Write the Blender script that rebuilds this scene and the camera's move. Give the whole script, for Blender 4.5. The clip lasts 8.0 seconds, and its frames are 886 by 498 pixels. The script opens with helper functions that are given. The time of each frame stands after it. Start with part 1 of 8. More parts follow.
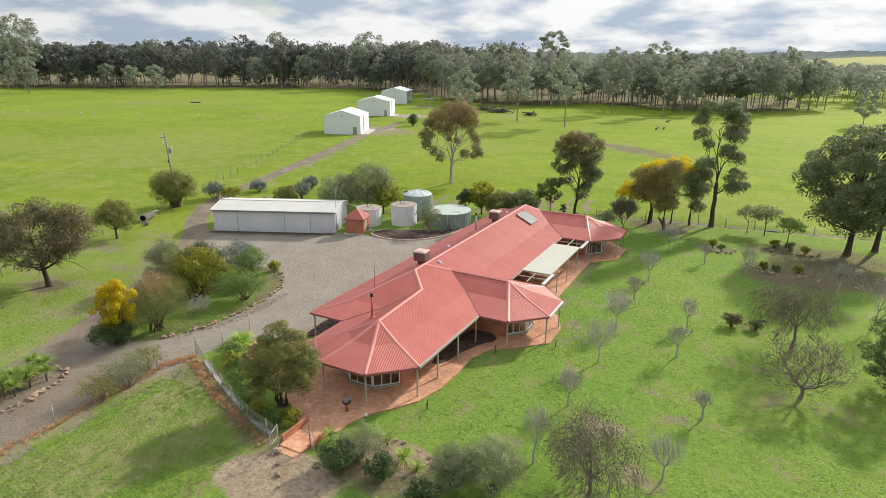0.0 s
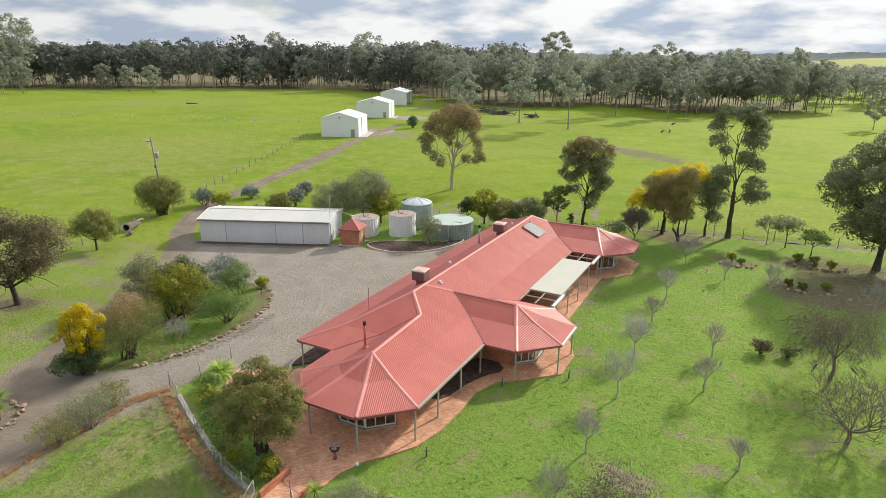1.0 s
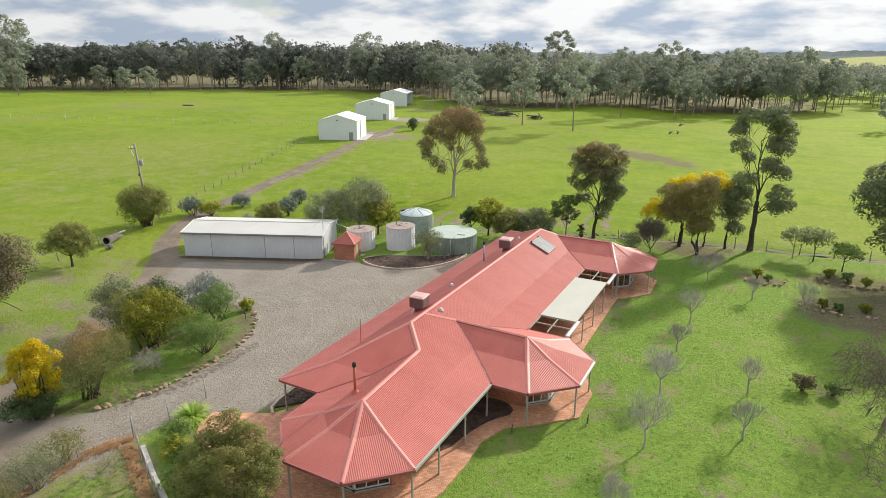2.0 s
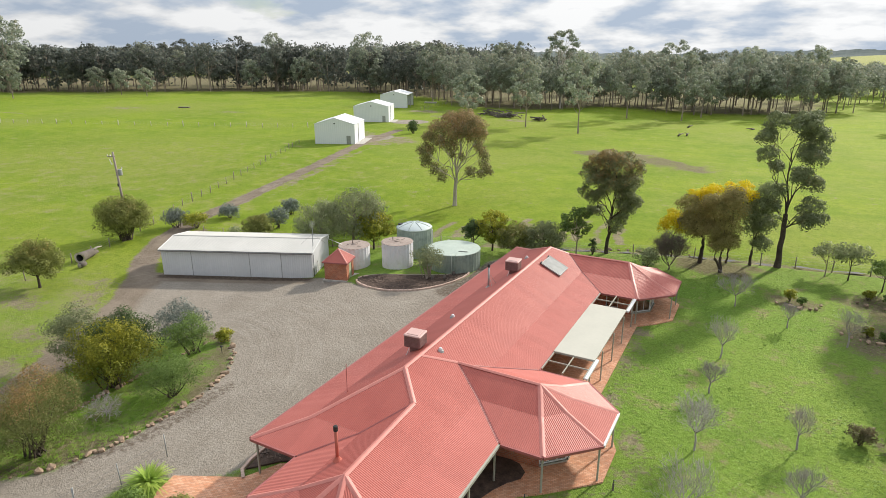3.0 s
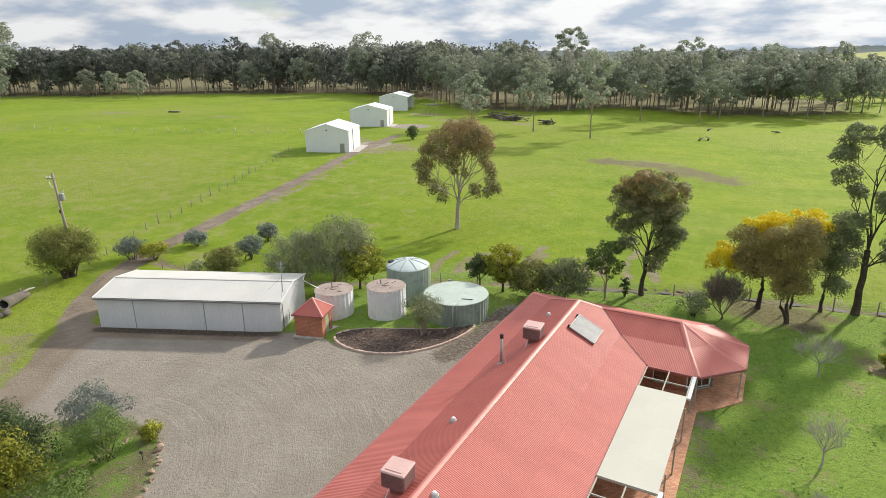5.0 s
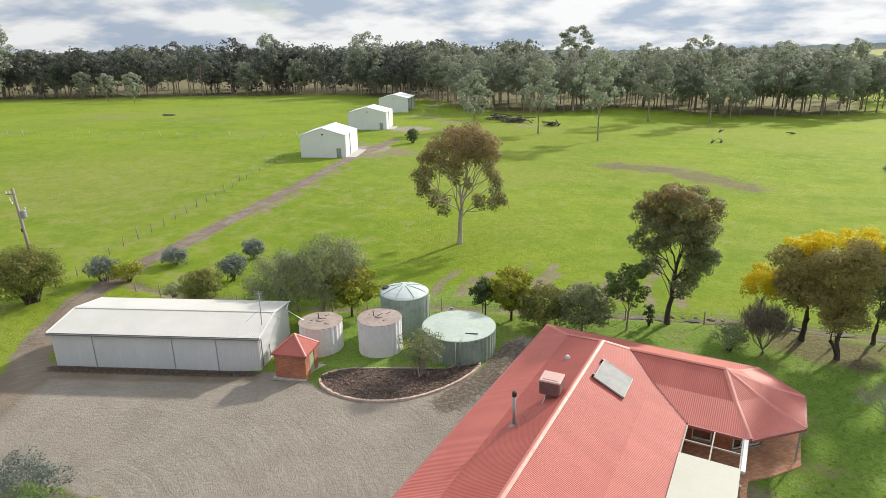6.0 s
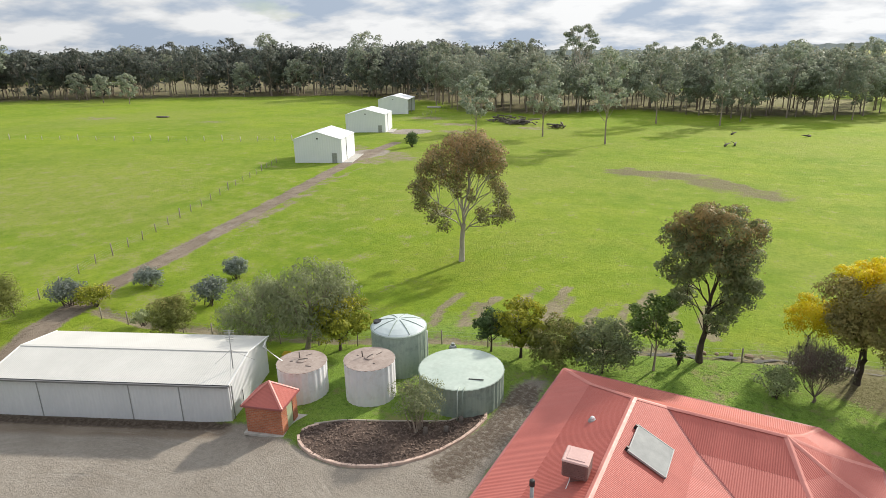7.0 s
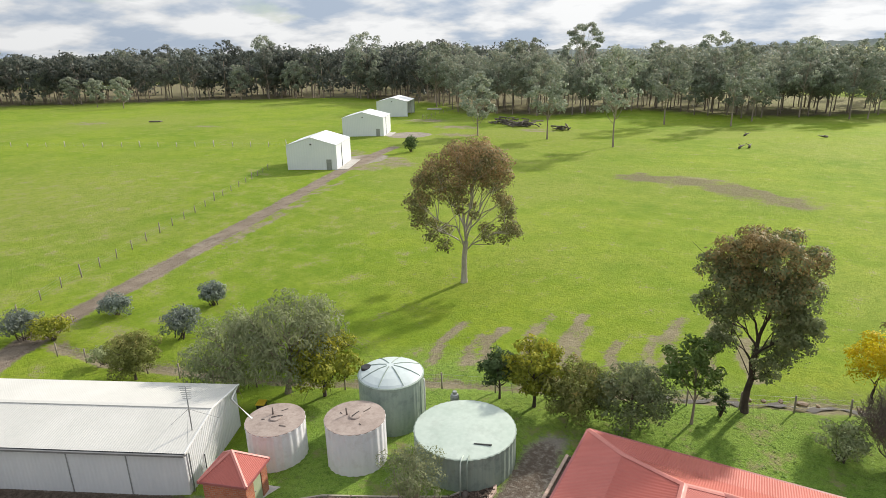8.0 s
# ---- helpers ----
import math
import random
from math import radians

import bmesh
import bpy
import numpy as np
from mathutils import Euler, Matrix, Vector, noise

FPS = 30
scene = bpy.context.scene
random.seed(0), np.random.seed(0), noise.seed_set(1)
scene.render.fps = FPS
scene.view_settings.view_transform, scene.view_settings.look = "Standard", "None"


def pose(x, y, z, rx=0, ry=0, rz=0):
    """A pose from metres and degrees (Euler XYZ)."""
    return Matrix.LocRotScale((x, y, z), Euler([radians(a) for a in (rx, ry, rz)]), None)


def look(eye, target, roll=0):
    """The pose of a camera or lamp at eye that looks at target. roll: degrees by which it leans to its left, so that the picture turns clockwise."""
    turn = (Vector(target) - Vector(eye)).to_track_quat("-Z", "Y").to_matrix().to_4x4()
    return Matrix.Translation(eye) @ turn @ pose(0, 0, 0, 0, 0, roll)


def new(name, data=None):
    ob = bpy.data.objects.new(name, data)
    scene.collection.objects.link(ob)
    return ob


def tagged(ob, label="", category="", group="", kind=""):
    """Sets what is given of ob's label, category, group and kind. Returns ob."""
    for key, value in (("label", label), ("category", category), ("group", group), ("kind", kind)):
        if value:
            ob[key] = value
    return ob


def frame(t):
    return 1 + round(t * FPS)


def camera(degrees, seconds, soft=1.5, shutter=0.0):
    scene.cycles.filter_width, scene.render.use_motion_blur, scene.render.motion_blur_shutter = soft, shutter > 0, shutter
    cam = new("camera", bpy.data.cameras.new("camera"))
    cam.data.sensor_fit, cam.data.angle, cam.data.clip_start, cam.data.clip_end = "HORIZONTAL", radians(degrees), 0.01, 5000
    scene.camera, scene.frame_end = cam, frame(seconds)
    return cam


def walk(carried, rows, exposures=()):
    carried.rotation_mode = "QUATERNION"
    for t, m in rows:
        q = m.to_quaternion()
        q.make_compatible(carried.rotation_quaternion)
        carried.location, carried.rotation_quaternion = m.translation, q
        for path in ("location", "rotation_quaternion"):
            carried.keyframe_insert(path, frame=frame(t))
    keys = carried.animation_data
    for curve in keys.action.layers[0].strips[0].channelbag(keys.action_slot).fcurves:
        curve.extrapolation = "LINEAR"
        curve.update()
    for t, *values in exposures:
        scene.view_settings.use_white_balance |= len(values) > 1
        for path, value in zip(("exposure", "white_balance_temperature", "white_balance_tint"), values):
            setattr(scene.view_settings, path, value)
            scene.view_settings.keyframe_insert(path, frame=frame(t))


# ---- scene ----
cam = camera(72.5, 8.0, soft=0.55)
PATH = [
    (0, (-0.452, -0.452, 22.819), (-1.348, 1.226, 22.202), 0.3),
    (0.5, (-1.692, 1.66, 22.776), (-2.586, 3.339, 22.16), 0.5),
    (1, (-2.915, 3.92, 22.775), (-3.811, 5.599, 22.16), 0.4),
    (1.5, (-4.193, 6.33, 22.787), (-5.091, 8.008, 22.172), 0.3),
    (3, (-8.38, 14.479, 22.891), (-9.286, 16.153, 22.276), 0.0),
    (3.5, (-9.818, 17.407, 22.937), (-10.727, 19.079, 22.322), -0.0),
    (4, (-11.353, 20.395, 22.981), (-12.265, 22.065, 22.365), -0.2),
    (4.5, (-12.839, 23.437, 22.98), (-13.753, 25.105, 22.364), -0.3),
    (6, (-17.614, 32.684, 22.956), (-18.538, 34.347, 22.34), -0.8),
    (6.5, (-19.223, 35.778, 22.968), (-20.149, 37.44, 22.352), -0.9),
    (7, (-20.884, 38.856, 22.942), (-21.812, 40.517, 22.326), -0.9),
    (7.5, (-22.515, 42.014, 22.865), (-23.447, 43.674, 22.25), -1.3),
    (8, (-24.189, 45.232, 22.812), (-25.123, 46.891, 22.198), -1.4),
]
walk(cam, [(t, look(eye, target, roll)) for t, eye, target, roll in PATH])

# ---------- world and sun ----------
SUN_X, SUN_Y, SUN_ELEV = 0.32, 0.947, 29.0
world = bpy.data.worlds.new("world")
scene.world = world
world.use_nodes = True
wn, wl = world.node_tree.nodes, world.node_tree.links
wn.clear()
w_out = wn.new("ShaderNodeOutputWorld")
w_bg = wn.new("ShaderNodeBackground")
w_bg.inputs["Strength"].default_value = 0.10
sky = wn.new("ShaderNodeTexSky")
sky.sky_type, sky.sun_disc = "NISHITA", False
sky.sun_elevation, sky.sun_rotation = radians(SUN_ELEV), math.atan2(SUN_X, SUN_Y)
tc = wn.new("ShaderNodeTexCoord")
sep = wn.new("ShaderNodeSeparateXYZ")
wl.new(tc.outputs["Generated"], sep.inputs[0])


def wmath(op, a, b):
    n = wn.new("ShaderNodeMath")
    n.operation = op
    for i, v in enumerate((a, b)):
        if isinstance(v, (int, float)):
            n.inputs[i].default_value = v
        else:
            wl.new(v, n.inputs[i])
    return n.outputs[0]


# broken cloud deck, seen in perspective towards the horizon
z_up = wmath("ADD", wmath("MAXIMUM", sep.outputs[2], 0.0), 0.26)
cu, cv = wmath("DIVIDE", sep.outputs[0], z_up), wmath("DIVIDE", sep.outputs[1], z_up)
comb = wn.new("ShaderNodeCombineXYZ")
wl.new(cu, comb.inputs[0])
wl.new(cv, comb.inputs[1])


def wnoise(scale, detail, rough, offset):
    mp = wn.new("ShaderNodeMapping")
    mp.inputs["Location"].default_value = (offset, offset * 0.7, 0)
    wl.new(comb.outputs[0], mp.inputs[0])
    n = wn.new("ShaderNodeTexNoise")
    n.inputs["Scale"].default_value, n.inputs["Detail"].default_value, n.inputs["Roughness"].default_value = scale, detail, rough
    wl.new(mp.outputs[0], n.inputs["Vector"])
    return n.outputs["Fac"]


def wramp(fac, stops):
    r = wn.new("ShaderNodeValToRGB")
    els = r.color_ramp.elements
    while len(els) < len(stops):
        els.new(0.5)
    for e, (p, c) in zip(els, stops):
        e.position, e.color = p, c
    wl.new(fac, r.inputs[0])
    return r.outputs[0]


near_horizon = wmath("MULTIPLY", wmath("SUBTRACT", 1.0, wmath("MINIMUM", wmath("MULTIPLY", wmath("ABSOLUTE", sep.outputs[2], 0.0), 9.0), 1.0)), 0.16)
cover = wramp(wmath("ADD", wnoise(1.7, 8.0, 0.55, 3.1), near_horizon), [(0.34, (0, 0, 0, 1)), (0.44, (1, 1, 1, 1))])
shade = wramp(wnoise(2.3, 9.0, 0.52, 11.7), [(0.39, (0.60, 0.70, 0.84, 1)), (0.455, (0.82, 0.88, 0.96, 1)), (0.50, (1.04, 1.05, 1.06, 1)), (0.57, (1.26, 1.25, 1.23, 1))])
bright = wn.new("ShaderNodeMix")
bright.data_type, bright.blend_type = "RGBA", "MULTIPLY"
bright.inputs[0].default_value = 1.0
wl.new(shade, bright.inputs[6])
# an overcast sky is brighter overhead than at the horizon
lift = wmath("ADD", wmath("MULTIPLY", wmath("MAXIMUM", sep.outputs[2], 0.0), 4.2), 6.4)
# and brighter towards the sun than away from it
sunward = wmath("ADD", wmath("MULTIPLY", sep.outputs[0], SUN_X), wmath("MULTIPLY", sep.outputs[1], SUN_Y))
lift = wmath("MULTIPLY", lift, wmath("ADD", wmath("MULTIPLY", sunward, 0.20), 0.87))
lift3 = wn.new("ShaderNodeCombineXYZ")
for i, k in enumerate((0.985, 1.0, 1.02)):
    wl.new(wmath("MULTIPLY", lift, k), lift3.inputs[i])
wl.new(lift3.outputs[0], bright.inputs[7])
mixc = wn.new("ShaderNodeMix")
mixc.data_type = "RGBA"
wl.new(cover, mixc.inputs[0])
wl.new(sky.outputs[0], mixc.inputs[6])
wl.new(bright.outputs[2], mixc.inputs[7])
wl.new(mixc.outputs[2], w_bg.inputs["Color"])
wl.new(w_bg.outputs[0], w_out.inputs[0])

sun = new("sun", bpy.data.lights.new("sun", "SUN"))
sun.data.energy, sun.data.angle, sun.data.color = 4.2, radians(3.0), (1.0, 0.92, 0.80)
ce = math.cos(radians(SUN_ELEV))
sun.matrix_world = look((SUN_X * ce * 200, SUN_Y * ce * 200, math.sin(radians(SUN_ELEV)) * 200), (0, 0, 0))
scene.view_settings.exposure = 0.18

# ---------- materials ----------
def nodes(name):
    m = bpy.data.materials.new(name)
    m.use_nodes = True
    return m, m.node_tree.nodes, m.node_tree.links, m.node_tree.nodes["Principled BSDF"]


def put(links, sock, v):
    if isinstance(v, (int, float, tuple)):
        sock.default_value = v
    else:
        links.new(v, sock)


def n_noise(n, l, vec, scale, detail=4.0, rough=0.55, stretch=None):
    if stretch:
        mp = n.new("ShaderNodeMapping")
        mp.inputs["Scale"].default_value = stretch
        l.new(vec, mp.inputs[0])
        vec = mp.outputs[0]
    t = n.new("ShaderNodeTexNoise")
    t.inputs["Scale"].default_value, t.inputs["Detail"].default_value, t.inputs["Roughness"].default_value = scale, detail, rough
    l.new(vec, t.inputs["Vector"])
    return t.outputs["Fac"]


def n_ramp(n, l, fac, lo, hi, a=0.0, b=1.0):
    r = n.new("ShaderNodeMapRange")
    r.inputs[1].default_value, r.inputs[2].default_value, r.inputs[3].default_value, r.inputs[4].default_value = lo, hi, a, b
    l.new(fac, r.inputs[0])
    return r.outputs[0]


def n_mix(n, l, fac, a, b, blend="MIX"):
    m = n.new("ShaderNodeMix")
    m.data_type, m.blend_type = "RGBA", blend
    put(l, m.inputs[0], fac)
    put(l, m.inputs[6], a)
    put(l, m.inputs[7], b)
    return m.outputs[2]


def n_math(n, l, op, a, b=0.0):
    m = n.new("ShaderNodeMath")
    m.operation = op
    put(l, m.inputs[0], a)
    put(l, m.inputs[1], b)
    return m.outputs[0]


def rgb(r, g, b):
    return (r, g, b, 1.0)


def surf(name, c1, c2, big=0.5, fine=12.0, rough=0.8, metal=0.0, bump=0.15, bump_scale=40.0, random_tint=0.0, dirt=None, stretch=None, spec=0.4):
    """Surface of two related colours, varied at a large and a fine scale, with fine relief; dirt adds stains of a third colour."""
    m, n, l, p = nodes(name)
    tcn = n.new("ShaderNodeTexCoord")
    v = tcn.outputs["Object"]
    a = n_noise(n, l, v, big, 3.0, 0.6, stretch)
    b = n_noise(n, l, v, fine, 5.0, 0.6, stretch)
    mixf = n_math(n, l, "ADD", n_math(n, l, "MULTIPLY", a, 0.6), n_math(n, l, "MULTIPLY", b, 0.4))
    col = n_mix(n, l, n_ramp(n, l, mixf, 0.36, 0.64), rgb(*c1), rgb(*c2))
    if dirt:
        col = n_mix(n, l, n_ramp(n, l, n_noise(n, l, v, big * 2.3, 6.0, 0.65), 0.5, 0.72, 0.0, 0.75), col, rgb(*dirt))
    if random_tint:
        oi = n.new("ShaderNodeObjectInfo")
        k = n_ramp(n, l, oi.outputs["Random"], 0.0, 1.0, 1.0 - random_tint, 1.0 + random_tint)
        c = n.new("ShaderNodeCombineColor")
        for i in range(3):
            l.new(k, c.inputs[i])
        col = n_mix(n, l, 1.0, col, c.outputs[0], "MULTIPLY")
    l.new(col, p.inputs["Base Color"])
    p.inputs["Metallic"].default_value = metal
    p.inputs["Specular IOR Level"].default_value = spec
    put(l, p.inputs["Roughness"], n_ramp(n, l, b, 0.3, 0.7, max(0.05, rough - 0.08), min(1.0, rough + 0.08)))
    if bump:
        bn = n.new("ShaderNodeBump")
        bn.inputs["Strength"].default_value, bn.inputs["Distance"].default_value = bump, 0.02
        l.new(n_noise(n, l, v, bump_scale, 4.0), bn.inputs["Height"])
        l.new(bn.outputs[0], p.inputs["Normal"])
    return m


def leaf_mat(name, dark, light, tip=None, tip_share=0.0, through_light=0.42, tip_high=0.0):
    """Foliage: every leaf clump its own tone, whole plant its own tint, some light passing through."""
    m, n, l, p = nodes(name)
    g = n.new("ShaderNodeNewGeometry")
    oi = n.new("ShaderNodeObjectInfo")
    tcn = n.new("ShaderNodeTexCoord")
    tone = n_ramp(n, l, n_noise(n, l, tcn.outputs["Object"], 0.9, 3.0), 0.32, 0.68)
    tone = n_math(n, l, "ADD", n_math(n, l, "MULTIPLY", g.outputs["Random Per Island"], 0.3), n_math(n, l, "MULTIPLY", tone, 0.7))
    col = n_mix(n, l, tone, rgb(*dark), rgb(*light))
    if tip:
        patch = n_noise(n, l, tcn.outputs["Object"], 0.55, 2.0)
        f = n_math(n, l, "ADD", n_math(n, l, "MULTIPLY", patch, 0.8), n_math(n, l, "MULTIPLY", g.outputs["Random Per Island"], 0.3))
        if tip_high:
            sx = n.new("ShaderNodeSeparateXYZ")
            l.new(tcn.outputs["Generated"], sx.inputs[0])
            f = n_math(n, l, "ADD", f, n_math(n, l, "MULTIPLY", n_math(n, l, "SUBTRACT", sx.outputs[2], 0.5), tip_high))
        f = n_ramp(n, l, f, 0.70 - tip_share, 0.88 - tip_share, 0.0, 0.85)
        col = n_mix(n, l, f, col, rgb(*tip))
    k = n_ramp(n, l, oi.outputs["Random"], 0.0, 1.0, 0.8, 1.2)
    c = n.new("ShaderNodeCombineColor")
    for i in range(3):
        l.new(k, c.inputs[i])
    col = n_mix(n, l, 1.0, col, c.outputs[0], "MULTIPLY")
    l.new(col, p.inputs["Base Color"])
    p.inputs["Roughness"].default_value = 0.6
    p.inputs["Specular IOR Level"].default_value = 0.25
    tr = n.new("ShaderNodeBsdfTranslucent")
    l.new(col, tr.inputs["Color"])
    ms = n.new("ShaderNodeMixShader")
    ms.inputs[0].default_value = through_light
    l.new(p.outputs[0], ms.inputs[1])
    l.new(tr.outputs[0], ms.inputs[2])
    l.new(ms.outputs[0], n["Material Output"].inputs["Surface"])
    return m


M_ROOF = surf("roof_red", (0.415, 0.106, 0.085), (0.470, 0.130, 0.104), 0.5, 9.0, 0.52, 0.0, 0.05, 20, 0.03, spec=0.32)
# Lighter copy of the roof red: sunlight on the flatter skirts put into colour.
M_ROOF_LIT = surf("roof_lit_red", (0.455, 0.130, 0.105), (0.515, 0.158, 0.130), 0.5, 9.0, 0.52, 0.0, 0.05, 20, 0.04, spec=0.32)
M_CAP = surf("roof_capping", (0.55, 0.19, 0.16), (0.62, 0.25, 0.21), 0.6, 5.0, 0.5, 0.0, 0.05, 20)
M_GUTTER = surf("gutter_red", (0.30, 0.09, 0.085), (0.36, 0.12, 0.11), 0.6, 5.0, 0.5, 0.0, 0.05, 20)
M_TRIM = surf("sage_trim", (0.33, 0.33, 0.28), (0.40, 0.40, 0.34), 0.8, 6.0, 0.6)
M_WHITE = surf("white_paint", (0.72, 0.73, 0.72), (0.80, 0.80, 0.79), 0.7, 6.0, 0.5)
M_BRICK = surf("red_brick_face", (0.30, 0.085, 0.045), (0.42, 0.13, 0.07), 1.2, 8.0, 0.85, 0.0, 0.3, 60, 0.25)
M_MORTAR = surf("mortar", (0.36, 0.27, 0.21), (0.44, 0.35, 0.28), 1.5, 14.0, 0.9)
M_PAVE = surf("terracotta_paver", (0.42, 0.19, 0.115), (0.55, 0.28, 0.18), 0.35, 6.0, 0.75, 0.0, 0.25, 50, 0.15, dirt=(0.34, 0.16, 0.10))
M_CONCRETE = surf("concrete", (0.42, 0.40, 0.37), (0.52, 0.50, 0.46), 0.8, 9.0, 0.9, dirt=(0.30, 0.27, 0.24))
M_TANK_WHITE = surf("whitewashed_concrete", (0.70, 0.70, 0.73), (0.79, 0.79, 0.81), 0.7, 7.0, 0.85, 0.0, 0.2, 30, 0.0, dirt=(0.60, 0.58, 0.57), stretch=(1, 1, 0.25))
M_TANK_TOP = surf("weathered_tank_top", (0.30, 0.24, 0.21), (0.42, 0.35, 0.31), 0.9, 7.0, 0.9, 0.0, 0.3, 25, dirt=(0.20, 0.15, 0.13))
M_TANK_GREEN = surf("green_tank", (0.25, 0.31, 0.265), (0.32, 0.385, 0.33), 0.6, 5.0, 0.5, dirt=(0.14, 0.19, 0.17), stretch=(1, 1, 0.3))
M_TANK_LID = surf("pale_green_tank_lid", (0.42, 0.50, 0.44), (0.52, 0.59, 0.53), 0.5, 4.0, 0.5, dirt=(0.36, 0.42, 0.37))
M_TANK_DOME = surf("pale_blue_tank_dome", (0.50, 0.57, 0.57), (0.58, 0.65, 0.65), 0.5, 4.0, 0.45)
M_SHED = surf("pale_steel_wall", (0.62, 0.64, 0.66), (0.70, 0.715, 0.73), 0.4, 4.0, 0.5, 0.0, 0.05, 20, 0.03, stretch=(1, 1, 0.3))
M_SHED_ROOF = surf("zincalume_roof", (0.55, 0.545, 0.51), (0.62, 0.61, 0.575), 0.4, 4.0, 0.5, 0.0, 0.05, 20)
M_FARSHED = surf("white_steel_cladding", (0.76, 0.79, 0.82), (0.82, 0.84, 0.86), 0.3, 3.0, 0.5, 0.0, 0.05, 20)
M_DARK = surf("dark_interior", (0.03, 0.03, 0.03), (0.05, 0.05, 0.045), 1.0, 8.0, 0.9)
M_BLACK = surf("black_metal", (0.03, 0.03, 0.032), (0.05, 0.05, 0.05), 2.0, 9.0, 0.5, 0.3)
M_STEEL = surf("galvanised_steel", (0.30, 0.31, 0.31), (0.42, 0.43, 0.43), 2.0, 15.0, 0.55, 0.5)
M_POLE = surf("weathered_timber_grey", (0.24, 0.20, 0.17), (0.36, 0.31, 0.27), 1.0, 12.0, 0.9, stretch=(3, 3, 0.3))
M_BARK = surf("gum_bark", (0.20, 0.155, 0.12), (0.40, 0.34, 0.29), 0.8, 7.0, 0.9, 0.0, 0.5, 12, 0.15, stretch=(1.5, 1.5, 0.4))
M_BARK_PALE = surf("pale_gum_bark", (0.34, 0.29, 0.25), (0.56, 0.51, 0.46), 0.8, 7.0, 0.9, 0.0, 0.4, 12, 0.1, stretch=(1.5, 1.5, 0.4))
M_BARK_DARK = surf("dark_bark", (0.045, 0.035, 0.028), (0.11, 0.085, 0.068), 0.8, 7.0, 0.95, 0.0, 0.5, 12, 0.15)
M_TWIG = surf("bare_twigs", (0.30, 0.27, 0.255), (0.46, 0.425, 0.41), 0.8, 6.0, 0.9, 0.0, 0.2, 20, 0.1)
M_TWIG_BROWN = surf("brown_twigs", (0.14, 0.11, 0.09), (0.25, 0.20, 0.165), 0.8, 6.0, 0.9, 0.0, 0.2, 20, 0.1)
M_ROCK = surf("sandstone_rock", (0.21, 0.145, 0.10), (0.44, 0.33, 0.235), 1.5, 9.0, 0.9, 0.0, 0.5, 15, 0.2)
M_LOG = surf("dead_wood", (0.10, 0.085, 0.075), (0.22, 0.19, 0.165), 1.0, 9.0, 0.95, 0.0, 0.4, 18, 0.2)
M_EDGE = surf("pale_brick_edging", (0.56, 0.40, 0.33), (0.66, 0.51, 0.43), 1.0, 9.0, 0.85, 0.0, 0.2, 40, 0.15)
M_MULCH = surf("bark_mulch", (0.035, 0.024, 0.019), (0.135, 0.092, 0.072), 1.3, 9.0, 0.95, 0.0, 0.9, 25)
M_YELLOW = surf("yellow_plastic", (0.55, 0.38, 0.02), (0.62, 0.43, 0.03), 1.0, 6.0, 0.5)
M_CREAM = surf("cream_sheet", (0.47, 0.47, 0.405), (0.53, 0.525, 0.455), 0.4, 4.0, 0.6, 0.0, 0.05, 20)
M_COOLER = surf("cooler_brown_red", (0.16, 0.088, 0.082), (0.23, 0.13, 0.12), 1.2, 8.0, 0.65)
M_COOLER_TOP = surf("cooler_pink_lid", (0.56, 0.36, 0.33), (0.66, 0.45, 0.42), 1.2, 8.0, 0.6)

L_GUM = leaf_mat("gum_leaves", (0.120, 0.120, 0.050), (0.264, 0.253, 0.120), (0.401, 0.264, 0.137), 0.17, tip_high=0.35)
L_GUM_DARK = leaf_mat("dark_gum_leaves", (0.164, 0.202, 0.093), (0.393, 0.448, 0.218), (0.448, 0.309, 0.132), 0.04, tip_high=0.6)
L_GUM_GREEN = leaf_mat("green_gum_leaves", (0.127, 0.163, 0.078), (0.316, 0.360, 0.186), (0.389, 0.319, 0.153), 0.02)
# Leaf colours kept pale and grey to stand for haze over distance.
L_FOREST = leaf_mat("forest_leaves", (0.169, 0.207, 0.154), (0.463, 0.511, 0.397), (0.439, 0.407, 0.306), 0.08, tip_high=0.2)
# Darker copy of the forest leaves, with cloud shade put into the colour.
L_FOREST_SHADED = leaf_mat("shaded_forest_leaves", (0.085, 0.102, 0.084), (0.212, 0.237, 0.203), (0.263, 0.246, 0.200), 0.05, tip_high=0.2)
L_ROUND = leaf_mat("olive_shrub_leaves", (0.143, 0.162, 0.035), (0.371, 0.375, 0.092), (0.397, 0.274, 0.101), 0.04, tip_high=0.2)
L_OLIVE = leaf_mat("olive_leaves", (0.118, 0.135, 0.040), (0.330, 0.355, 0.105), (0.360, 0.250, 0.090), 0.0, tip_high=0.3)
L_RED = leaf_mat("bronze_leaves", (0.120, 0.111, 0.057), (0.281, 0.249, 0.140), (0.345, 0.224, 0.129), 0.08)
L_WATTLE = leaf_mat("wattle_leaves", (0.255, 0.233, 0.084), (0.586, 0.523, 0.200), (0.461, 0.350, 0.142), 0.06, tip_high=0.2)
L_RUST = leaf_mat("rusty_tipped_leaves", (0.126, 0.147, 0.048), (0.280, 0.312, 0.104), (0.385, 0.219, 0.104), 0.0, tip_high=0.9)
L_GREEN = leaf_mat("green_shrub_leaves", (0.097, 0.157, 0.040), (0.242, 0.346, 0.096))
L_LIME = leaf_mat("golden_green_leaves", (0.135, 0.165, 0.024), (0.385, 0.400, 0.050), (0.450, 0.420, 0.050), 0.03, tip_high=0.6)
L_GREY = leaf_mat("grey_green_leaves", (0.201, 0.237, 0.120), (0.401, 0.438, 0.240))
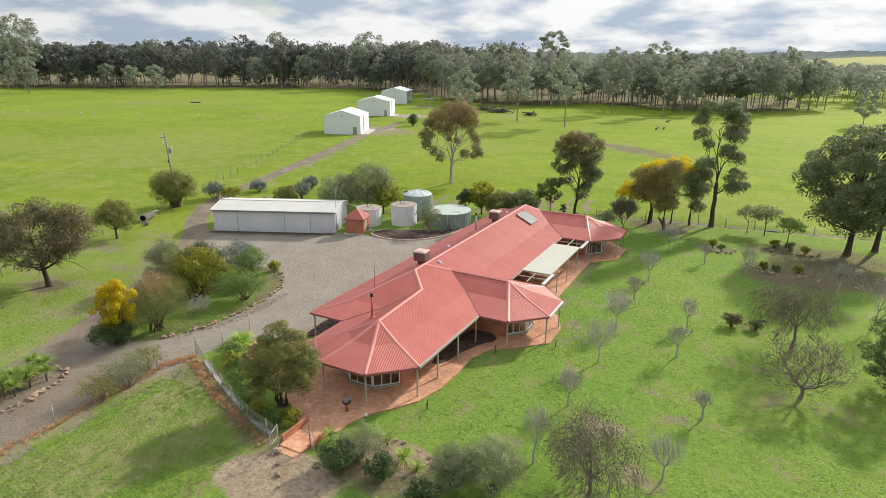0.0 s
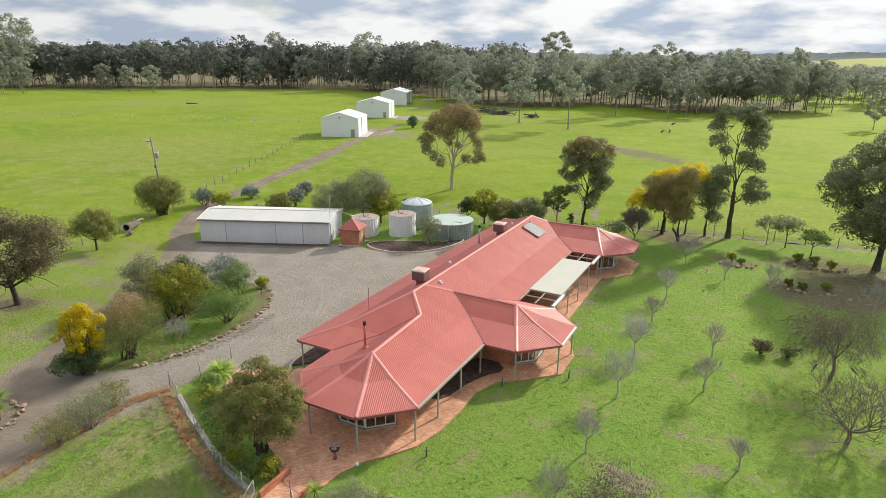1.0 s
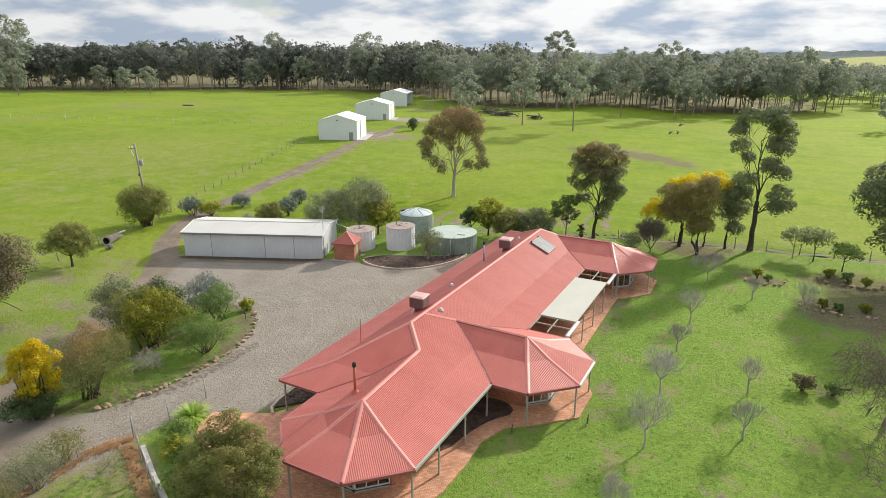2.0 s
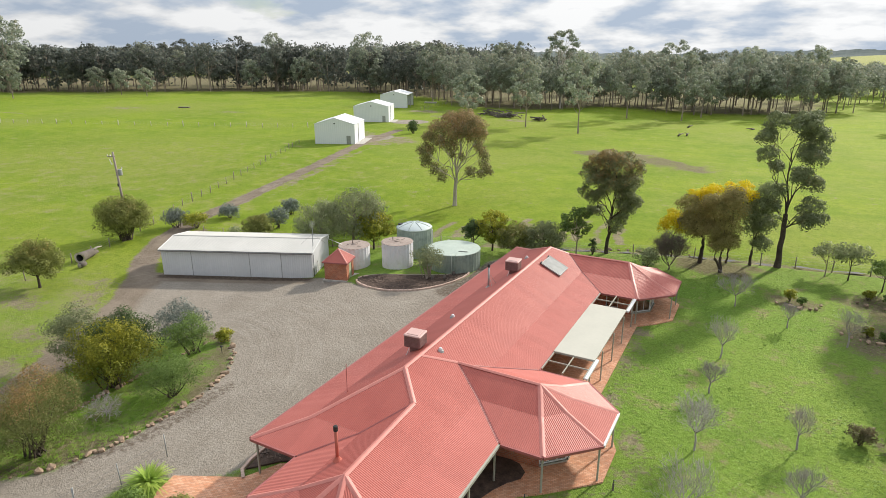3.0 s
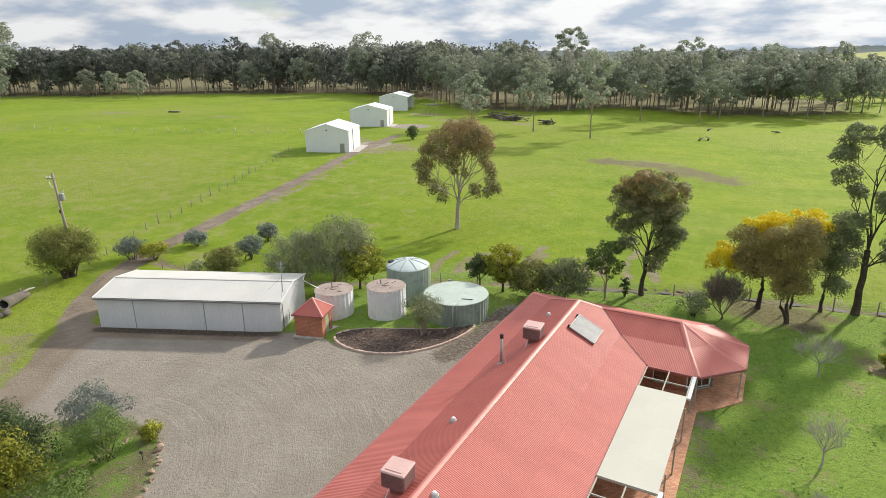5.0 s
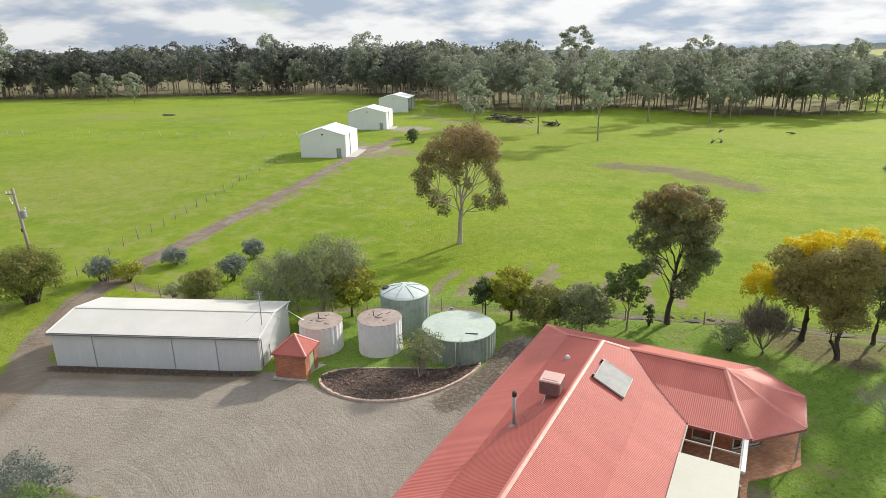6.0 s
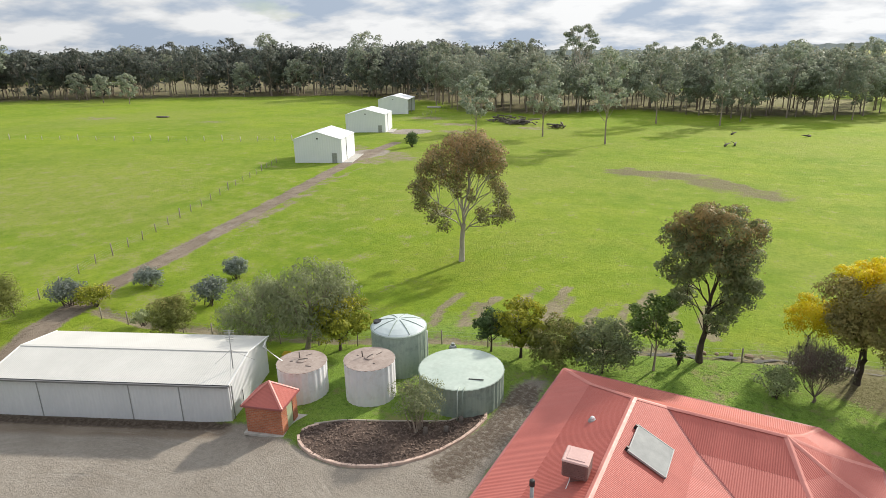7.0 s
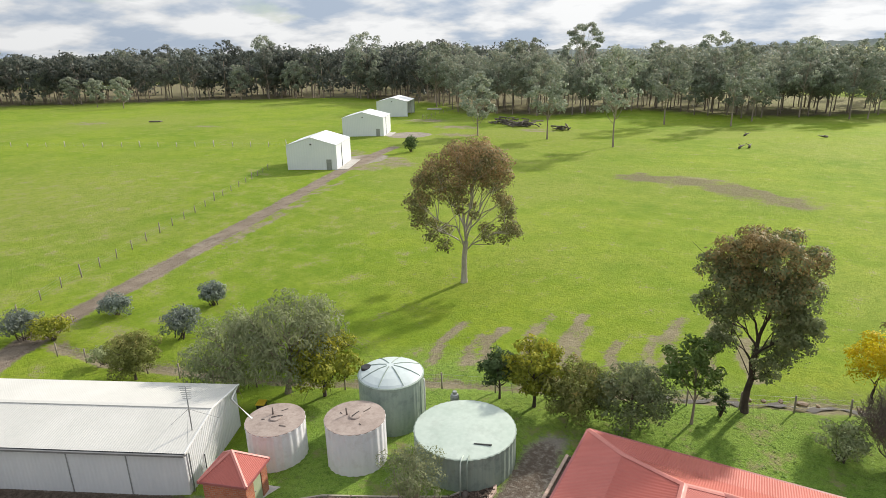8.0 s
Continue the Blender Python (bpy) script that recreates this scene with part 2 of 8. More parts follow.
L_SILVER = leaf_mat("silver_leaves", (0.152, 0.189, 0.160), (0.289, 0.321, 0.289))
L_DARKG = leaf_mat("deep_green_leaves", (0.064, 0.103, 0.039), (0.159, 0.229, 0.088))
L_YELLOW = leaf_mat("wattle_blossom", (0.624, 0.403, 0.010), (0.700, 0.672, 0.030), None, 0.0, 0.5)
L_STRAP = leaf_mat("strappy_leaves", (0.210, 0.360, 0.060), (0.520, 0.610, 0.160))
L_DRY = leaf_mat("dry_leaves", (0.600, 0.423, 0.229), (0.600, 0.600, 0.487))
L_BLOSSOM = leaf_mat("pale_buds", (0.420, 0.360, 0.350), (0.600, 0.540, 0.530))


def glass_mat():
    m, n, l, p = nodes("window_glass")
    tcn = n.new("ShaderNodeTexCoord")
    p.inputs["Base Color"].default_value = rgb(0.85, 0.9, 0.9)
    p.inputs["Roughness"].default_value = 0.02
    p.inputs["Transmission Weight"].default_value = 1.0
    bn = n.new("ShaderNodeBump")
    bn.inputs["Strength"].default_value, bn.inputs["Distance"].default_value = 0.05, 0.01
    l.new(n_noise(n, l, tcn.outputs["Object"], 2.0), bn.inputs["Height"])
    l.new(bn.outputs[0], p.inputs["Normal"])
    return m


M_GLASS = glass_mat()
M_PANEL = surf("solar_glass", (0.15, 0.165, 0.17), (0.24, 0.255, 0.255), 1.5, 60.0, 0.6, 0.0, 0.1, 60)


# ---------- building helpers ----------
def mesh_of(name, verts, faces, mat=None, smooth=False):
    me = bpy.data.meshes.new(name)
    me.from_pydata([tuple(map(float, v)) for v in verts], [], [tuple(f) for f in faces])
    if mat:
        me.materials.append(mat)
    if smooth:
        me.polygons.foreach_set("use_smooth", [True] * len(me.polygons))
    me.update()
    return me


def part(name, me, mat, parent, label=""):
    """Links a bmesh or mesh as one mesh object under a thing or under a part."""
    if isinstance(me, bmesh.types.BMesh):
        data = bpy.data.meshes.new(name)
        me.to_mesh(data)
        me.free()
        me = data
    if mat and not me.materials:
        me.materials.append(mat)
    ob = new(name, me)
    if parent:
        ob.parent = parent
    if label:
        ob["label"] = label
    return ob


def empty(name, m, label, category, group=""):
    ob = new(name)
    ob.empty_display_size = 0.2
    ob.matrix_world = m
    return tagged(ob, label, category, group)


def box(bm, x0, y0, z0, x1, y1, z1, bevel=0.0):
    vs = [bm.verts.new(c) for c in ((x0, y0, z0), (x1, y0, z0), (x1, y1, z0), (x0, y1, z0), (x0, y0, z1), (x1, y0, z1), (x1, y1, z1), (x0, y1, z1))]
    fs = [bm.faces.new([vs[i] for i in f]) for f in ((3, 2, 1, 0), (4, 5, 6, 7), (0, 1, 5, 4), (1, 2, 6, 5), (2, 3, 7, 6), (3, 0, 4, 7))]
    if bevel:
        es = list({e for f in fs for e in f.edges})
        bmesh.ops.bevel(bm, geom=es, offset=bevel, segments=1, affect="EDGES")
    return bm


def boxm(x0, y0, z0, x1, y1, z1, bevel=0.0):
    return box(bmesh.new(), x0, y0, z0, x1, y1, z1, bevel)


def tube(verts, faces, pts, radii, sides=6, cap=True):
    """Adds a tapered tube along pts to the lists verts and faces."""
    base = len(verts)
    n = len(pts)
    for i, (p, r) in enumerate(zip(pts, radii)):
        p = Vector(p)
        d = Vector(pts[min(i + 1, n - 1)]) - Vector(pts[max(i - 1, 0)])
        d = d.normalized() if d.length > 1e-6 else Vector((0, 0, 1))
        u = d.orthogonal().normalized()
        w = d.cross(u)
        for k in range(sides):
            a = 2 * math.pi * k / sides
            verts.append(tuple(p + (u * math.cos(a) + w * math.sin(a)) * r))
    for i in range(n - 1):
        for k in range(sides):
            a, b = base + i * sides + k, base + i * sides + (k + 1) % sides
            faces.append((a, b, b + sides, a + sides))
    if cap:
        faces.append(tuple(base + (n - 1) * sides + k for k in range(sides)))
        faces.append(tuple(base + k for k in reversed(range(sides))))


def tube_mesh(name, pts, r, sides=8, mat=None):
    v, f = [], []
    tube(v, f, pts, [r] * len(pts) if isinstance(r, (int, float)) else r, sides)
    return mesh_of(name, v, f, mat, sides > 5)


def lathe(name, profile, sides, mat, ripple=0.0, waves=0):
    """Turns (radius, height) pairs round the z axis; ripple makes vertical ribs."""
    v, f = [], []
    for r, z in profile:
        for k in range(sides):
            a = 2 * math.pi * k / sides
            rr = r + (ripple * math.cos(waves * a) if r > 0.05 else 0.0)
            v.append((rr * math.cos(a), rr * math.sin(a), z))
    for i in range(len(profile) - 1):
        for k in range(sides):
            a, b = i * sides + k, i * sides + (k + 1) % sides
            f.append((a, b, b + sides, a + sides))
    f.append(tuple((len(profile) - 1) * sides + k for k in range(sides)))
    return mesh_of(name, v, f, mat)


# ---------- the lie of the land ----------
def smooth(a, b, x):
    k = np.clip((x - a) / (b - a), 0.0, 1.0)
    return k * k * (3 - 2 * k)


def gz(x, y):
    """Ground height: the yard falls gently to the west, the far woods stand a little higher."""
    return -0.9 * smooth(-42, -54, x) * (1 - smooth(80, 125, y)) + 0.8 * smooth(400, 620, -0.75 * x + 0.66 * y) + 19 * smooth(480, 1000, y) * smooth(-120, 260, x)


def on_ground(x, y, dz=0.0):
    return (x, y, float(gz(x, y)) + dz)


def poly_dist(px, py, poly):
    """Signed distance to a closed outline, positive inside."""
    d = np.full(px.shape, 1e9)
    inside = np.zeros(px.shape, bool)
    n = len(poly)
    for i in range(n):
        (ax, ay), (bx, by) = poly[i], poly[(i + 1) % n]
        ex, ey = bx - ax, by - ay
        t = np.clip(((px - ax) * ex + (py - ay) * ey) / (ex * ex + ey * ey), 0, 1)
        d = np.minimum(d, np.hypot(px - ax - t * ex, py - ay - t * ey))
        cross = ((ay > py) != (by > py)) & (px < (bx - ax) * (py - ay) / (by - ay + 1e-12) + ax)
        inside ^= cross
    return np.where(inside, d, -d)


def inside(x, y, poly):
    """Whether one point lies within an outline."""
    r, (ax, ay) = False, poly[-1]
    for bx, by in poly:
        if (ay > y) != (by > y) and x < ax + (bx - ax) * (y - ay) / (by - ay):
            r = not r
        ax, ay = bx, by
    return r


def line_dist(px, py, line):
    d = np.full(px.shape, 1e9)
    for (ax, ay), (bx, by) in zip(line[:-1], line[1:]):
        ex, ey = bx - ax, by - ay
        t = np.clip(((px - ax) * ex + (py - ay) * ey) / (ex * ex + ey * ey), 0, 1)
        d = np.minimum(d, np.hypot(px - ax - t * ex, py - ay - t * ey))
    return d


def rounded(poly, times=2):
    """Chaikin's corner cutting on a closed outline."""
    for _ in range(times):
        out = []
        for i, (ax, ay) in enumerate(poly):
            bx, by = poly[(i + 1) % len(poly)]
            out += [(0.75 * ax + 0.25 * bx, 0.75 * ay + 0.25 * by), (0.25 * ax + 0.75 * bx, 0.25 * ay + 0.75 * by)]
        poly = out
    return poly


ISLAND = rounded([(-43.5, 27.6), (-41.4, 31.2), (-41.0, 36.0), (-41.2, 40.5), (-43.2, 44.4), (-47.5, 47.4), (-52.0, 47.6), (-56.5, 44.0), (-55.0, 36.0), (-51.2, 28.6), (-47.5, 26.4)])
YARD = rounded([(-38.0, 8.0), (-38.2, 16.0), (-37.8, 24.0), (-37.4, 29.5), (-36.8, 31.8), (-34.6, 32.7), (-32.6, 34.0), (-33.2, 38.0), (-33.0, 60.0), (-32.8, 77.0), (-35.4, 76.0), (-35.2, 69.0),
                (-37.5, 64.0), (-41.5, 61.6), (-45.0, 62.4), (-50.9, 63.3), (-58.3, 60.4), (-67.3, 56.4), (-70.5, 55.0), (-69.0, 52.0), (-64.0, 47.4),
                (-59.0, 38.0), (-55.0, 31.0), (-52.2, 25.0), (-50.2, 19.5), (-49.0, 8.0)], 1)
TRACK = [(-67.0, 53.0), (-73.0, 58.0), (-78.6, 65.0), (-82.8, 73.5), (-86.0, 84.6), (-89.9, 97.8), (-94.2, 115.0), (-100.0, 132.0), (-107.0, 153.0), (-112.5, 177.0)]
BED = [(-45.3, 63.2), (-44.4, 62.3), (-42.6, 61.8), (-40.4, 62.0), (-38.2, 63.3), (-36.6, 65.3), (-35.5, 68.2), (-35.4, 71.0), (-36.4, 70.3), (-37.4, 68.6), (-40.5, 67.0), (-43.6, 65.5), (-45.0, 64.3)]
CREEK = [(-78.0, 70.5), (-71.0, 71.0), (-60.0, 73.7), (-51.0, 77.0), (-41.0, 80.2), (-28.0, 85.0), (-18.0, 88.4), (-4.0, 91.0), (14.0, 93.0)]


def spread(*runs):
    out = []
    for a, b, s in runs:
        out += list(np.arange(a, b - 1e-6, s))
    return out


def far_steps(start, end, first, grow):
    out, v, s = [], start, first
    while abs(v - start) < abs(end - start):
        v += s if end > start else -s
        s *= grow
        out.append(v)
    return out


gx = sorted(far_steps(-125, -4200, 1.5, 1.13)) + spread((-125, -90, 1.0), (-90, 20, 0.5), (20, 60, 1.5)) + [60] + far_steps(60, 4200, 2.0, 1.13)
gy = sorted(far_steps(4, -600, 1.0, 1.25)) + spread((4, 95, 0.5), (95, 190, 1.0), (190, 300, 2.5)) + [300] + far_steps(300, 4200, 4.0, 1.13)
GX, GY = np.meshgrid(np.array(gx), np.array(gy))
fine_bumps = np.zeros(GX.shape)
for s, amp, ox in ((0.9, 0.025, 0.0), (0.27, 0.05, 4.0), (0.06, 0.12, 9.0)):
    fine_bumps += amp * np.sin(GX * s + ox + 1.7 * np.sin(GY * s * 0.7)) * np.cos(GY * s * 1.1 - ox + 1.3 * np.sin(GX * s * 0.6))
yard_d = np.maximum(poly_dist(GX, GY, YARD), 1.55 - line_dist(GX, GY, TRACK))
yard_d = np.maximum(yard_d, 5.5 - np.hypot((GX + 109) / 1.0, (GY - 158) / 1.4))
yard_d = np.maximum(yard_d, 5.5 - np.hypot((GX + 122) / 1.2, (GY - 200) / 1.2))
isl_d = poly_dist(GX, GY, ISLAND)
gravel_d = np.minimum(yard_d, -isl_d)
creek_d = line_dist(GX, GY, CREEK)
flat = np.clip((gravel_d + 1.0) / 1.0, 0, 1)
near_house = smooth(2.0, -3.0, np.maximum.reduce([np.abs(GX + 23) - 10, np.abs(GY - 52) - 26]))
GZ = gz(GX, GY) + fine_bumps * (1 - 0.75 * flat) * (1 - near_house) - 0.35 * np.exp(-(creek_d / 0.9) ** 2)
GZ = GZ - 0.03 - 0.05 * near_house - 0.12 * smooth(-0.3, 0.2, poly_dist(GX, GY, BED))
# ---------- ground ----------
def ground_mat(kind):
    """Grass with worn, dry and lush patches; gravel, dirt and mud where the land is used so."""
    m, n, l, p = nodes(kind)
    tcn = n.new("ShaderNodeTexCoord")
    v = tcn.outputs["Object"]

    def attr(name):
        a = n.new("ShaderNodeAttribute")
        a.attribute_name = name
        return a.outputs["Fac"]

    big = n_noise(n, l, v, 0.03, 5.0, 0.62)
    mid = n_noise(n, l, v, 0.33, 5.0, 0.62)
    fine = n_noise(n, l, v, 3.2, 5.0, 0.7)
    tiny = n_noise(n, l, v, 16.0, 3.0, 0.7)
    # gravel
    gcol = n_mix(n, l, n_ramp(n, l, mid, 0.35, 0.65), rgb(0.255, 0.224, 0.188), rgb(0.340, 0.304, 0.260))
    gcol = n_mix(n, l, n_ramp(n, l, fine, 0.44, 0.62, 0.0, 0.5), gcol, rgb(0.205, 0.180, 0.152))
    gcol = n_mix(n, l, n_ramp(n, l, tiny, 0.46, 0.62, 0.0, 0.58), gcol, rgb(0.46, 0.415, 0.35))
    earth = n_mix(n, l, n_ramp(n, l, mid, 0.35, 0.65), rgb(0.21, 0.165, 0.125), rgb(0.33, 0.270, 0.210))
    earth = n_mix(n, l, n_ramp(n, l, fine, 0.4, 0.65, 0.0, 0.6), earth, rgb(0.135, 0.108, 0.084))
    worn = n_mix(n, l, n_ramp(n, l, mid, 0.35, 0.65), rgb(0.180, 0.140, 0.102), rgb(0.275, 0.224, 0.172))
    worn = n_mix(n, l, n_ramp(n, l, tiny, 0.42, 0.66, 0.0, 0.5), worn, rgb(0.33, 0.29, 0.245))
    gcol = n_mix(n, l, n_ramp(n, l, n_math(n, l, "ADD", attr("earth"), n_math(n, l, "MULTIPLY", n_math(n, l, "SUBTRACT", mid, 0.5), 0.9)), 0.3, 0.7), gcol, worn)
    arc = n.new("ShaderNodeCombineXYZ")
    l.new(n_math(n, l, "ADD", n_math(n, l, "MULTIPLY", attr("arc"), 3.2), n_math(n, l, "MULTIPLY", mid, 0.7)), arc.inputs[0])
    l.new(n_math(n, l, "MULTIPLY", big, 9.0), arc.inputs[1])
    ruts = n_noise(n, l, arc.outputs[0], 1.3, 3.0, 0.65)
    driven = n_ramp(n, l, n_noise(n, l, v, 0.12, 3.0, 0.6), 0.42, 0.62)
    gcol = n_mix(n, l, n_math(n, l, "MULTIPLY", driven, n_ramp(n, l, ruts, 0.53, 0.64, 0.0, 0.40)), gcol, rgb(0.26, 0.225, 0.185))
    gcol = n_mix(n, l, n_math(n, l, "MULTIPLY", driven, n_ramp(n, l, ruts, 0.45, 0.34, 0.0, 0.26)), gcol, rgb(0.50, 0.465, 0.415))
    soil = n_mix(n, l, n_ramp(n, l, fine, 0.38, 0.62), rgb(0.075, 0.057, 0.043), rgb(0.165, 0.130, 0.102))
    gcol = n_mix(n, l, n_ramp(n, l, n_math(n, l, "ADD", attr("soil"), n_math(n, l, "MULTIPLY", n_math(n, l, "SUBTRACT", fine, 0.5), 1.6)), 0.35, 0.7), gcol, soil)
    deep = 0.15
    if kind == "gravel":
        col = gcol
    else:
        clump = n_noise(n, l, v, 1.15, 5.0, 0.68)
        sward = n_noise(n, l, v, 0.14, 6.0, 0.7)
        huge = n_noise(n, l, v, 0.017, 5.0, 0.62)
        lush = n_mix(n, l, n_ramp(n, l, big, 0.38, 0.62), rgb(0.129, 0.220, 0.013), rgb(0.232, 0.310, 0.019))
        lush = n_mix(n, l, n_ramp(n, l, sward, 0.48, 0.66, 0.0, 0.5), lush, rgb(0.099, 0.198, 0.011))
        lush = n_mix(n, l, n_ramp(n, l, sward, 0.48, 0.34, 0.0, 0.5), lush, rgb(0.288, 0.333, 0.043))
        lush = n_mix(n, l, n_ramp(n, l, mid, 0.42, 0.62, 0.0, 0.7), lush, rgb(0.245, 0.310, 0.034))
        streak = n_noise(n, l, v, 0.05, 6.0, 0.66, (1.0, 2.6, 1.0))
        lush = n_mix(n, l, n_ramp(n, l, streak, 0.50, 0.68, 0.0, 0.45), lush, rgb(0.103, 0.211, 0.007))
        lush = n_mix(n, l, n_ramp(n, l, streak, 0.45, 0.32, 0.0, 0.45), lush, rgb(0.280, 0.310, 0.057))
        lush = n_mix(n, l, n_ramp(n, l, huge, 0.46, 0.60, 0.0, 0.75), lush, rgb(0.249, 0.283, 0.060))
        lush = n_mix(n, l, n_ramp(n, l, clump, 0.48, 0.66, 0.0, 0.5), lush, rgb(0.086, 0.166, 0.007))
        lush = n_mix(n, l, n_ramp(n, l, fine, 0.48, 0.66, 0.0, 0.5), lush, rgb(0.082, 0.148, 0.009))
        lush = n_mix(n, l, n_ramp(n, l, tiny, 0.50, 0.66, 0.0, 0.35), lush, rgb(0.267, 0.323, 0.046))
        lawn = n_mix(n, l, n_ramp(n, l, big, 0.36, 0.64), rgb(0.100, 0.232, 0.026), rgb(0.204, 0.292, 0.050))
        lawn = n_mix(n, l, n_ramp(n, l, clump, 0.47, 0.68, 0.0, 0.55), lawn, rgb(0.092, 0.202, 0.026))
        lawn = n_mix(n, l, n_ramp(n, l, clump, 0.47, 0.32, 0.0, 0.5), lawn, rgb(0.248, 0.310, 0.090))
        lawn = n_mix(n, l, n_ramp(n, l, fine, 0.47, 0.62, 0.0, 0.75), lawn, rgb(0.048, 0.107, 0.020))
        lawn = n_mix(n, l, n_ramp(n, l, tiny, 0.50, 0.58, 0.0, 0.85), lawn, rgb(0.240, 0.370, 0.085))
        scuff = n_math(n, l, "ADD", n_math(n, l, "MULTIPLY", mid, 0.55), n_math(n, l, "MULTIPLY", clump, 0.45))
        lawn = n_mix(n, l, n_ramp(n, l, scuff, 0.54, 0.62, 0.0, 0.75), lawn, rgb(0.27, 0.235, 0.125))
        lush = n_mix(n, l, n_ramp(n, l, n_math(n, l, "ADD", attr("lawn"), n_math(n, l, "SUBTRACT", mid, 0.5)), 0.2, 0.8, 0.0, 0.92), lush, lawn)
        dry = n_mix(n, l, n_ramp(n, l, fine, 0.35, 0.65), rgb(0.24, 0.225, 0.10), rgb(0.37, 0.315, 0.18))
        dryf = n_math(n, l, "ADD", attr("dry"), n_math(n, l, "MULTIPLY", n_math(n, l, "SUBTRACT", n_math(n, l, "ADD", n_math(n, l, "MULTIPLY", mid, 0.6), n_math(n, l, "MULTIPLY", fine, 0.4)), 0.5), 2.4))
        col = n_mix(n, l, n_ramp(n, l, dryf, 0.25, 0.85), lush, dry)
        rag = n_math(n, l, "MULTIPLY", n_math(n, l, "SUBTRACT", n_math(n, l, "ADD", n_math(n, l, "MULTIPLY", mid, 0.55), n_math(n, l, "MULTIPLY", fine, 0.45)), 0.5), 2.6)
        barei = n_math(n, l, "ADD", attr("bare"), n_math(n, l, "MULTIPLY", rag, 1.5))
        col = n_mix(n, l, n_ramp(n, l, barei, 0.3, 0.75), col, earth)
        litter = n_mix(n, l, n_ramp(n, l, fine, 0.35, 0.65), rgb(0.095, 0.074, 0.054), rgb(0.225, 0.182, 0.132))
        col = n_mix(n, l, n_ramp(n, l, n_math(n, l, "ADD", attr("litter"), rag), 0.3, 0.75), col, litter)
        stones = n.new("ShaderNodeTexVoronoi")
        stones.inputs["Scale"].default_value = 3.6
        l.new(v, stones.inputs["Vector"])
        rub = n_mix(n, l, n_ramp(n, l, mid, 0.35, 0.65), rgb(0.310, 0.215, 0.165), rgb(0.480, 0.370, 0.305))
        rub = n_mix(n, l, n_ramp(n, l, stones.outputs["Distance"], 0.18, 0.05, 0.0, 0.8), rub, rgb(0.50, 0.42, 0.36))
        rub = n_mix(n, l, n_ramp(n, l, fine, 0.46, 0.62, 0.0, 0.75), rub, rgb(0.200, 0.140, 0.105))
        col = n_mix(n, l, n_ramp(n, l, n_math(n, l, "ADD", attr("rubble"), n_math(n, l, "MULTIPLY", rag, 0.8)), 0.38, 0.62), col, rub)
        gf = n_math(n, l, "ADD", attr("gravel"), n_math(n, l, "MULTIPLY", rag, 0.9))
        col = n_mix(n, l, n_ramp(n, l, gf, -0.25, 0.2), col, gcol)
        deep = n_ramp(n, l, gf, -0.25, 0.2, 0.20, 0.15)
    l.new(col, p.inputs["Base Color"])
    p.inputs["Roughness"].default_value = 0.9
    p.inputs["Specular IOR Level"].default_value = 0.10
    bn = n.new("ShaderNodeBump")
    bn.inputs["Strength"].default_value = 0.9
    put(l, bn.inputs["Distance"], deep)
    relief = n_math(n, l, "ADD", fine, n_math(n, l, "MULTIPLY", tiny, 0.6))
    if kind == "gravel":
        relief = n_math(n, l, "ADD", relief, n_math(n, l, "MULTIPLY", ruts, 0.35))
    l.new(relief, bn.inputs["Height"])
    l.new(bn.outputs[0], p.inputs["Normal"])
    if kind != "gravel":
        wax = n.new("ShaderNodeBsdfGlossy")
        wax.inputs["Color"].default_value, wax.inputs["Roughness"].default_value = rgb(0.85, 1.0, 0.22), 0.62
        l.new(bn.outputs[0], wax.inputs["Normal"])
        ms = n.new("ShaderNodeMixShader")
        l.new(n_ramp(n, l, gf, -0.25, 0.0, 0.036, 0.0), ms.inputs[0])
        l.new(p.outputs[0], ms.inputs[1])
        l.new(wax.outputs[0], ms.inputs[2])
        l.new(ms.outputs[0], n["Material Output"].inputs["Surface"])
    return m


def blob(cx, cy, rx, ry=None, soft=0.5):
    r = np.hypot((GX - cx) / rx, (GY - cy) / (ry or rx))
    return 1 - smooth(1 - soft, 1 + soft, r)


earth_m = np.clip(1.4 - np.abs(line_dist(GX, GY, [(-46, 5), (-47.5, 18), (-50, 24), (-54.5, 33), (-60, 43), (-68, 53.5)]) / 2.6), 0, 1)
earth_m = np.maximum(earth_m, smooth(4.0, 1.0, line_dist(GX, GY, TRACK)) * 0.9)
earth_m = np.maximum(earth_m, smooth(32, 20, GY) * smooth(-36, -40, GX) * 0.95)
earth_m = np.maximum(earth_m, smooth(1.6, 0.3, line_dist(GX, GY, [(-51, 61.8), (-67, 54.6), (-70.5, 55.5)])) * 0.9)
soil_m = 0.95 * smooth(0.9, 0.2, line_dist(GX, GY, [(-66.6, 55.5), (-51.2, 62.3)]))
soil_m = np.maximum(soil_m, 0.62 * smooth(2.2, 0.6, line_dist(GX, GY, [(-35.2, 64.5), (-34.2, 69.0), (-34.2, 74.5)])))
soil_m = np.maximum(soil_m, 0.5 * smooth(1.3, 0.3, line_dist(GX, GY, [(-42.0, 30.0), (-40.5, 33.5), (-40.2, 37.0), (-40.4, 41.0)])))
tr_d = line_dist(GX, GY, TRACK[1:])
soil_m = np.maximum(soil_m, 0.50 * smooth(0.6, 0.15, np.abs(tr_d - 0.95)))
track_mid = smooth(0.6, 0.2, line_dist(GX, GY, TRACK[3:])) * 0.75
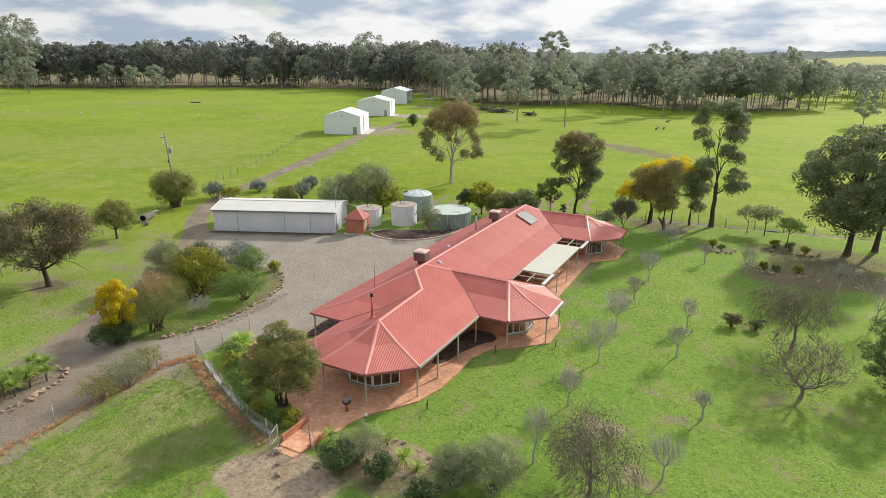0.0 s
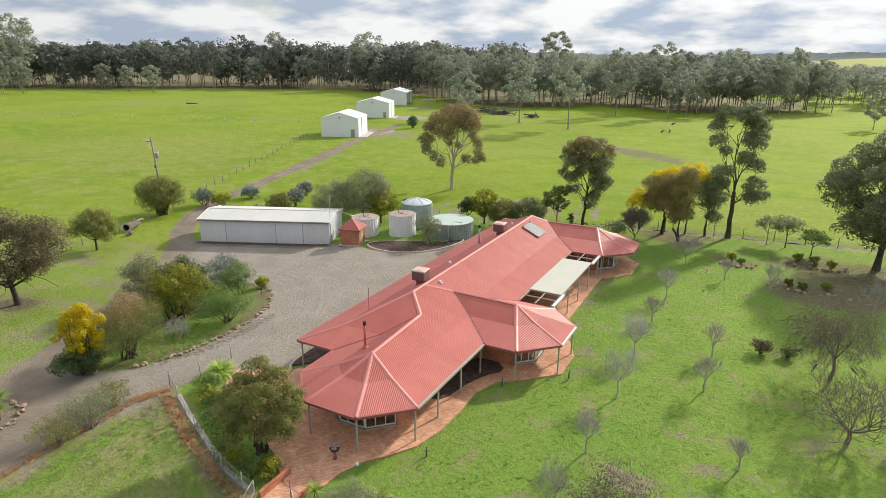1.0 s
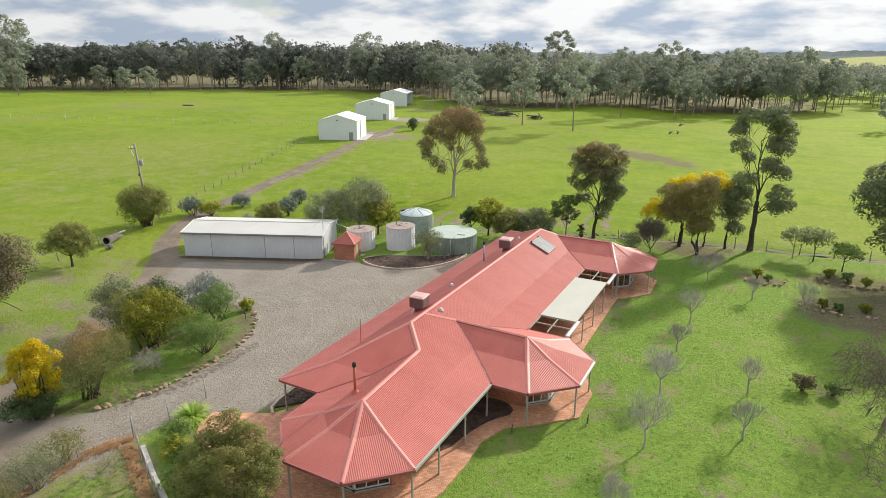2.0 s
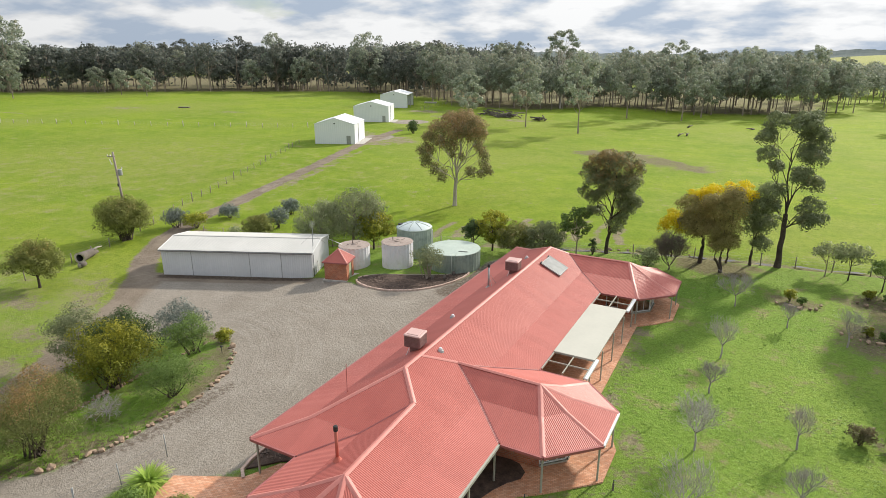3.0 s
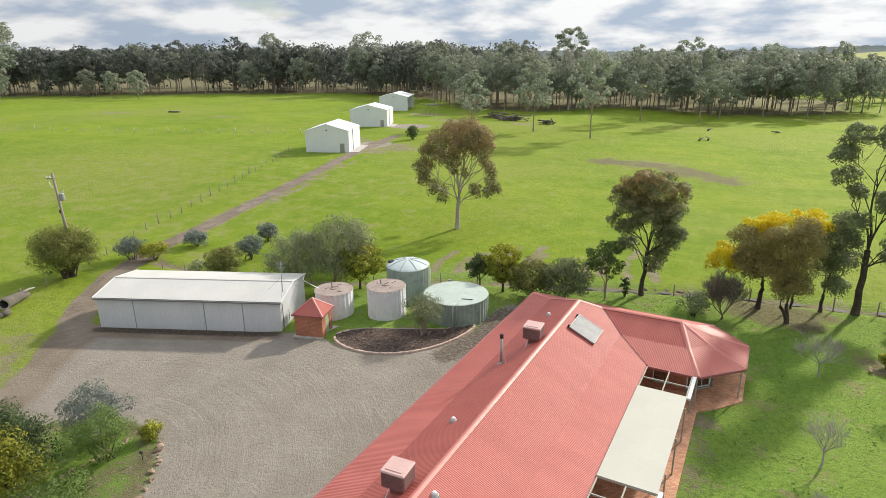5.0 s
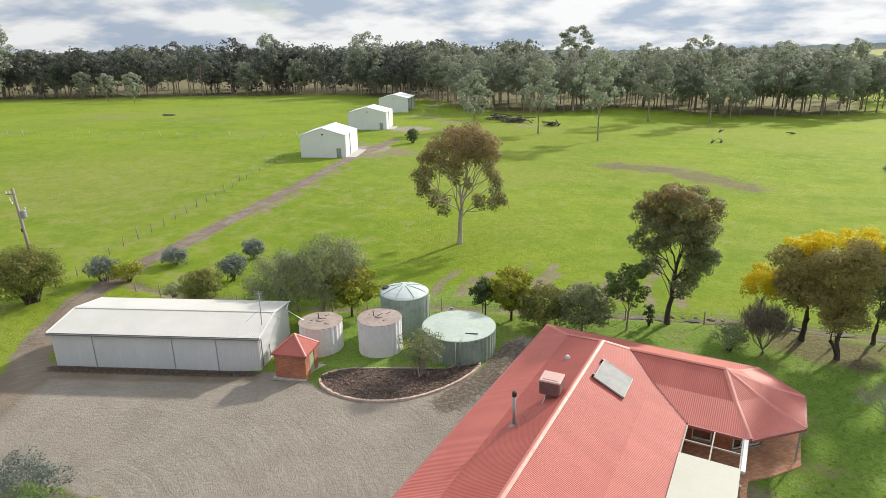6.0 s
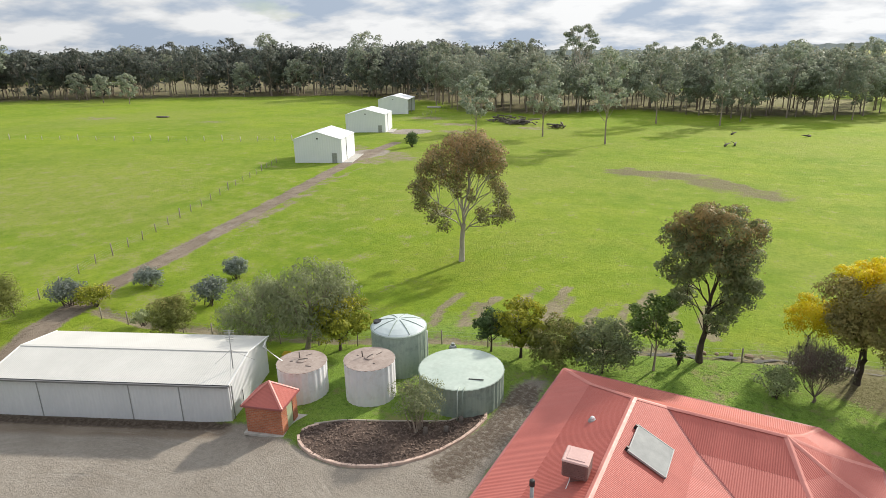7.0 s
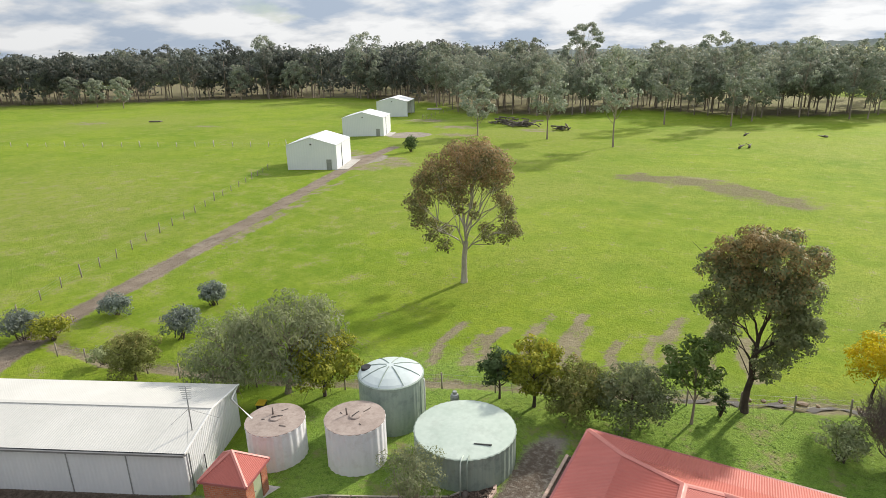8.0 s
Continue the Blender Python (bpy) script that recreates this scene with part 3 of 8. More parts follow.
puddle = np.maximum.reduce([blob(px, py, pa, pb, 0.8) for px, py, pa, pb in ((-86.6, 99.2, 0.9, 2.2), (-87.9, 104.0, 0.6, 1.4), (-88.8, 108.2, 0.9, 1.7), (-91.0, 112.6, 0.7, 2.4), (-84.4, 92.0, 0.5, 1.6))])
gravel_at = np.clip(np.maximum(gravel_d - track_mid * 1.3, puddle * 1.4 - 1.45), -8, 3)
bare = 0.95 * np.exp(-(creek_d / 0.75) ** 2)
scald = (0.95 * smooth(6.5, 1.5, line_dist(GX, GY, [(-46.5, 160.0), (-41, 159.5), (-34.5, 158.5), (-28, 153.5), (-21.5, 148.5)]) + 1.2 * np.sin(GX * 0.9) * np.sin(GY * 0.6)))
bare = np.maximum(bare, 0.4 * scald)
side_ruts = np.minimum(line_dist(GX, GY, [(-86.2, 97.0), (-88.4, 103.5), (-90.5, 115.0), (-95.0, 129.0), (-98.5, 142.0)]), line_dist(GX, GY, [(-87.8, 98.0), (-90.0, 106.0), (-92.6, 118.0), (-98.0, 132.0)]))
bare = np.maximum(bare, 0.62 * smooth(0.9, 0.2, side_ruts))
for bx, by, br in ((-98.5, 156.0, 6.0), (-104.0, 150.0, 7.0), (-108.0, 205.0, 7.0), (-118.0, 222.0, 8.0), (-138.0, 238.0, 9.0), (-90.0, 222.0, 6.0)):
    bare = np.maximum(bare, 0.7 * blob(bx, by, br, br * 0.55))
bare = np.maximum(bare, 0.6 * blob(-38, 162, 6, 3))
bare = np.maximum(bare, 1.0 * blob(-21.4, 20.4, 3.4, 2.2, 0.35))
bare = np.maximum(bare, 0.95 * smooth(1.5, 0.5, line_dist(GX, GY, [(-19.6, 25.2), (-17.4, 25.0), (-15.4, 24.9)])))
bare = np.maximum(bare, 0.55 * blob(-15.8, 22.6, 2.2, 1.2))
for bx, by, br in ((4.2, 43.4, 2.4), (-3.6, 30.0, 1.4), (-6.6, 34.0, 1.8), (-2.4, 37.5, 1.3), (-5.6, 40.2, 1.0), (0.4, 55.0, 1.0), (-12.0, 29.6, 1.2)):
    bare = np.maximum(bare, 0.52 * blob(bx, by, br, br * 0.7))
bare = np.maximum(bare, 0.55 * smooth(1.1, 0.3, line_dist(GX, GY, [(-37.4, 14), (-36.9, 24), (-36.6, 27.6), (-31.0, 24.2), (-24.4, 21.8)])))
bare = np.maximum(bare, 0.5 * smooth(1.4, 0.3, line_dist(GX, GY, [(-14, 43), (-12.6, 46), (-13.8, 49.5), (-15.8, 50.2), (-15.8, 65)])))
bare = np.maximum(bare, 0.58 * smooth(2.6, 0.4, line_dist(GX, GY, [(-56.5, 30.0), (-60.5, 38.0), (-65.5, 46.0), (-70.5, 51.5)])))
bare = np.maximum(bare, 0.75 * smooth(2.2, 0.3, line_dist(GX, GY, [(-282.7, 151.9), (-268.8, 158.2)])))
for bx, by, br in ((-61, 40, 4.5), (-66, 33, 3.0), (-72, 44, 3.0), (-120, 165, 8), (-105, 160, 8), (-260, 190, 9), (-205, 196, 5)):
    bare = np.maximum(bare, 0.62 * blob(bx, by, br, br * 0.6))
for k in range(11):
    rx = -46 + k * 2.2 + 0.6 * math.sin(k * 2.1)
    ry = 82.0 + k * 0.75
    tail = 7.5 + 3.0 * math.sin(k * 5.0)
    bare = np.maximum(bare, (0.85 + 0.15 * math.sin(k * 3.3)) * smooth(0.8, 0.25, line_dist(GX, GY, [(rx, ry), (rx - 1.2, ry + 0.5 * tail), (rx - 1.0, ry + tail)])))
rubble = smooth(-0.8, 0.5, poly_dist(GX, GY, rounded([(-25.6, 20.4), (-24.2, 22.0), (-22.6, 22.6), (-20.6, 22.3), (-18.8, 21.5), (-18.6, 20.0), (-20.4, 18.4), (-23.0, 17.8), (-25.2, 18.6)])))
rubble = np.maximum(rubble, smooth(-0.4, 0.4, poly_dist(GX, GY, rounded([(-19.8, 25.8), (-18.4, 26.7), (-16.2, 26.6), (-14.9, 26.1), (-14.4, 25.0), (-15.6, 23.6), (-17.6, 23.2), (-19.4, 24.2)]))))
litter = 0.80 * smooth(-6, 14, poly_dist(GX, GY, [(-500, 180), (-428, 216), (-385, 246), (-344, 276), (-308, 300), (-266, 320), (-240, 328), (-176, 306), (-140, 262), (-98, 262), (-76, 292), (-34, 276), (-10, 286), (12, 300), (20, 380), (-400, 640), (-900, 150)]))
for bx, by, br in ((8, 80, 7.5), (4.5, 72, 6.5), (9, 74, 7), (-12, 86, 5.0), (-4.2, 78.3, 2.6), (3.5, 81.5, 4), (-65.5, 32.6, 2.2), (-17, 23.6, 3.2)):
    litter = np.maximum(litter, 0.88 * blob(bx, by, br, br * 0.7))
litter = np.maximum(litter, 0.30 * smooth(-1.0, 1.0, isl_d))
litter = np.maximum(litter, 0.75 * smooth(-0.3, 0.3, isl_d) * smooth(2.0, 0.8, isl_d))
litter = np.maximum(litter, 0.6 * smooth(0.0, 1.0, isl_d) * blob(-44.0, 43.0, 3.2, 4.0))
litter = np.maximum(litter, 0.85 * scald)
dry = 0.10 + 0.0 * GX
dry = np.maximum(dry, 0.38 * smooth(-35, -40, GX) * smooth(60, 45, GY))
dry = np.maximum(dry, 0.56 * poly_dist(GX, GY, [(-27, 22), (-36.5, 27), (-37, 5), (-30, 5)]).clip(-1, 1))
dry = np.maximum(dry, 0.16 * blob(-6, 44, 14, 22))
dry = np.maximum(dry, 0.62 * smooth(420, 620, GY))
dry = np.maximum(dry, 0.75 * smooth(1.6, 0.3, line_dist(GX, GY, [(-38.0, 10), (-38.0, 26), (-37.5, 27.9), (-31.2, 24.4), (-24.6, 22.0)])))
dry = np.maximum(dry, 0.26 * blob(-120, 95, 60, 50))

nyv, nxv = GX.shape
gverts = np.stack([GX.ravel(), GY.ravel(), GZ.ravel()], 1)
ii = (np.arange(nyv - 1)[:, None] * nxv + np.arange(nxv - 1)[None, :]).ravel()
gquads = np.stack([ii, ii + 1, ii + nxv + 1, ii + nxv], 1)


def grid_mesh(name, keep, lift, mat, attrs):
    quads = gquads[keep]
    used = np.unique(quads)
    remap = np.zeros(len(gverts), int)
    remap[used] = np.arange(len(used))
    vv, qq = gverts[used] + np.array([0, 0, lift]), remap[quads]
    me = bpy.data.meshes.new(name)
    me.vertices.add(len(vv))
    me.vertices.foreach_set("co", vv.ravel())
    me.loops.add(qq.size)
    me.loops.foreach_set("vertex_index", qq.ravel().astype(np.int32))
    me.polygons.add(len(qq))
    me.polygons.foreach_set("loop_start", np.arange(0, qq.size, 4, dtype=np.int32))
    me.polygons.foreach_set("loop_total", np.full(len(qq), 4, dtype=np.int32))
    me.polygons.foreach_set("use_smooth", np.ones(len(qq), bool))
    me.materials.append(mat)
    me.update(calc_edges=True)
    for k, a in attrs.items():
        at = me.attributes.new(k, "FLOAT", "POINT")
        at.data.foreach_set("value", a.ravel()[used].astype(np.float32))
    return me


lawn_m = smooth(92, 82, GY - 0.18 * (GX + 30)) * smooth(-62, -42, GX) + 0.55 * smooth(-40, -60, GX) * smooth(60, 40, GY)
attrs = dict(rubble=rubble, lawn=np.clip(lawn_m, 0, 1), arc=np.clip(-isl_d, -5, 40), gravel=gravel_at, earth=earth_m, soil=soil_m, bare=bare, litter=litter, dry=dry)
ground = new("ground", grid_mesh("ground", np.ones(len(gquads), bool), 0.0, ground_mat("grass"), attrs))
tagged(ground, "green winter pasture and mown lawn with bare patches", "ground", kind="structure")
cd = gravel_d.ravel()
inner = (cd[gquads].min(1) > 1.2) & (gverts[gquads[:, 0], 1] < 100) & (gverts[gquads[:, 0], 0] > -67)
road = new("road", grid_mesh("road", inner, 0.004, ground_mat("gravel"), attrs))
tagged(road, "grey gravel driveway and turning yard with wheel marks", "driveway", kind="structure")


# ---------- house ----------
E0, B0, W0, R0 = 2.45, 3.2, 4.17, 4.88


def octo(cx, cy, a, ab, axis):
    """Outer and inner corners of a half octagon that looks along -y or +x."""
    k = 0.41421
    out = []
    for r in (a, ab):
        if axis == "-y":
            out.append([(cx - r, cy - k * r), (cx - k * r, cy - r), (cx + k * r, cy - r), (cx + r, cy - k * r)])
        else:
            out.append([(cx + k * r, cy - r), (cx + r, cy - k * r), (cx + r, cy + k * r), (cx + k * r, cy + r)])
    return out


fo, fi = octo(-23.7, 33.1, 4.5, 2.1, "-y")
mo, mi = octo(-18.45, 45.3, 4.35, 1.95, "+x")
no, ni = octo(-18.55, 70.2, 4.5, 2.1, "+x")
P3 = {}
for tag, pts, zz in (("fo", fo, E0), ("fi", fi, B0), ("mo", mo, E0), ("mi", mi, B0), ("no", no, E0), ("ni", ni, B0)):
    for i, (x, y) in enumerate(pts):
        P3[f"{tag}{i}"] = (x, y, zz)
P3.update(SW=(-31.6, 34.8, E0), NW=(-31.6, 74.7, E0), SWb=(-29.2, 37.2, B0), NWb=(-29.2, 72.3, B0), RS=(-25.9, 42.0, R0), RT=(-25.9, 43.8, R0), RN=(-25.95, 69.1, R0),
          e2=(-28.2, 34.8, E0), V2b=(-25.8, 37.2, B0), K=(-23.95, 39.8, 4.18), A1=(-23.7, 33.1, 4.12), e7=(-19.2, 40.95, E0), V7b=(-21.6, 43.35, B0), MV=(-24.0, 45.3, 4.15), MN=(-24.0, 45.3, 3.97),
          Am=(-18.45, 45.3, 4.09), em=(-20.05, 49.65, E0), V11b=(-22.45, 47.25, B0), e12=(-20.05, 65.7, E0), V12b=(-22.45, 68.1, B0), FV=(-24.4, 70.2, 4.15), Af=(-18.55, 70.2, W0))
# each face: name of its corners, the way the sheets run down, and whether it takes the lit red of the verandah skirts
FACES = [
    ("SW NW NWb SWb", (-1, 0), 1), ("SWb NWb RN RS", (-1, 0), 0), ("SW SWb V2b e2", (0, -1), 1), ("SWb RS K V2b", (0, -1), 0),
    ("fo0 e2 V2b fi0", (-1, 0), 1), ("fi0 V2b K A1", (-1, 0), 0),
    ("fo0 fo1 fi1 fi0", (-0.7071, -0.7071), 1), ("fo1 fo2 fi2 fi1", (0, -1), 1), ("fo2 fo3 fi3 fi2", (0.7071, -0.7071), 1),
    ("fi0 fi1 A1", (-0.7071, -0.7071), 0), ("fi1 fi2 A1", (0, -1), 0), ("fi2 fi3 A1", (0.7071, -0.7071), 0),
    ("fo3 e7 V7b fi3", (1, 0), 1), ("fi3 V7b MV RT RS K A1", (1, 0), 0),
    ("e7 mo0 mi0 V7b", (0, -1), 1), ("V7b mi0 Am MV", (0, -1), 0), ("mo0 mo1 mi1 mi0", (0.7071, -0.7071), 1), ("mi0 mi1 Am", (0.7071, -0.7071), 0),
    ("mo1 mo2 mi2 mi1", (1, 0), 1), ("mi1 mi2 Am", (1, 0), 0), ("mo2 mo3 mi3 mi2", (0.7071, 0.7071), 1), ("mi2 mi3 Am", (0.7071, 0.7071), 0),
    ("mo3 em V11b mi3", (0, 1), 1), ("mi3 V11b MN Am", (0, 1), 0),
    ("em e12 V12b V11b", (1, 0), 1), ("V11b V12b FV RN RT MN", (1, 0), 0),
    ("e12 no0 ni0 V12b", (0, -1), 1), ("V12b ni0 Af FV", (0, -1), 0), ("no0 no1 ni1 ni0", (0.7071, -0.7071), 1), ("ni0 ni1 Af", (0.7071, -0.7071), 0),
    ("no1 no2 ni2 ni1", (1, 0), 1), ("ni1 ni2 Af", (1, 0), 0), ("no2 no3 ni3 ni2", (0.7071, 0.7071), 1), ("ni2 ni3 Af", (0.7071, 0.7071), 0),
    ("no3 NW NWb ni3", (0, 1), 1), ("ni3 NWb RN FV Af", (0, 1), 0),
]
house = empty("house", pose(-24, 52, 0), "sprawling brick homestead under red corrugated roof with octagonal verandah wings", "house")
HM = house.matrix_world.inverted()


def hpart(name, me, mat, parent=None, label=""):
    """A part of the house, given in world coordinates."""
    ob = part(name, me, mat, parent or house, label)
    if parent is None:
        ob.location = (24, -52, 0)
    return ob


def sheet_faces(corners, down, wave=0.112, per=4, amp=0.008, width=8):
    """Corrugated sheets over one roof face: lists of (verts, faces), one for each sheet."""
    pts = [Vector(P3[c]) for c in corners.split()]
    d = Vector((down[0], down[1]))
    u = Vector((-d.y, d.x))
    uv = [(p.xy.dot(u), p.xy.dot(d), p.z) for p in pts]
    tris = ear_clip(uv)
    u0, u1 = min(q[0] for q in uv), max(q[0] for q in uv)
    step = wave / per
    count = max(1, int((u1 - u0) / step))

    def span(uu):
        vs = []
        for i in range(len(uv)):
            (a, va, _), (b, vb, _) = uv[i], uv[(i + 1) % len(uv)]
            if (a - uu) * (b - uu) <= 0 and abs(a - b) > 1e-9:
                t = (uu - a) / (b - a)
                vs.append(va + t * (vb - va))
        return (min(vs), max(vs)) if len(vs) > 1 else None

    def height(uu, vv):
        best, bz = -1e9, 0.0
        for a, b, c in tris:
            det = (b[1] - c[1]) * (a[0] - c[0]) + (c[0] - b[0]) * (a[1] - c[1])
            w0 = ((b[1] - c[1]) * (uu - c[0]) + (c[0] - b[0]) * (vv - c[1])) / det
            w1 = ((c[1] - a[1]) * (uu - c[0]) + (a[0] - c[0]) * (vv - c[1])) / det
            w2 = 1 - w0 - w1
            m = min(w0, w1, w2)
            if m > best:
                best, bz = m, w0 * a[2] + w1 * b[2] + w2 * c[2]
            if m >= -1e-6:
                break
        return bz

    out, verts, faces, prev = [], [], [], None
    for i in range(count + 1):
        uu = u0 + 1e-4 + (u1 - u0 - 2e-4) * i / count
        s = span(uu)
        if s is None:
            continue
        lift = amp * math.cos(2 * math.pi * i / per)
        row = []
        for k in range(3):
            vv = s[0] + (s[1] - s[0]) * k / 2
            w = u * uu + d * vv
            verts.append((w.x, w.y, height(uu, vv) + lift))
            row.append(len(verts) - 1)
        if prev:
            for k in range(2):
                faces.append((prev[k], row[k], row[k + 1], prev[k + 1]))
        prev = row
        if i and i % (per * width) == 0:
            out.append((verts, faces))
            last = [verts[j] for j in row]
            verts, faces = list(last), []
            prev = [0, 1, 2]
    if faces:
        out.append((verts, faces))
    return out


def ear_clip(uv):
    """Triangles of a flat outline by ear clipping on (u, v)."""
    idx = list(range(len(uv)))
    area = sum(uv[i][0] * uv[(i + 1) % len(uv)][1] - uv[(i + 1) % len(uv)][0] * uv[i][1] for i in idx)
    sgn = 1 if area > 0 else -1
    tris = []

    def cr(a, b, c):
        return ((b[0] - a[0]) * (c[1] - a[1]) - (b[1] - a[1]) * (c[0] - a[0])) * sgn

    while len(idx) > 3:
        for j in range(len(idx)):
            a, b, c = (uv[idx[j - 1]], uv[idx[j]], uv[idx[(j + 1) % len(idx)]])
            if cr(a, b, c) > 1e-9 and not any(cr(a, b, uv[k]) > 0 and cr(b, c, uv[k]) > 0 and cr(c, a, uv[k]) > 0 for k in idx if uv[k] not in (a, b, c)):
                tris.append((a, b, c))
                idx.pop(j)
                break
        else:
            break
    tris.append(tuple(uv[k] for k in idx[:3]))
    return tris


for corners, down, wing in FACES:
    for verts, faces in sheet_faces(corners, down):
        hpart("roof_sheet", mesh_of("roof_sheet", verts, faces), M_ROOF_LIT if wing else M_ROOF)

CAPS = ["SW SWb RS", "NW NWb RN", "RS RT RN", "RS K A1", "fo0 fi0 A1", "fo1 fi1 A1", "fo2 fi2 A1", "fo3 fi3 A1", "RT MV Am", "mo0 mi0 Am", "mo1 mi1 Am", "mo2 mi2 Am", "mo3 mi3 Am",
        "RN FV Af", "no0 ni0 Af", "no1 ni1 Af", "no2 ni2 Af", "no3 ni3 Af"]


def strip(a, b, half, lift, drop):
    """A folded strip over the line a-b: crown in the middle, wings down on both sides."""
    a, b = Vector(a), Vector(b)
    side = Vector((b - a).cross(Vector((0, 0, 1)))).normalized() * half
    v, f = [], []
    for p in (a, b):
        for s, z in ((-1, lift - drop), (-0.35, lift), (0, lift + 0.02), (0.35, lift), (1, lift - drop)):
            q = p + side * s
            v.append((q.x, q.y, q.z + z))
    for k in range(4):
        f.append((k, k + 1, k + 6, k + 5))
    return v, f


for c in CAPS:
    names = c.split()
    for a, b in zip(names[:-1], names[1:]):
        v, f = strip(P3[a], P3[b], 0.16, 0.035, 0.055)
        hpart("ridge_capping", mesh_of("ridge_capping", v, f), M_CAP)
for c in ("e2 V2b K", "e7 V7b MV", "em V11b MN", "e12 V12b FV"):
    names = c.split()
    for a, b in zip(names[:-1], names[1:]):
        v, f = strip(P3[a], P3[b], 0.07, 0.012, -0.02)
        hpart("valley_gutter", mesh_of("valley_gutter", v, f), M_GUTTER)

hpart("ridge_flashing", mesh_of("ridge_flashing", [P3[k] for k in ("RT", "MV", "MN", "Am")], [(0, 1, 2), (1, 3, 2)]), M_ROOF)

EAVES = ["SW", "e2", "fo0", "fo1", "fo2", "fo3", "e7", "mo0", "mo1", "mo2", "mo3", "em", "e12", "no0", "no1", "no2", "no3", "NW"]


def beam_between(a, b, w, z0, z1, name, mat, out=0.0, parent=None, label=""):
    """An upright-sided beam from a to b, w wide, set out sideways by out."""
    a, b = Vector((a[0], a[1], 0)), Vector((b[0], b[1], 0))
    d = (b - a).normalized()
    s = Vector((d.y, -d.x, 0))
    v = []
    for p in (a - d * 0.0, b + d * 0.0):
        for o in (out - w / 2, out + w / 2):
            for z in (z0, z1):
                q = p + s * o
                v.append((q.x, q.y, z))
    f = [(0, 1, 3, 2), (4, 6, 7, 5), (0, 4, 5, 1), (2, 3, 7, 6), (1, 5, 7, 3), (0, 2, 6, 4)]
    return hpart(name, mesh_of(name, v, f), mat, parent, label)


for a, b in zip(EAVES, EAVES[1:] + EAVES[:1]):
    beam_between(P3[a], P3[b], 0.13, E0 - 0.16, E0 + 0.0, "gutter", M_WHITE if (a, b) == ("mo1", "mo2") else M_TRIM if (a, b) == ("fo3", "e7") else M_GUTTER, 0.05)
    beam_between(P3[a], P3[b], 0.08, E0 - 0.30, E0 - 0.14, "verandah_beam", M_TRIM, -0.22)
# ---------- end of house roof ----------
# ---------- house walls, openings, posts ----------
def brick_mat(name, c1, c2, mortar, scale, upright=True, tint=0.0):
    m, n, l, p = nodes(name)
    tcn = n.new("ShaderNodeTexCoord")
    s = n.new("ShaderNodeSeparateXYZ")
    l.new(tcn.outputs["Object"], s.inputs[0])
    c = n.new("ShaderNodeCombineXYZ")
    if upright:
        l.new(n_math(n, l, "ADD", s.outputs[0], s.outputs[1]), c.inputs[0])
        l.new(s.outputs[2], c.inputs[1])
    else:
        l.new(n_math(n, l, "ADD", n_math(n, l, "MULTIPLY", s.outputs[0], 0.94), n_math(n, l, "MULTIPLY", s.outputs[1], 0.34)), c.inputs[0])
        l.new(n_math(n, l, "SUBTRACT", n_math(n, l, "MULTIPLY", s.outputs[1], 0.94), n_math(n, l, "MULTIPLY", s.outputs[0], 0.34)), c.inputs[1])
    b = n.new("ShaderNodeTexBrick")
    l.new(c.outputs[0], b.inputs["Vector"])
    b.inputs["Color1"].default_value, b.inputs["Color2"].default_value, b.inputs["Mortar"].default_value = rgb(*c1), rgb(*c2), rgb(*mortar)
    b.inputs["Scale"].default_value = scale
    b.inputs["Mortar Size"].default_value = 0.018
    v = tcn.outputs["Object"]
    stain = n_ramp(n, l, n_noise(n, l, v, 0.6, 6.0, 0.6), 0.35, 0.7, 0.72, 1.18)
    cc = n.new("ShaderNodeCombineColor")
    for i in range(3):
        l.new(stain, cc.inputs[i])
    col = n_mix(n, l, 1.0, b.outputs["Color"], cc.outputs[0], "MULTIPLY")
    l.new(col, p.inputs["Base Color"])
    p.inputs["Roughness"].default_value = 0.85
    bn = n.new("ShaderNodeBump")
    bn.inputs["Strength"].default_value, bn.inputs["Distance"].default_value = 0.5, 0.01
    l.new(b.outputs["Fac"], bn.inputs["Height"])
    bn.invert = True
    l.new(bn.outputs[0], p.inputs["Normal"])
    return m


M_BRICKWALL = brick_mat("red_brickwork", (0.42, 0.13, 0.065), (0.54, 0.20, 0.105), (0.38, 0.29, 0.23), 2.0)
M_PAVING = brick_mat("terracotta_paving", (0.60, 0.27, 0.145), (0.74, 0.43, 0.285), (0.40, 0.20, 0.12), 2.1, False)


def wall_piece(a, b, z0, z1, thick, name, mat, label=""):
    return beam_between(a, b, thick, z0, z1, name, mat, 0.0, None, label)


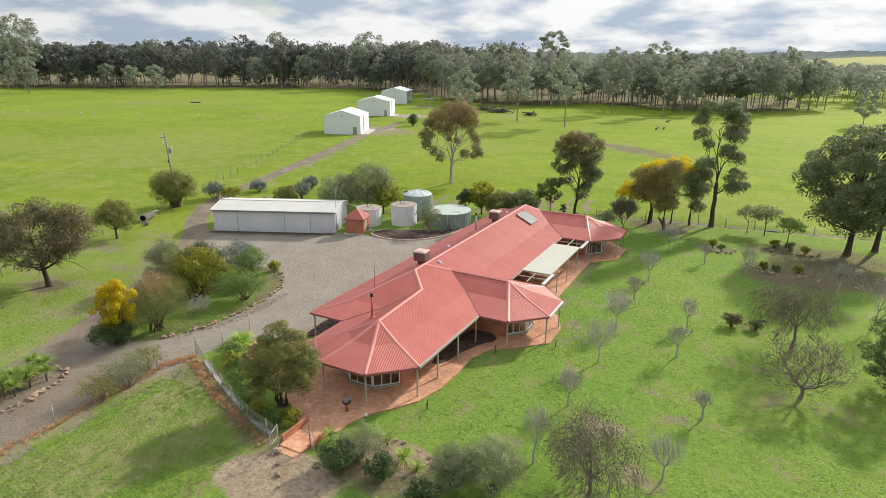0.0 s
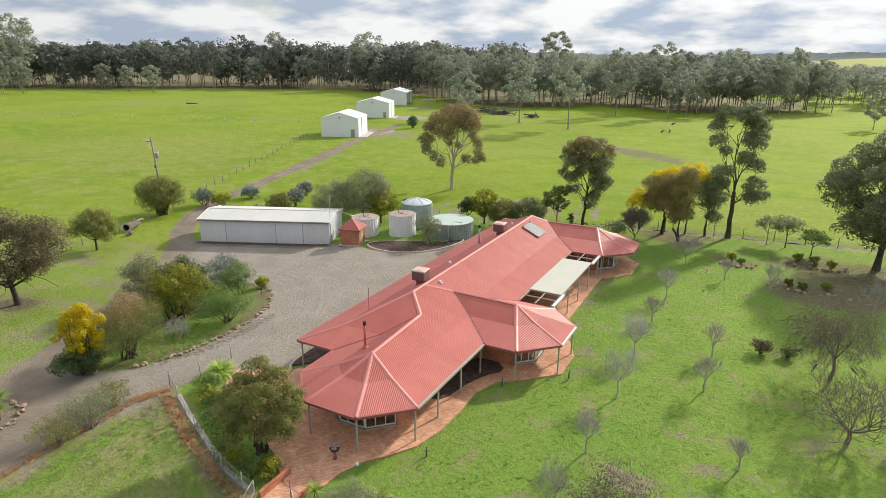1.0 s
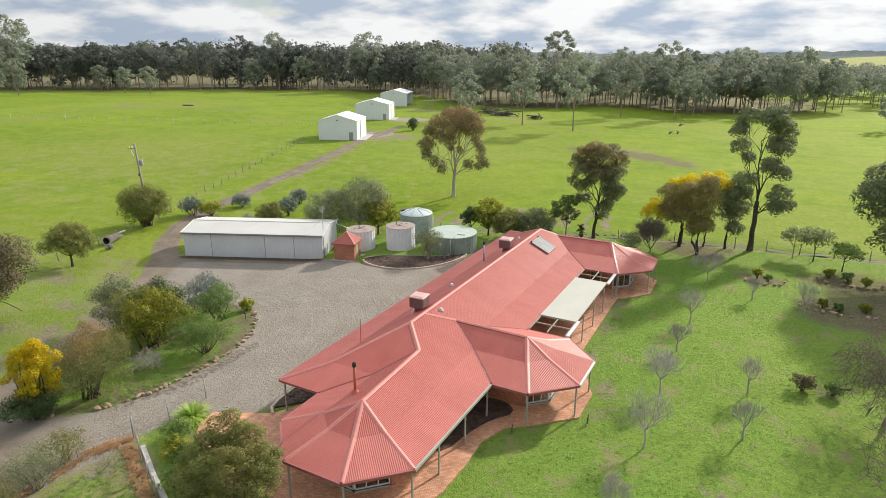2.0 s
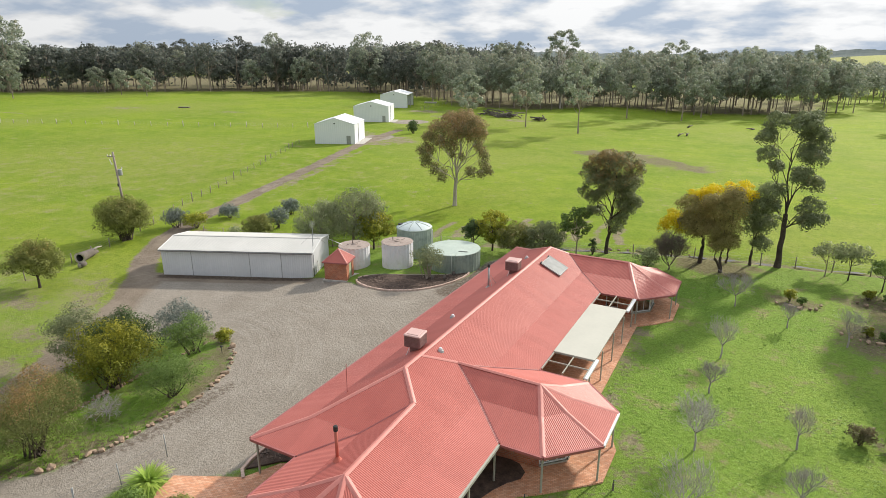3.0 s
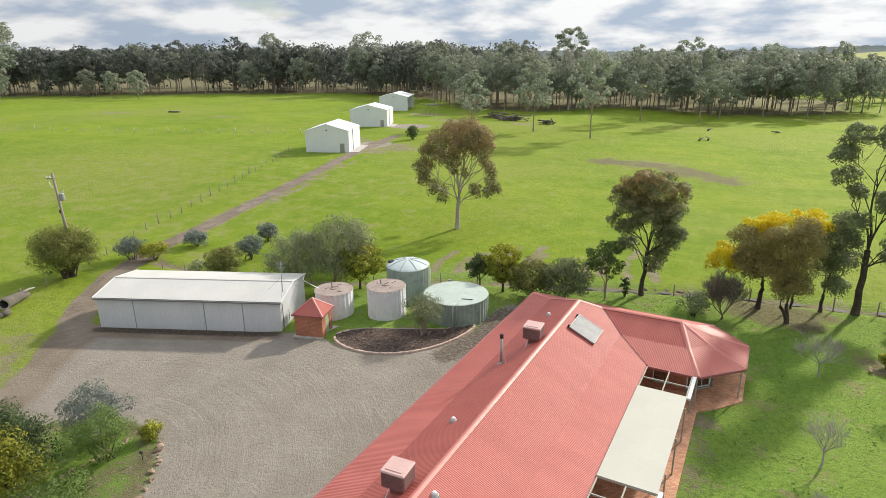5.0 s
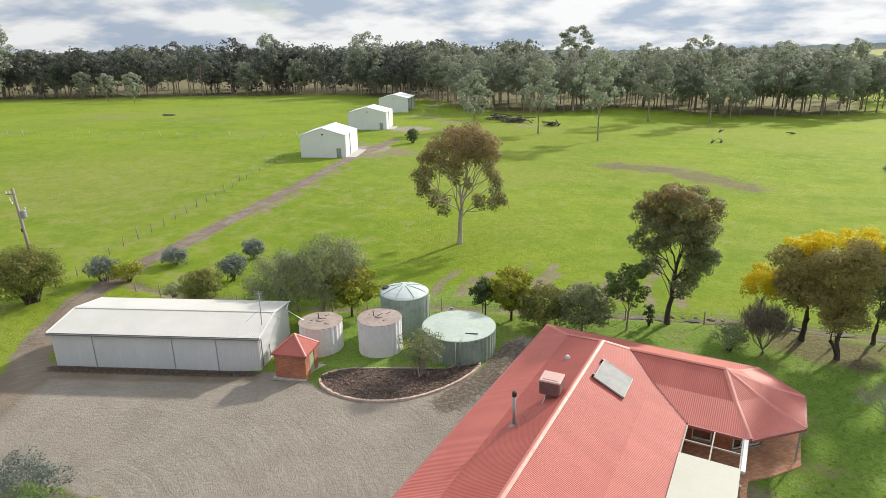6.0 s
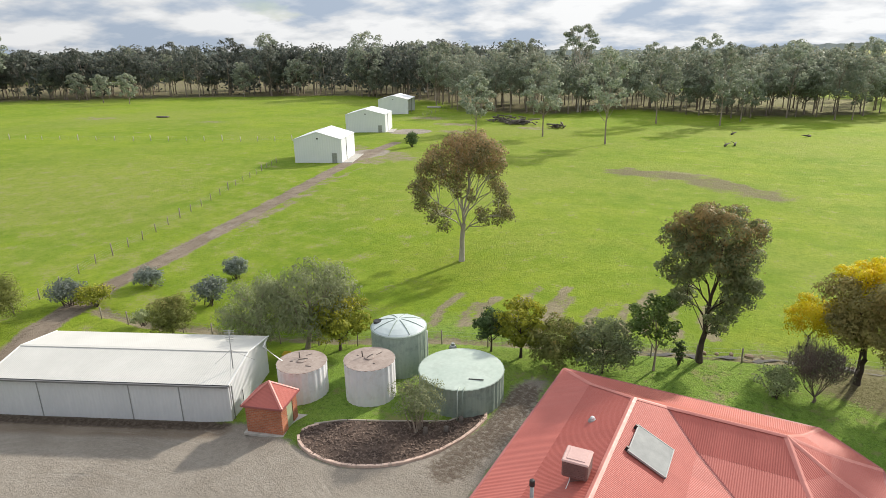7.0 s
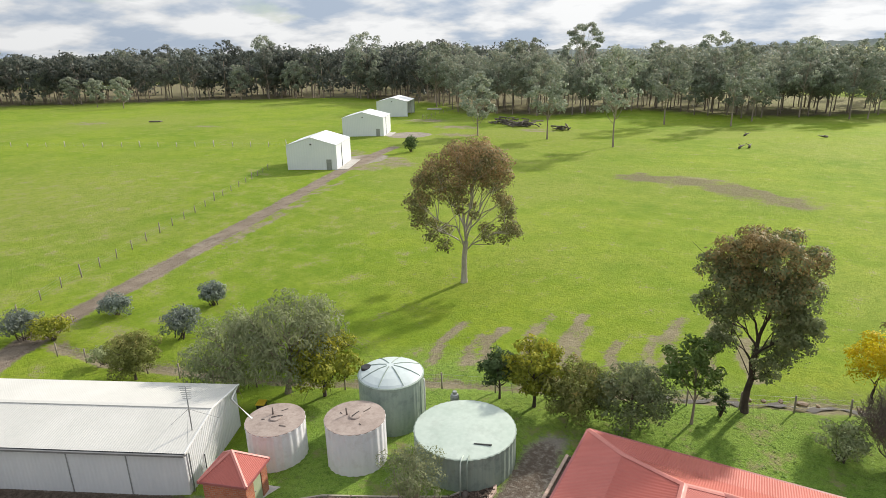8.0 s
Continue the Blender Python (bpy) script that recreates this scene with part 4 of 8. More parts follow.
def window_unit(a, b, z0, z1, panes, blind=False):
    """A framed window between two points of a wall, with its panes, mullions and sill."""
    a, b = Vector((a[0], a[1], 0)), Vector((b[0], b[1], 0))
    d = b - a
    n_ = Vector((d.y, -d.x, 0)).normalized()
    root = hpart("window", mesh_of("window", *_frame(a, b, z0, z1, n_)), M_WHITE, None, "white-framed window with pale curtains")
    for k in range(panes):
        p, q = a + d * ((k + 0.06) / panes), a + d * ((k + 0.94) / panes)
        v = [(p.x, p.y, z0 + 0.06), (q.x, q.y, z0 + 0.06), (q.x, q.y, z1 - 0.06), (p.x, p.y, z1 - 0.06)]
        v += [(x - n_.x * 0.012, y - n_.y * 0.012, z) for x, y, z in v]
        pane = part("pane", mesh_of("pane", v, [(0, 1, 2, 3), (7, 6, 5, 4), (0, 4, 5, 1), (1, 5, 6, 2), (2, 6, 7, 3), (3, 7, 4, 0)]), M_GLASS, root)
        if blind and k != 1:
            o = n_ * -0.09
            v2 = [(p.x + o.x, p.y + o.y, (z0 + 0.1 if k % 2 else z1 - 0.7)), (q.x + o.x, q.y + o.y, (z0 + 0.1 if k % 2 else z1 - 0.7)), (q.x + o.x, q.y + o.y, z1 - 0.06), (p.x + o.x, p.y + o.y, z1 - 0.06)]
            part("curtain", mesh_of("curtain", v2, [(0, 1, 2, 3)]), M_WHITE, root, "pale curtain")
        if k:
            m = a + d * (k / panes)
            vv, ff = [], []
            tube(vv, ff, [(m.x, m.y, z0), (m.x, m.y, z1)], [0.035, 0.035], 4)
            part("mullion", mesh_of("mullion", vv, ff), M_WHITE, root)
    vv = []
    for p in (a, b):
        for o in (0.0, 0.16):
            for z in (z0 - 0.06, z0):
                q = p + n_ * o
                vv.append((q.x, q.y, z))
    part("sill", mesh_of("sill", vv, [(0, 1, 3, 2), (4, 6, 7, 5), (0, 4, 5, 1), (2, 3, 7, 6), (1, 5, 7, 3), (0, 2, 6, 4)]), M_TRIM, root)


def _frame(a, b, z0, z1, n_):
    v, f = [], []
    d = (b - a).normalized() * 0.07
    for (p0, p1, za, zb) in ((a, b, z0, z0 + 0.07), (a, b, z1 - 0.07, z1), (a, a + d, z0, z1), (b - d, b, z0, z1)):
        base = len(v)
        for p in (p0, p1):
            for o in (-0.03, 0.05):
                for z in (za, zb):
                    q = p + n_ * o
                    v.append((q.x, q.y, z))
        f += [tuple(base + i for i in t) for t in ((0, 1, 3, 2), (4, 6, 7, 5), (0, 4, 5, 1), (2, 3, 7, 6), (1, 5, 7, 3), (0, 2, 6, 4))]
    return v, f


def bay(cx, cy, a, axis, panes):
    pts = octo(cx, cy, a, a, axis)[0]
    for i, (p, q) in enumerate(zip(pts[:-1], pts[1:])):
        wall_piece(p, q, 0.0, 0.16, 0.22, "plinth", M_TRIM)
        wall_piece(p, q, 2.15, 2.75, 0.22, "lintel", M_TRIM)
        window_unit(p, q, 0.16, 2.15, panes, True)
    return pts


fb = bay(-23.7, 33.1, 2.4, "-y", 3)
mb = bay(-18.45, 45.3, 2.1, "+x", 3)
nb = bay(-18.55, 70.2, 2.4, "+x", 3)
walls = [
    [fb[0], (-26.5, 37.0), (-29.4, 37.0), (-29.4, 72.4), (-19.7, 72.4), nb[3]],
    [fb[3], (-21.3, 42.9), mb[0]],
    [mb[3], (-22.2, 48.0), (-22.2, 67.4), nb[0]],
]
for run in walls:
    for a, b in zip(run[:-1], run[1:]):
        wall_piece(a, b, 0.0, 2.9, 0.24, "wall", M_BRICKWALL, "red brick wall")
for a, b, z0, z1, k in (((-21.16, 34.0), (-21.16, 36.4), 0.5, 2.1, 3), ((-21.16, 38.4), (-21.16, 40.2), 0.05, 2.1, 2), ((-22.07, 50.0), (-22.07, 52.4), 0.05, 2.1, 3),
                        ((-22.07, 54.0), (-22.07, 57.6), 0.5, 2.1, 4), ((-22.07, 59.4), (-22.07, 61.8), 0.05, 2.1, 3), ((-22.07, 63.2), (-22.07, 65.8), 0.5, 2.1, 3),
                        ((-29.0, 36.86), (-27.0, 36.86), 0.5, 2.1, 2), ((-19.8, 67.47), (-18.7, 67.55), 0.5, 2.1, 1)):
    window_unit(a, b, z0, z1, k)

ceil_v = [P3[n][:2] for n in EAVES]
hpart("soffit", mesh_of("soffit", [(x, y, E0 - 0.13) for x, y in ceil_v], [tuple(range(len(ceil_v)))]), M_WHITE, None, "pale verandah lining")

box_post = boxm(-0.05, -0.05, 0.0, 0.05, 0.05, 2.2, 0.008)
post_me = bpy.data.meshes.new("verandah_post")
box_post.to_mesh(post_me)
box_post.free()
post_me.materials.append(M_TRIM)
c_f, c_m, c_n = Vector((-23.7, 33.1)), Vector((-18.45, 45.3)), Vector((-18.55, 70.2))
posts = []
for c, o in ((c_f, fo), (c_m, mo), (c_n, no)):
    for x, y in o:
        v = Vector((x, y)) - c
        posts.append(tuple(c + v * (1 - 0.18 / v.length)))
posts += [(-19.35, 34.2), (-19.35, 37.5), (-19.35, 40.75), (-31.4, 35.0), (-28.3, 35.0), (-31.4, 40.0), (-31.4, 45.0), (-31.4, 50.0), (-31.4, 55.0), (-31.4, 60.0), (-31.4, 65.0), (-31.4, 70.0),
          (-31.4, 74.4), (-26.5, 74.4), (-21.5, 74.4)]
for x, y in posts:
    o = hpart("verandah_post", post_me, None)
    o.location = Vector((24, -52, 0)) + Vector((x, y, 0))

# paved verandah floor
PAVE = [(-35.6, 32.5), (-35.3, 31.2), (-34.6, 30.2), (-31.6, 28.6), (-28.6, 27.2), (-26.2, 26.2), (-25.2, 25.4), (-23.7, 24.4), (-22.4, 24.2), (-21.7, 25.4), (-21.6, 26.6), (-21.0, 28.1), (-20.0, 29.3), (-19.0, 30.9), (-18.5, 33.0), (-18.4, 35.8),
        (-18.5, 38.2), (-17.8, 40.2), (-16.6, 41.1), (-14.9, 42.7), (-13.95, 43.6), (-13.95, 46.8), (-15.0, 49.2), (-16.4, 50.2), (-16.5, 65.4), (-15.2, 66.6), (-13.9, 68.2),
        (-13.9, 72.3), (-16.4, 74.9), (-29.5, 75.0), (-29.5, 37.2), (-31.0, 36.2), (-32.0, 34.3)]


def slab(name, outline, z0, z1, mat):
    bm = bmesh.new()
    vs = [bm.verts.new((x, y, z1)) for x, y in outline]
    f = bm.faces.new(vs)
    r = bmesh.ops.extrude_face_region(bm, geom=[f])
    for g in r["geom"]:
        if isinstance(g, bmesh.types.BMVert):
            g.co.z = z0
    bmesh.ops.recalc_face_normals(bm, faces=bm.faces)
    bmesh.ops.triangulate(bm, faces=[x for x in bm.faces if len(x.verts) > 4])
    me = bpy.data.meshes.new(name)
    bm.to_mesh(me)
    bm.free()
    me.materials.append(mat)
    return me


paving = new("pavement", slab("pavement", PAVE, -0.35, 0.02, M_PAVING))
tagged(paving, "terracotta brick paving round the homestead verandahs", "paving", kind="structure")

# ---------- roof fittings ----------
def zroof(x):
    return R0 - 0.49 * abs(x + 25.9)


def cooler(x, y):
    th = empty("evaporative_cooler", pose(x, y, zroof(x), 0, 0, 4), "weathered brown-red evaporative cooler with faded pink lid on the roof", "air cooler", "coolers on the roof")
    part("duct", boxm(-0.28, -0.28, -0.3, 0.28, 0.28, 0.45), M_COOLER, th)
    body = boxm(-0.58, -0.58, 0.32, 0.58, 0.58, 1.12, 0.06)
    part("body", body, M_COOLER, th)
    lid = bmesh.new()
    box(lid, -0.61, -0.61, 1.10, 0.61, 0.61, 1.22, 0.05)
    part("lid", lid, M_COOLER_TOP, th, "faded pink plastic lid")
    part("lid_panel", boxm(-0.42, -0.42, 1.215, 0.42, 0.42, 1.25, 0.015), M_COOLER_TOP, th)
    for sx, sy, ax in ((0, -0.585, 0), (0.585, 0, 1), (-0.585, 0, 1), (0, 0.585, 0)):
        for k in range(7):
            z = 0.42 + k * 0.09
            w = (0.48, 0.012) if ax == 0 else (0.012, 0.48)
            part("louvre", boxm(sx - w[0], sy - w[1], z, sx + w[0], sy + w[1], z + 0.035), M_COOLER, th)
    part("pipe", tube_mesh("pipe", [(-0.2, -0.5, 0.35), (-0.2, -0.62, 0.2), (-0.3, -0.75, -0.15), (-0.3, -0.85, -0.28)], 0.02), M_WHITE, th)
    return th


cooler(-27.15, 45.35)
cooler(-26.95, 61.9)


def flue(x, y, z0, z1, mat, label, stay):
    th = empty("flue_pipe", pose(x, y, z0), label, "flue")
    h = z1 - z0
    part("pipe", tube_mesh("pipe", [(0, 0, -0.3), (0, 0, h - 0.25)], 0.085, 12), mat, th)
    part("cowl", lathe("cowl", [(0.09, h - 0.3), (0.12, h - 0.28), (0.12, h - 0.05), (0.10, h), (0.02, h + 0.02)], 12, M_BLACK), M_BLACK, th, "black cowl")
    part("flashing", lathe("flashing", [(0.26, -0.12), (0.14, 0.02), (0.10, 0.10), (0.09, 0.12)], 12, mat), mat, th)
    if stay:
        for dx, dy in ((0.6, -0.5), (0.55, 0.6)):
            part("stay", tube_mesh("stay", [(0, 0, h * 0.62), (dx, dy, 0.05)], 0.012, 4), M_STEEL, th)


flue(-25.2, 34.45, 3.62, 5.5, surf("flue_red", (0.42, 0.10, 0.07), (0.48, 0.14, 0.10), 2, 9, 0.6), "red painted flue pipe with black cowl on the roof", False)
flue(-28.05, 59.05, 3.8, 5.85, M_STEEL, "stayed steel flue pipe with black cowl on the roof", True)
aer = empty("aerial_mast", pose(-28.75, 39.95, 3.4), "thin dark aerial mast on the roof", "mast")
part("mast", tube_mesh("mast", [(0, 0, -0.1), (0.03, 0, 1.95)], 0.022, 5), M_GUTTER, aer)
part("foot", boxm(-0.08, -0.08, -0.08, 0.08, 0.08, 0.02), M_GUTTER, aer)
for x, y in ((-25.3, 45.4), (-27.58, 51.5), (-27.7, 67.3)):
    th = empty("roof_vent", pose(x, y, zroof(x)), "small pale domed roof vent", "vent", "vents on the roof")
    part("dome", lathe("dome", [(0.12, 0.05), (0.13, 0.13), (0.09, 0.20), (0.02, 0.22)], 12, M_SHED), M_SHED, th)
    part("collar", lathe("collar", [(0.24, -0.1), (0.2, 0.03), (0.15, 0.08)], 12, M_STEEL), M_STEEL, th)
M_FRAME = surf("dull_aluminium", (0.30, 0.31, 0.31), (0.38, 0.39, 0.39), 1.0, 8.0, 0.6)
sp = empty("solar_panel", pose(-24.35, 65.65, zroof(-24.35) + 0.12, 0, 26, 0), "grey solar hot water panel lying on the roof", "solar panel")
part("collector", boxm(-0.98, -1.15, 0.0, 0.98, 1.15, 0.07), M_PANEL, sp)
for y in (-1.17, 1.17):
    part("frame_rail", boxm(-1.0, y - 0.03, -0.02, 1.0, y + 0.02, 0.085), M_FRAME, sp)
for x in (-1.0, 1.0):
    part("frame_rail", boxm(x - 0.03, -1.2, -0.02, x + 0.02, 1.2, 0.085), M_FRAME, sp)
for y in (-1.0, 1.0):
    part("bracket", boxm(-1.15, y - 0.05, -0.12, -1.0, y + 0.05, 0.12), M_BLACK, sp)

# ---------- pergola ----------
per = empty("pergola", pose(-18.5, 57.6, 0), "white steel pergola with a cream roof sheet", "pergola")
PO = Vector((18.5, -57.6, 0))


def ppart(name, bm, mat, label=""):
    o = part(name, bm, mat, per, label)
    o.location = PO
    return o


sheet = bmesh.new()
box(sheet, -20.0, 52.7, 2.50, -17.0, 62.6, 2.54)
ppart("roof_sheet", sheet, M_CREAM, "flat cream roof sheet")
for x in (-19.95, -18.5, -17.05):
    ppart("beam", boxm(x - 0.035, 50.0, 2.38, x + 0.035, 65.5, 2.48), M_TRIM)
for y in (51.3, 52.7, 55.4, 58.0, 60.6, 62.6, 64.0):
    ppart("rafter", boxm(-20.0, y - 0.03, 2.40, -17.0, y + 0.03, 2.49), M_TRIM)
for y0, y1 in ((50.0, 53.0), (62.5, 65.5)):
    ppart("gutter", boxm(-17.0, y0, 2.36, -16.78, y1, 2.50, 0.01), M_SHED, "pale gutter end")
for y in (51.2, 54.6, 58.0, 61.4, 65.0):
    ppart("post", boxm(-16.98, y - 0.045, 0.0, -16.89, y + 0.045, 2.4), M_TRIM)

# ---------- machinery shed ----------
def ribbed(name, w, h, pitch, depth, mat, h2=None):
    """An upright sheet in x-z, ribs running up; h2: height at the far end."""
    n_ = max(2, int(w / pitch) * 4)
    v, f = [], []
    for i in range(n_ + 1):
        x = w * i / n_
        hh = h + ((h2 - h) * i / n_ if h2 is not None else 0)
        y = -depth * (1 if i % 4 in (1, 2) else 0)
        v += [(x, y, 0), (x, y, hh)]
        if i:
            f.append((2 * i - 2, 2 * i, 2 * i + 1, 2 * i - 1))
    return mesh_of(name, v, f, mat)


def placed(ob, m):
    ob.matrix_local = m
    return ob


shed = empty("machinery_shed", pose(-66.75, 55.95, -0.95, 0, 0, 24.0), "long pale steel machinery shed with sliding doors", "shed")
SL, SD, SH, SR = 17.2, 7.0, 3.05, 3.62
for x0, x1 in ((0.0, 3.45), (3.5, 10.1), (10.15, 13.7), (13.75, SL)):
    placed(part("sliding_door", ribbed("sliding_door", x1 - x0, SH - 0.12, 0.24, 0.012, M_SHED), None, shed), pose(x0, 0, 0.05))
for x in (3.47, 10.12, 13.72):
    placed(part("door_rail", boxm(-0.03, -0.03, 0.0, 0.03, 0.0, SH - 0.1), M_STEEL, shed), pose(x, 0, 0.05))
for nm, x, ang in (("end_wall", SL, 90), ("end_wall", 0.0, 90)):
    a = placed(part(nm, ribbed(nm, SD / 2, SH, 0.2, 0.02, M_SHED, SR), None, shed), pose(x, 0, 0.03, 0, 0, ang))
    b = placed(part(nm, ribbed(nm, SD / 2, SR, 0.2, 0.02, M_SHED, SH), None, shed), pose(x, SD / 2, 0.03, 0, 0, ang))
placed(part("back_wall", ribbed("back_wall", SL, SH, 0.2, 0.02, M_SHED), None, shed), pose(0, SD, 0.03))


def roof_plane(name, w, run, z0, z1, pitch, depth, mat):
    """A ribbed roof plane: x along the eave, y up the slope."""
    n_ = max(2, int(w / pitch) * 4)
    v, f = [], []
    for i in range(n_ + 1):
        x = w * i / n_
        dz = depth * (1 if i % 4 in (1, 2) else 0)
        v += [(x, 0, z0 + dz), (x, run, z1 + dz)]
        if i:
            f.append((2 * i - 2, 2 * i, 2 * i + 1, 2 * i - 1))
    return mesh_of(name, v, f, mat)


sl = (SR - SH) / (SD / 2)
placed(part("roof", roof_plane("roof", SL + 0.3, SD / 2 + 0.2, SH + 0.06 - 0.2 * sl, SR + 0.06, 0.16, 0.008, M_SHED_ROOF), None, shed, "pale corrugated roof"), pose(-0.15, -0.2, 0))
placed(part("roof", roof_plane("roof", SL + 0.3, SD / 2 + 0.2, SH + 0.06 - 0.2 * sl, SR + 0.06, 0.16, 0.008, M_SHED_ROOF), None, shed, "pale corrugated roof"), pose(SL + 0.15, SD + 0.2, 0, 0, 0, 180))
part("ridge_cap", boxm(-0.18, SD / 2 - 0.14, SR + 0.05, SL + 0.18, SD / 2 + 0.14, SR + 0.10), M_SHED_ROOF, shed)
part("gutter", boxm(-0.15, -0.33, SH - 0.14, SL + 0.15, -0.2, SH - 0.02), surf("dark_grey_gutter", (0.16, 0.16, 0.16), (0.22, 0.22, 0.22), 1.0, 6.0, 0.5), shed, "dark grey front gutter")
part("door_track", boxm(-0.1, -0.16, SH - 0.16, SL + 0.1, -0.02, SH - 0.10), M_BLACK, shed, "dark door track")
for x in (-0.17, SL + 0.17):
    v, f = [], []
    tube(v, f, [(x, -0.2, SH - 0.2 * sl + 0.06), (x, SD / 2, SR + 0.06), (x, SD + 0.2, SH - 0.2 * sl + 0.06)], [0.06] * 3, 4)
    part("barge", mesh_of("barge", v, f), M_WHITE, shed, "white barge capping")
part("downpipe", tube_mesh("downpipe", [(SL + 0.1, -0.25, SH - 0.1), (SL + 0.1, 0.3, SH - 0.3), (SL + 0.1, 0.3, 0.1)], 0.045, 6), M_STEEL, shed)
part("tap_pipe", tube_mesh("tap_pipe", [(SL + 0.08, 1.9, 0.05), (SL + 0.08, 1.9, 1.5)], 0.03, 6), M_BLACK, shed)
part("water_pipe", tube_mesh("water_pipe", [(SL + 0.05, SD + 0.15, SH - 0.12), (SL + 0.2, SD - 0.5, SH - 0.05), (SL + 0.42, SD - 1.6, SH + 0.02), (SL + 2.6, SD - 3.6, SH - 0.02), (SL + 2.75, SD - 3.75, SH - 0.3)], 0.065, 8), M_WHITE, shed, "white pipe to the water tank")
placed(part("floor", boxm(0, 0, 0, SL, SD, 0.04), M_CONCRETE, shed), pose(0, 0, -0.02))
ant = empty("television_antenna", pose(-51.9, 64.3, 2.33, 0, 0, 24), "thin steel television antenna with stay wires on the shed roof", "antenna")
part("mast", tube_mesh("mast", [(0, 0, 0), (0.05, 0, 3.0)], 0.035, 6), M_STEEL, ant)
for k in range(7):
    z = 2.95 - 0.13 * k
    part("element", tube_mesh("element", [(-0.35 + 0.02 * k, 0, z), (0.4 - 0.02 * k, 0, z)], 0.02, 4), M_STEEL, ant)
for dx, dy in ((-1.6, 0.4), (1.0, 1.4), (0.3, -1.2)):
    part("stay_wire", tube_mesh("stay_wire", [(0, 0, 1.5), (dx, dy, 0.02)], 0.012, 3), M_STEEL, ant)
wb = empty("wheelie_bin", pose(*on_ground(-53.4, 70.9), 0, 0, 24), "black wheelie bin with yellow lid behind the shed", "bin")
part("body", boxm(-0.28, -0.3, 0.05, 0.28, 0.3, 0.95, 0.05), M_BLACK, wb)
part("lid", boxm(-0.31, -0.34, 0.95, 0.31, 0.34, 1.06, 0.03), M_YELLOW, wb, "yellow lid")
for s in (-0.26, 0.26):
    part("wheel", placed(new("tmp", tube_mesh("wheel", [(s - 0.03, 0.26, 0.1), (s + 0.03, 0.26, 0.1)], 0.1, 10)), Matrix()).data, M_BLACK, wb)
for o in [o for o in scene.objects if o.name.startswith("tmp")]:
    bpy.data.objects.remove(o)

# ---------- brick pump hut ----------
hut = empty("brick_hut", pose(-48.62, 62.1, -0.35, 0, 0, 17), "small red brick hut with red hipped metal roof", "hut")
for nm, b in (("front_wall", (0, 0, 2.5, 0.11)), ("back_wall", (0, 2.09, 2.5, 2.2)), ("side_wall", (0, 0.11, 0.11, 2.09)), ("side_wall", (2.39, 0.11, 2.5, 0.75)), ("side_wall", (2.39, 1.6, 2.5, 2.09))):
    part(nm, boxm(b[0], b[1], 0.1, b[2], b[3], 2.1), M_BRICKWALL, hut)
part("lintel", boxm(2.39, 0.75, 2.0, 2.5, 1.6, 2.1), M_BRICKWALL, hut)
part("slab", boxm(-0.2, -0.2, -0.1, 3.1, 2.5, 0.10, 0.02), M_CONCRETE, hut, "pale concrete slab")
door = part("door", boxm(2.42, 0.77, 0.1, 2.46, 1.58, 2.0), surf("pale_green_door", (0.33, 0.38, 0.24), (0.40, 0.45, 0.30), 1.0, 8.0, 0.7), hut, "pale green door")
part("door_handle", boxm(2.46, 0.85, 1.0, 2.50, 0.95, 1.04), M_STEEL, door)
hv = [(-0.15, -0.15, 2.1), (2.65, -0.15, 2.1), (2.65, 2.35, 2.1), (-0.15, 2.35, 2.1), (1.25, 1.1, 3.3)]
for i in range(4):
    a, b, c = Vector(hv[i]), Vector(hv[(i + 1) % 4]), Vector(hv[4])
    d_ = (b - a).normalized()
    L_ = (b - a).length
    n_ = int(L_ / 0.0762) * 4
    v, f = [], []
    for k in range(n_ + 1):
        t = k / n_
        p = a + (b - a) * t
        q = p + (c - (a + b) / 2) * (1 - abs(2 * t - 1))
        lz = 0.01 * math.cos(math.pi * k / 2)
        v += [(p.x, p.y, p.z + lz), (q.x, q.y, q.z + lz)]
        if k:
            f.append((2 * k - 2, 2 * k, 2 * k + 1, 2 * k - 1))
    part("roof_sheet", mesh_of("roof_sheet", v, f), M_ROOF_LIT, hut)
    vv, ff = strip(a, c, 0.1, 0.03, 0.04)
    part("hip_capping", mesh_of("hip_capping", vv, ff), M_CAP, hut)
for b in ((-0.18, -0.20, 2.66, -0.12), (-0.18, 2.32, 2.66, 2.40), (-0.20, -0.18, -0.12, 2.38), (2.62, -0.18, 2.70, 2.38)):
    part("gutter", boxm(b[0], b[1], 1.98, b[2], b[3], 2.11), M_GUTTER, hut)

